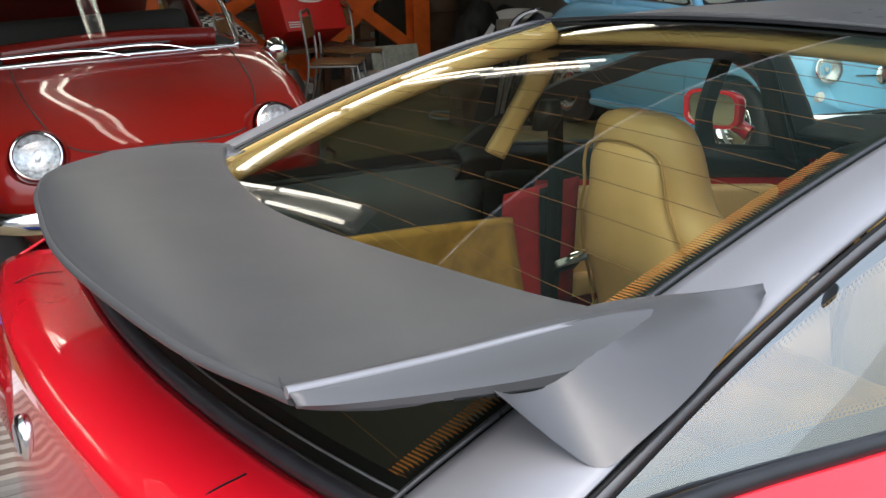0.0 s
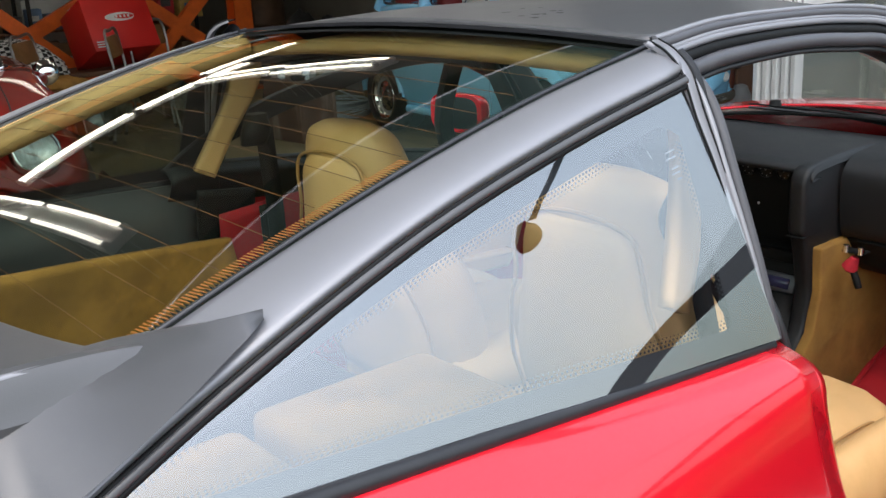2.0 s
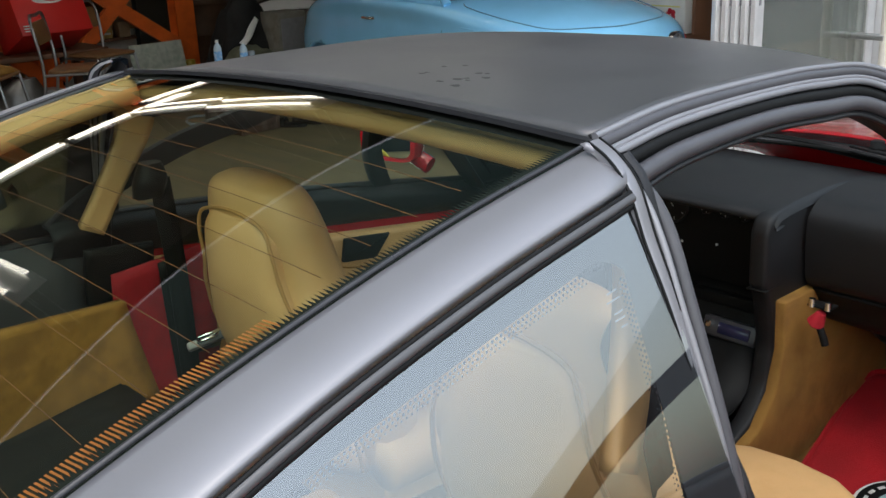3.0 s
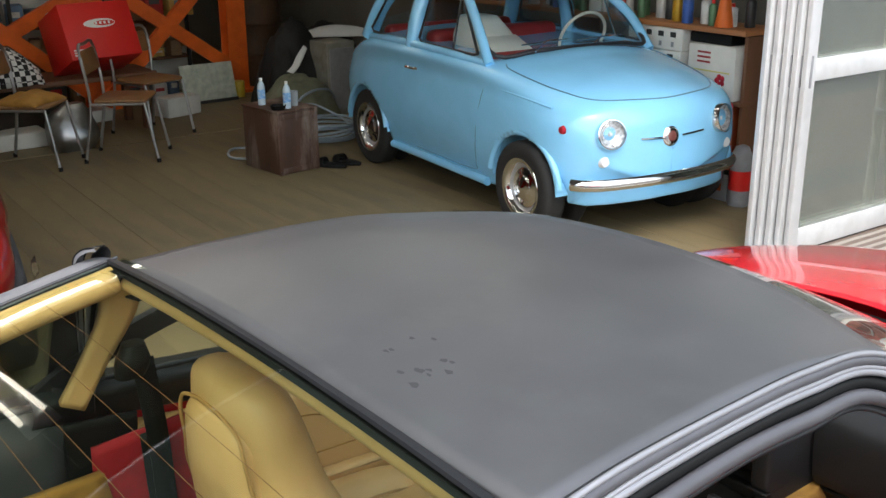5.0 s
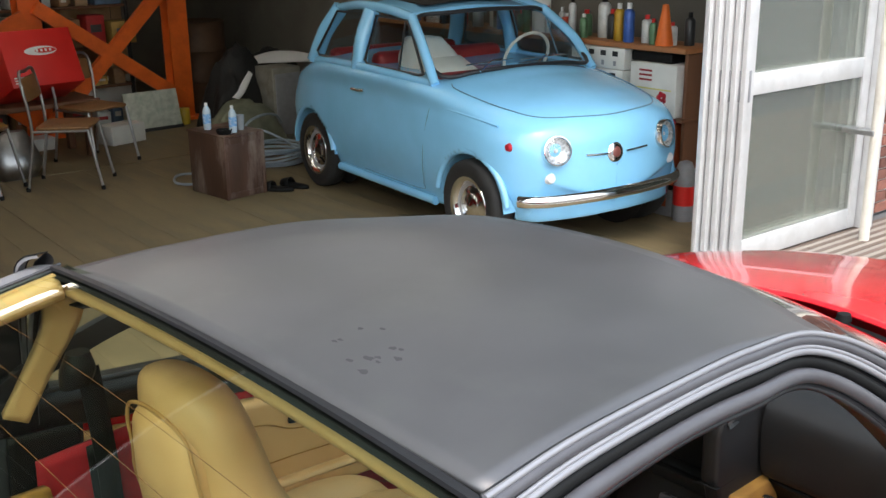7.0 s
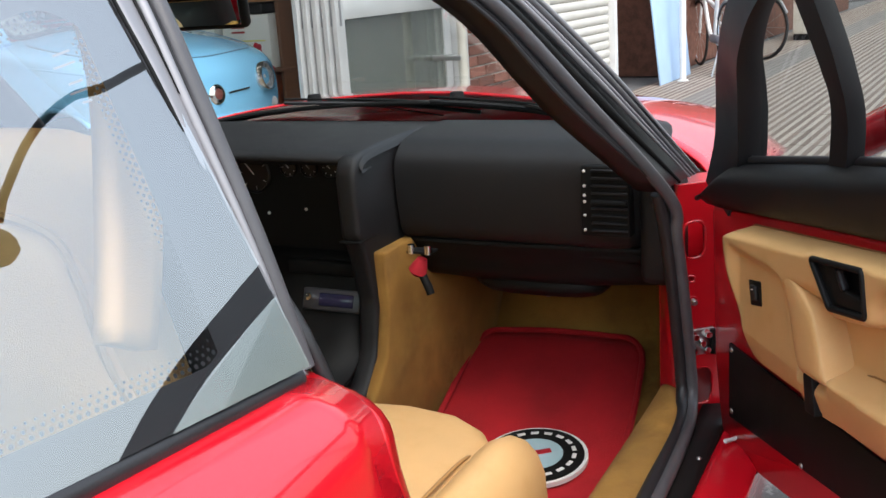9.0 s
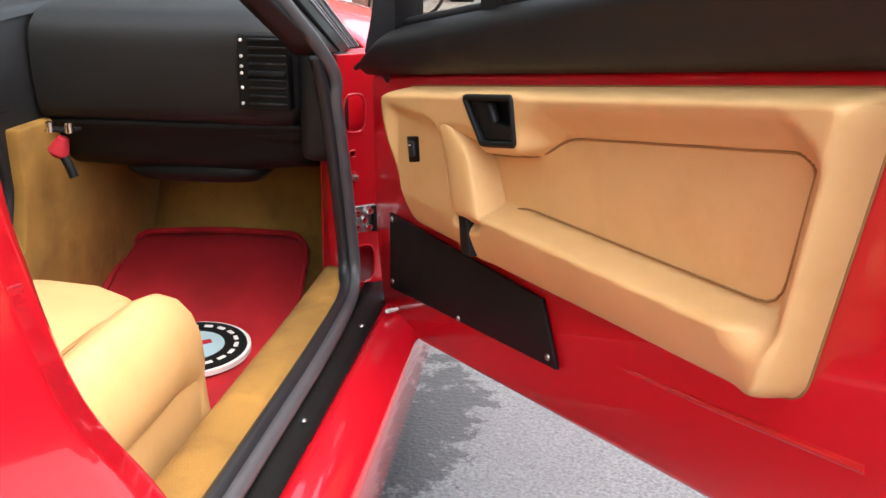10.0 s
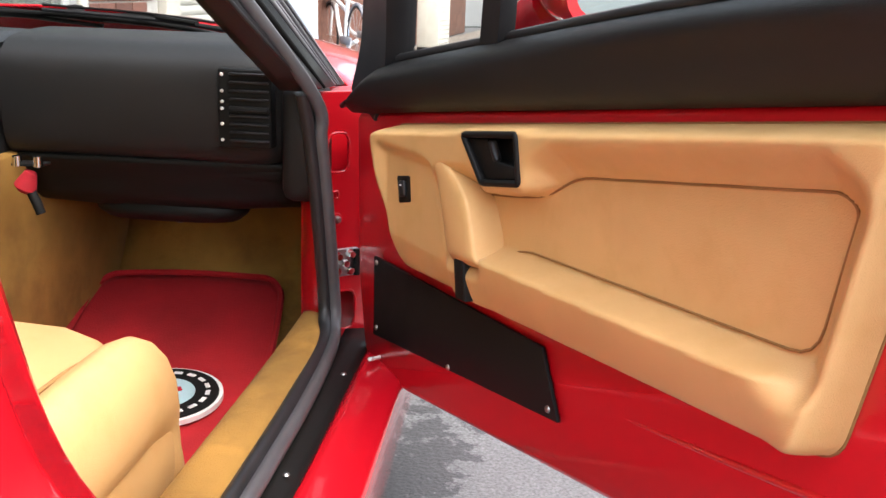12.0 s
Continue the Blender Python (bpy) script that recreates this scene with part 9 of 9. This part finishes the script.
def printed_box(x, y, z, w, d, h, kind_):
    b = thing("parts_carton", "white printed parts carton under the shelf", "box", SM @ Matrix.Translation((x, y, z)), group="parts cartons under the shelf")
    part("carton", box(-d / 2, d / 2, -w / 2, w / 2, 0, h, 0.004), BOXW, b)
    if kind_ == 0:
        for k in range(4):
            part("print_mark", box(-d / 2 - 0.001, -d / 2 - 0.0002, -w / 2 + w * (0.12 + 0.22 * k), -w / 2 + w * (0.22 + 0.22 * k), h * 0.60, h * 0.85, 0, 1), DARKB, b, smooth=0)
            part("print_mark", box(-d / 2 - 0.001, -d / 2 - 0.0002, -w / 2 + w * (0.15 + 0.22 * k), -w / 2 + w * (0.20 + 0.22 * k), h * 0.15, h * 0.38, 0, 1), GREYP, b, smooth=0)
    else:
        part("print_wheel", lathe([(0.020, 0.001), (0.042, 0.001), (0.042, 0.0), (0.02, 0.0)], Matrix.Translation((-d / 2 - 0.001, 0.06, h * 0.26)) @ Matrix.Rotation(radians(-90), 4, "Y"), 20), DARKB, b)
        for k in range(5):
            part("print_petal", lathe([(0.0, 0.0012), (0.018, 0.001), (0.019, 0)], Matrix.Translation((-d / 2 - 0.001, -0.075 + 0.022 * math.cos(k * 1.26), h * 0.36 + 0.022 * math.sin(k * 1.26))) @ Matrix.Rotation(radians(-90), 4, "Y"), 8), REDBELT, b)
        part("print_band", box(-d / 2 - 0.001, -d / 2 - 0.0002, -w * 0.4, w * 0.4, h * 0.50, h * 0.53, 0, 1), mat("pale_yellow_ink", (0.6, 0.55, 0.2), 0.6), b, smooth=0)
        for k in range(3):
            part("print_bar", box(-d / 2 - 0.001, -d / 2 - 0.0002, w * 0.02, w * 0.30, h * (0.66 + 0.09 * k), h * (0.70 + 0.09 * k), 0, 1), REDSEAT, b, smooth=0)
    return b


printed_box(-0.10, -0.25, 0.870, 0.46, 0.28, 0.13, 0)
printed_box(-0.10, -0.22, 0.735, 0.50, 0.28, 0.13, 0)
printed_box(-0.10, 0.30, 0.735, 0.46, 0.28, 0.13, 0)
printed_box(-0.10, -0.22, 0.623, 0.50, 0.28, 0.11, 0)
printed_box(-0.11, -0.715, 0.623, 0.36, 0.26, 0.31, 1)
blk = thing("black_tool_case", "black tool case under the shelf", "tool case", SM @ Matrix.Translation((-0.10, -0.66, 0.934)))
part("case", box(-0.10, 0.10, -0.16, 0.16, 0, 0.065, 0.012), BLACKP, blk)
orc = thing("orange_cabinet", "rusty orange tool cabinet below the shelf", "cabinet", SM @ Matrix.Translation((-0.06, -0.25, 0)))
part("case", box(-0.13, 0.13, -0.62, 0.60, 0.02, 0.58, 0.01), mat("rusty_orange_paint", (0.38, 0.07, 0.015), 0.55, 0, 0, 0.2, 6, second=(0.12, 0.04, 0.02), second_amount=0.7, second_scale=5), orc)
for k in range(3):
    part("drawer", box(-0.142, -0.131, -0.58, 0.56, 0.06 + 0.17 * k, 0.21 + 0.17 * k, 0.004), mat("rusty_orange_drawer", (0.40, 0.08, 0.02), 0.55, 0, 0, 0.2, 6), orc)
bat = thing("car_battery", "grey car battery on the floor", "battery", Matrix.Translation((4.52, 2.56, 0)))
part("case", box(-0.09, 0.09, -0.12, 0.12, 0, 0.17, 0.006), GREYP, bat)
part("lid", box(-0.094, 0.094, -0.124, 0.124, 0.17, 0.20, 0.006), BLACKP, bat)
for y in (-0.08, 0.08):
    part("terminal", lathe([(0.012, 0.0), (0.010, 0.025), (0, 0.026)], Matrix.Translation((0.05, y, 0.20)), 10), STEEL, bat)
ext = thing("red_canister", "grey and red canister on the floor", "canister", Matrix.Translation((4.44, 2.36, 0)))
part("canister", lathe([(0.06, 0.0), (0.065, 0.02), (0.065, 0.30), (0.04, 0.36), (0.02, 0.37), (0.0, 0.37)], None, 20), GREYP, ext)
part("band", lathe([(0.0662, 0.10), (0.0665, 0.12), (0.0665, 0.20), (0.0662, 0.22)], None, 20), REDBOX, ext)
# things seen beside the old red car
BLUEP = mat("blue_plastic", (0.05, 0.12, 0.55), 0.4, 0, 0, 0.1, 8)
for bx, by, br, bh in ((-1.14, 2.16, 0.115, 0.21), (-1.36, 2.80, 0.165, 0.30)):
    blu = thing("blue_bucket", "blue plastic bucket on the garage floor", "bucket", Matrix.Translation((bx, by, 0.0)), group="blue buckets")
    part("bucket", lathe([(br * 0.76, 0.0), (br * 0.97, bh - 0.03), (br * 1.04, bh - 0.03), (br * 1.06, bh), (br * 0.97, bh), (br * 0.74, 0.02), (0, 0.02)], None, 28), BLUEP, blu)
    part("bail", tube([(br * 1.04 * math.cos(a), br * 1.04 * math.sin(a), bh - 0.012 - 0.05 * math.sin(a)) for a in (k * math.pi / 8 for k in range(9))], 0.004, 6, 3), STEEL, blu)
hose = thing("yellow_hose", "yellow hose hanging over a bucket", "hose", Matrix.Translation((-1.20, 2.16, -0.02)))
part("hose", tube([(0.16, -0.10, 0.20), (0.05, -0.06, 0.245), (-0.10, 0.02, 0.25), (-0.30, 0.06, 0.12), (-0.5, 0.1, 0.02), (-0.75, 0.0, 0.014)], 0.012, 8, 6), mat("yellow_rubber", (0.62, 0.46, 0.03), 0.5), hose)
for k, (x, y, h) in enumerate(((-1.65, 3.6, 0.9), (-2.4, 3.2, 1.0))):
    cv = thing("covered_motorbike", "motorbike under a black cover", "motorbike", Matrix.Translation((x, y, 0)))
    part("cover", ring_rows([(0, 0, 0.0, 0.30, 0.75, 0), (0, 0, 0.3, 0.32, 0.80, 0), (0.02, 0.1, 0.7, 0.24, 0.65, 0), (0.0, -0.1, h, 0.14, 0.40, 0), (0.0, -0.15, h + 0.08, 0.05, 0.2, 0)], 18), BLACKP, cv)
    part("rope", tube([(0.28 * math.cos(a), 0.70 * math.sin(a), 0.45) for a in (j * math.pi / 8 for j in range(16))], 0.008, 6, 2, closed=True), GREYP, cv)
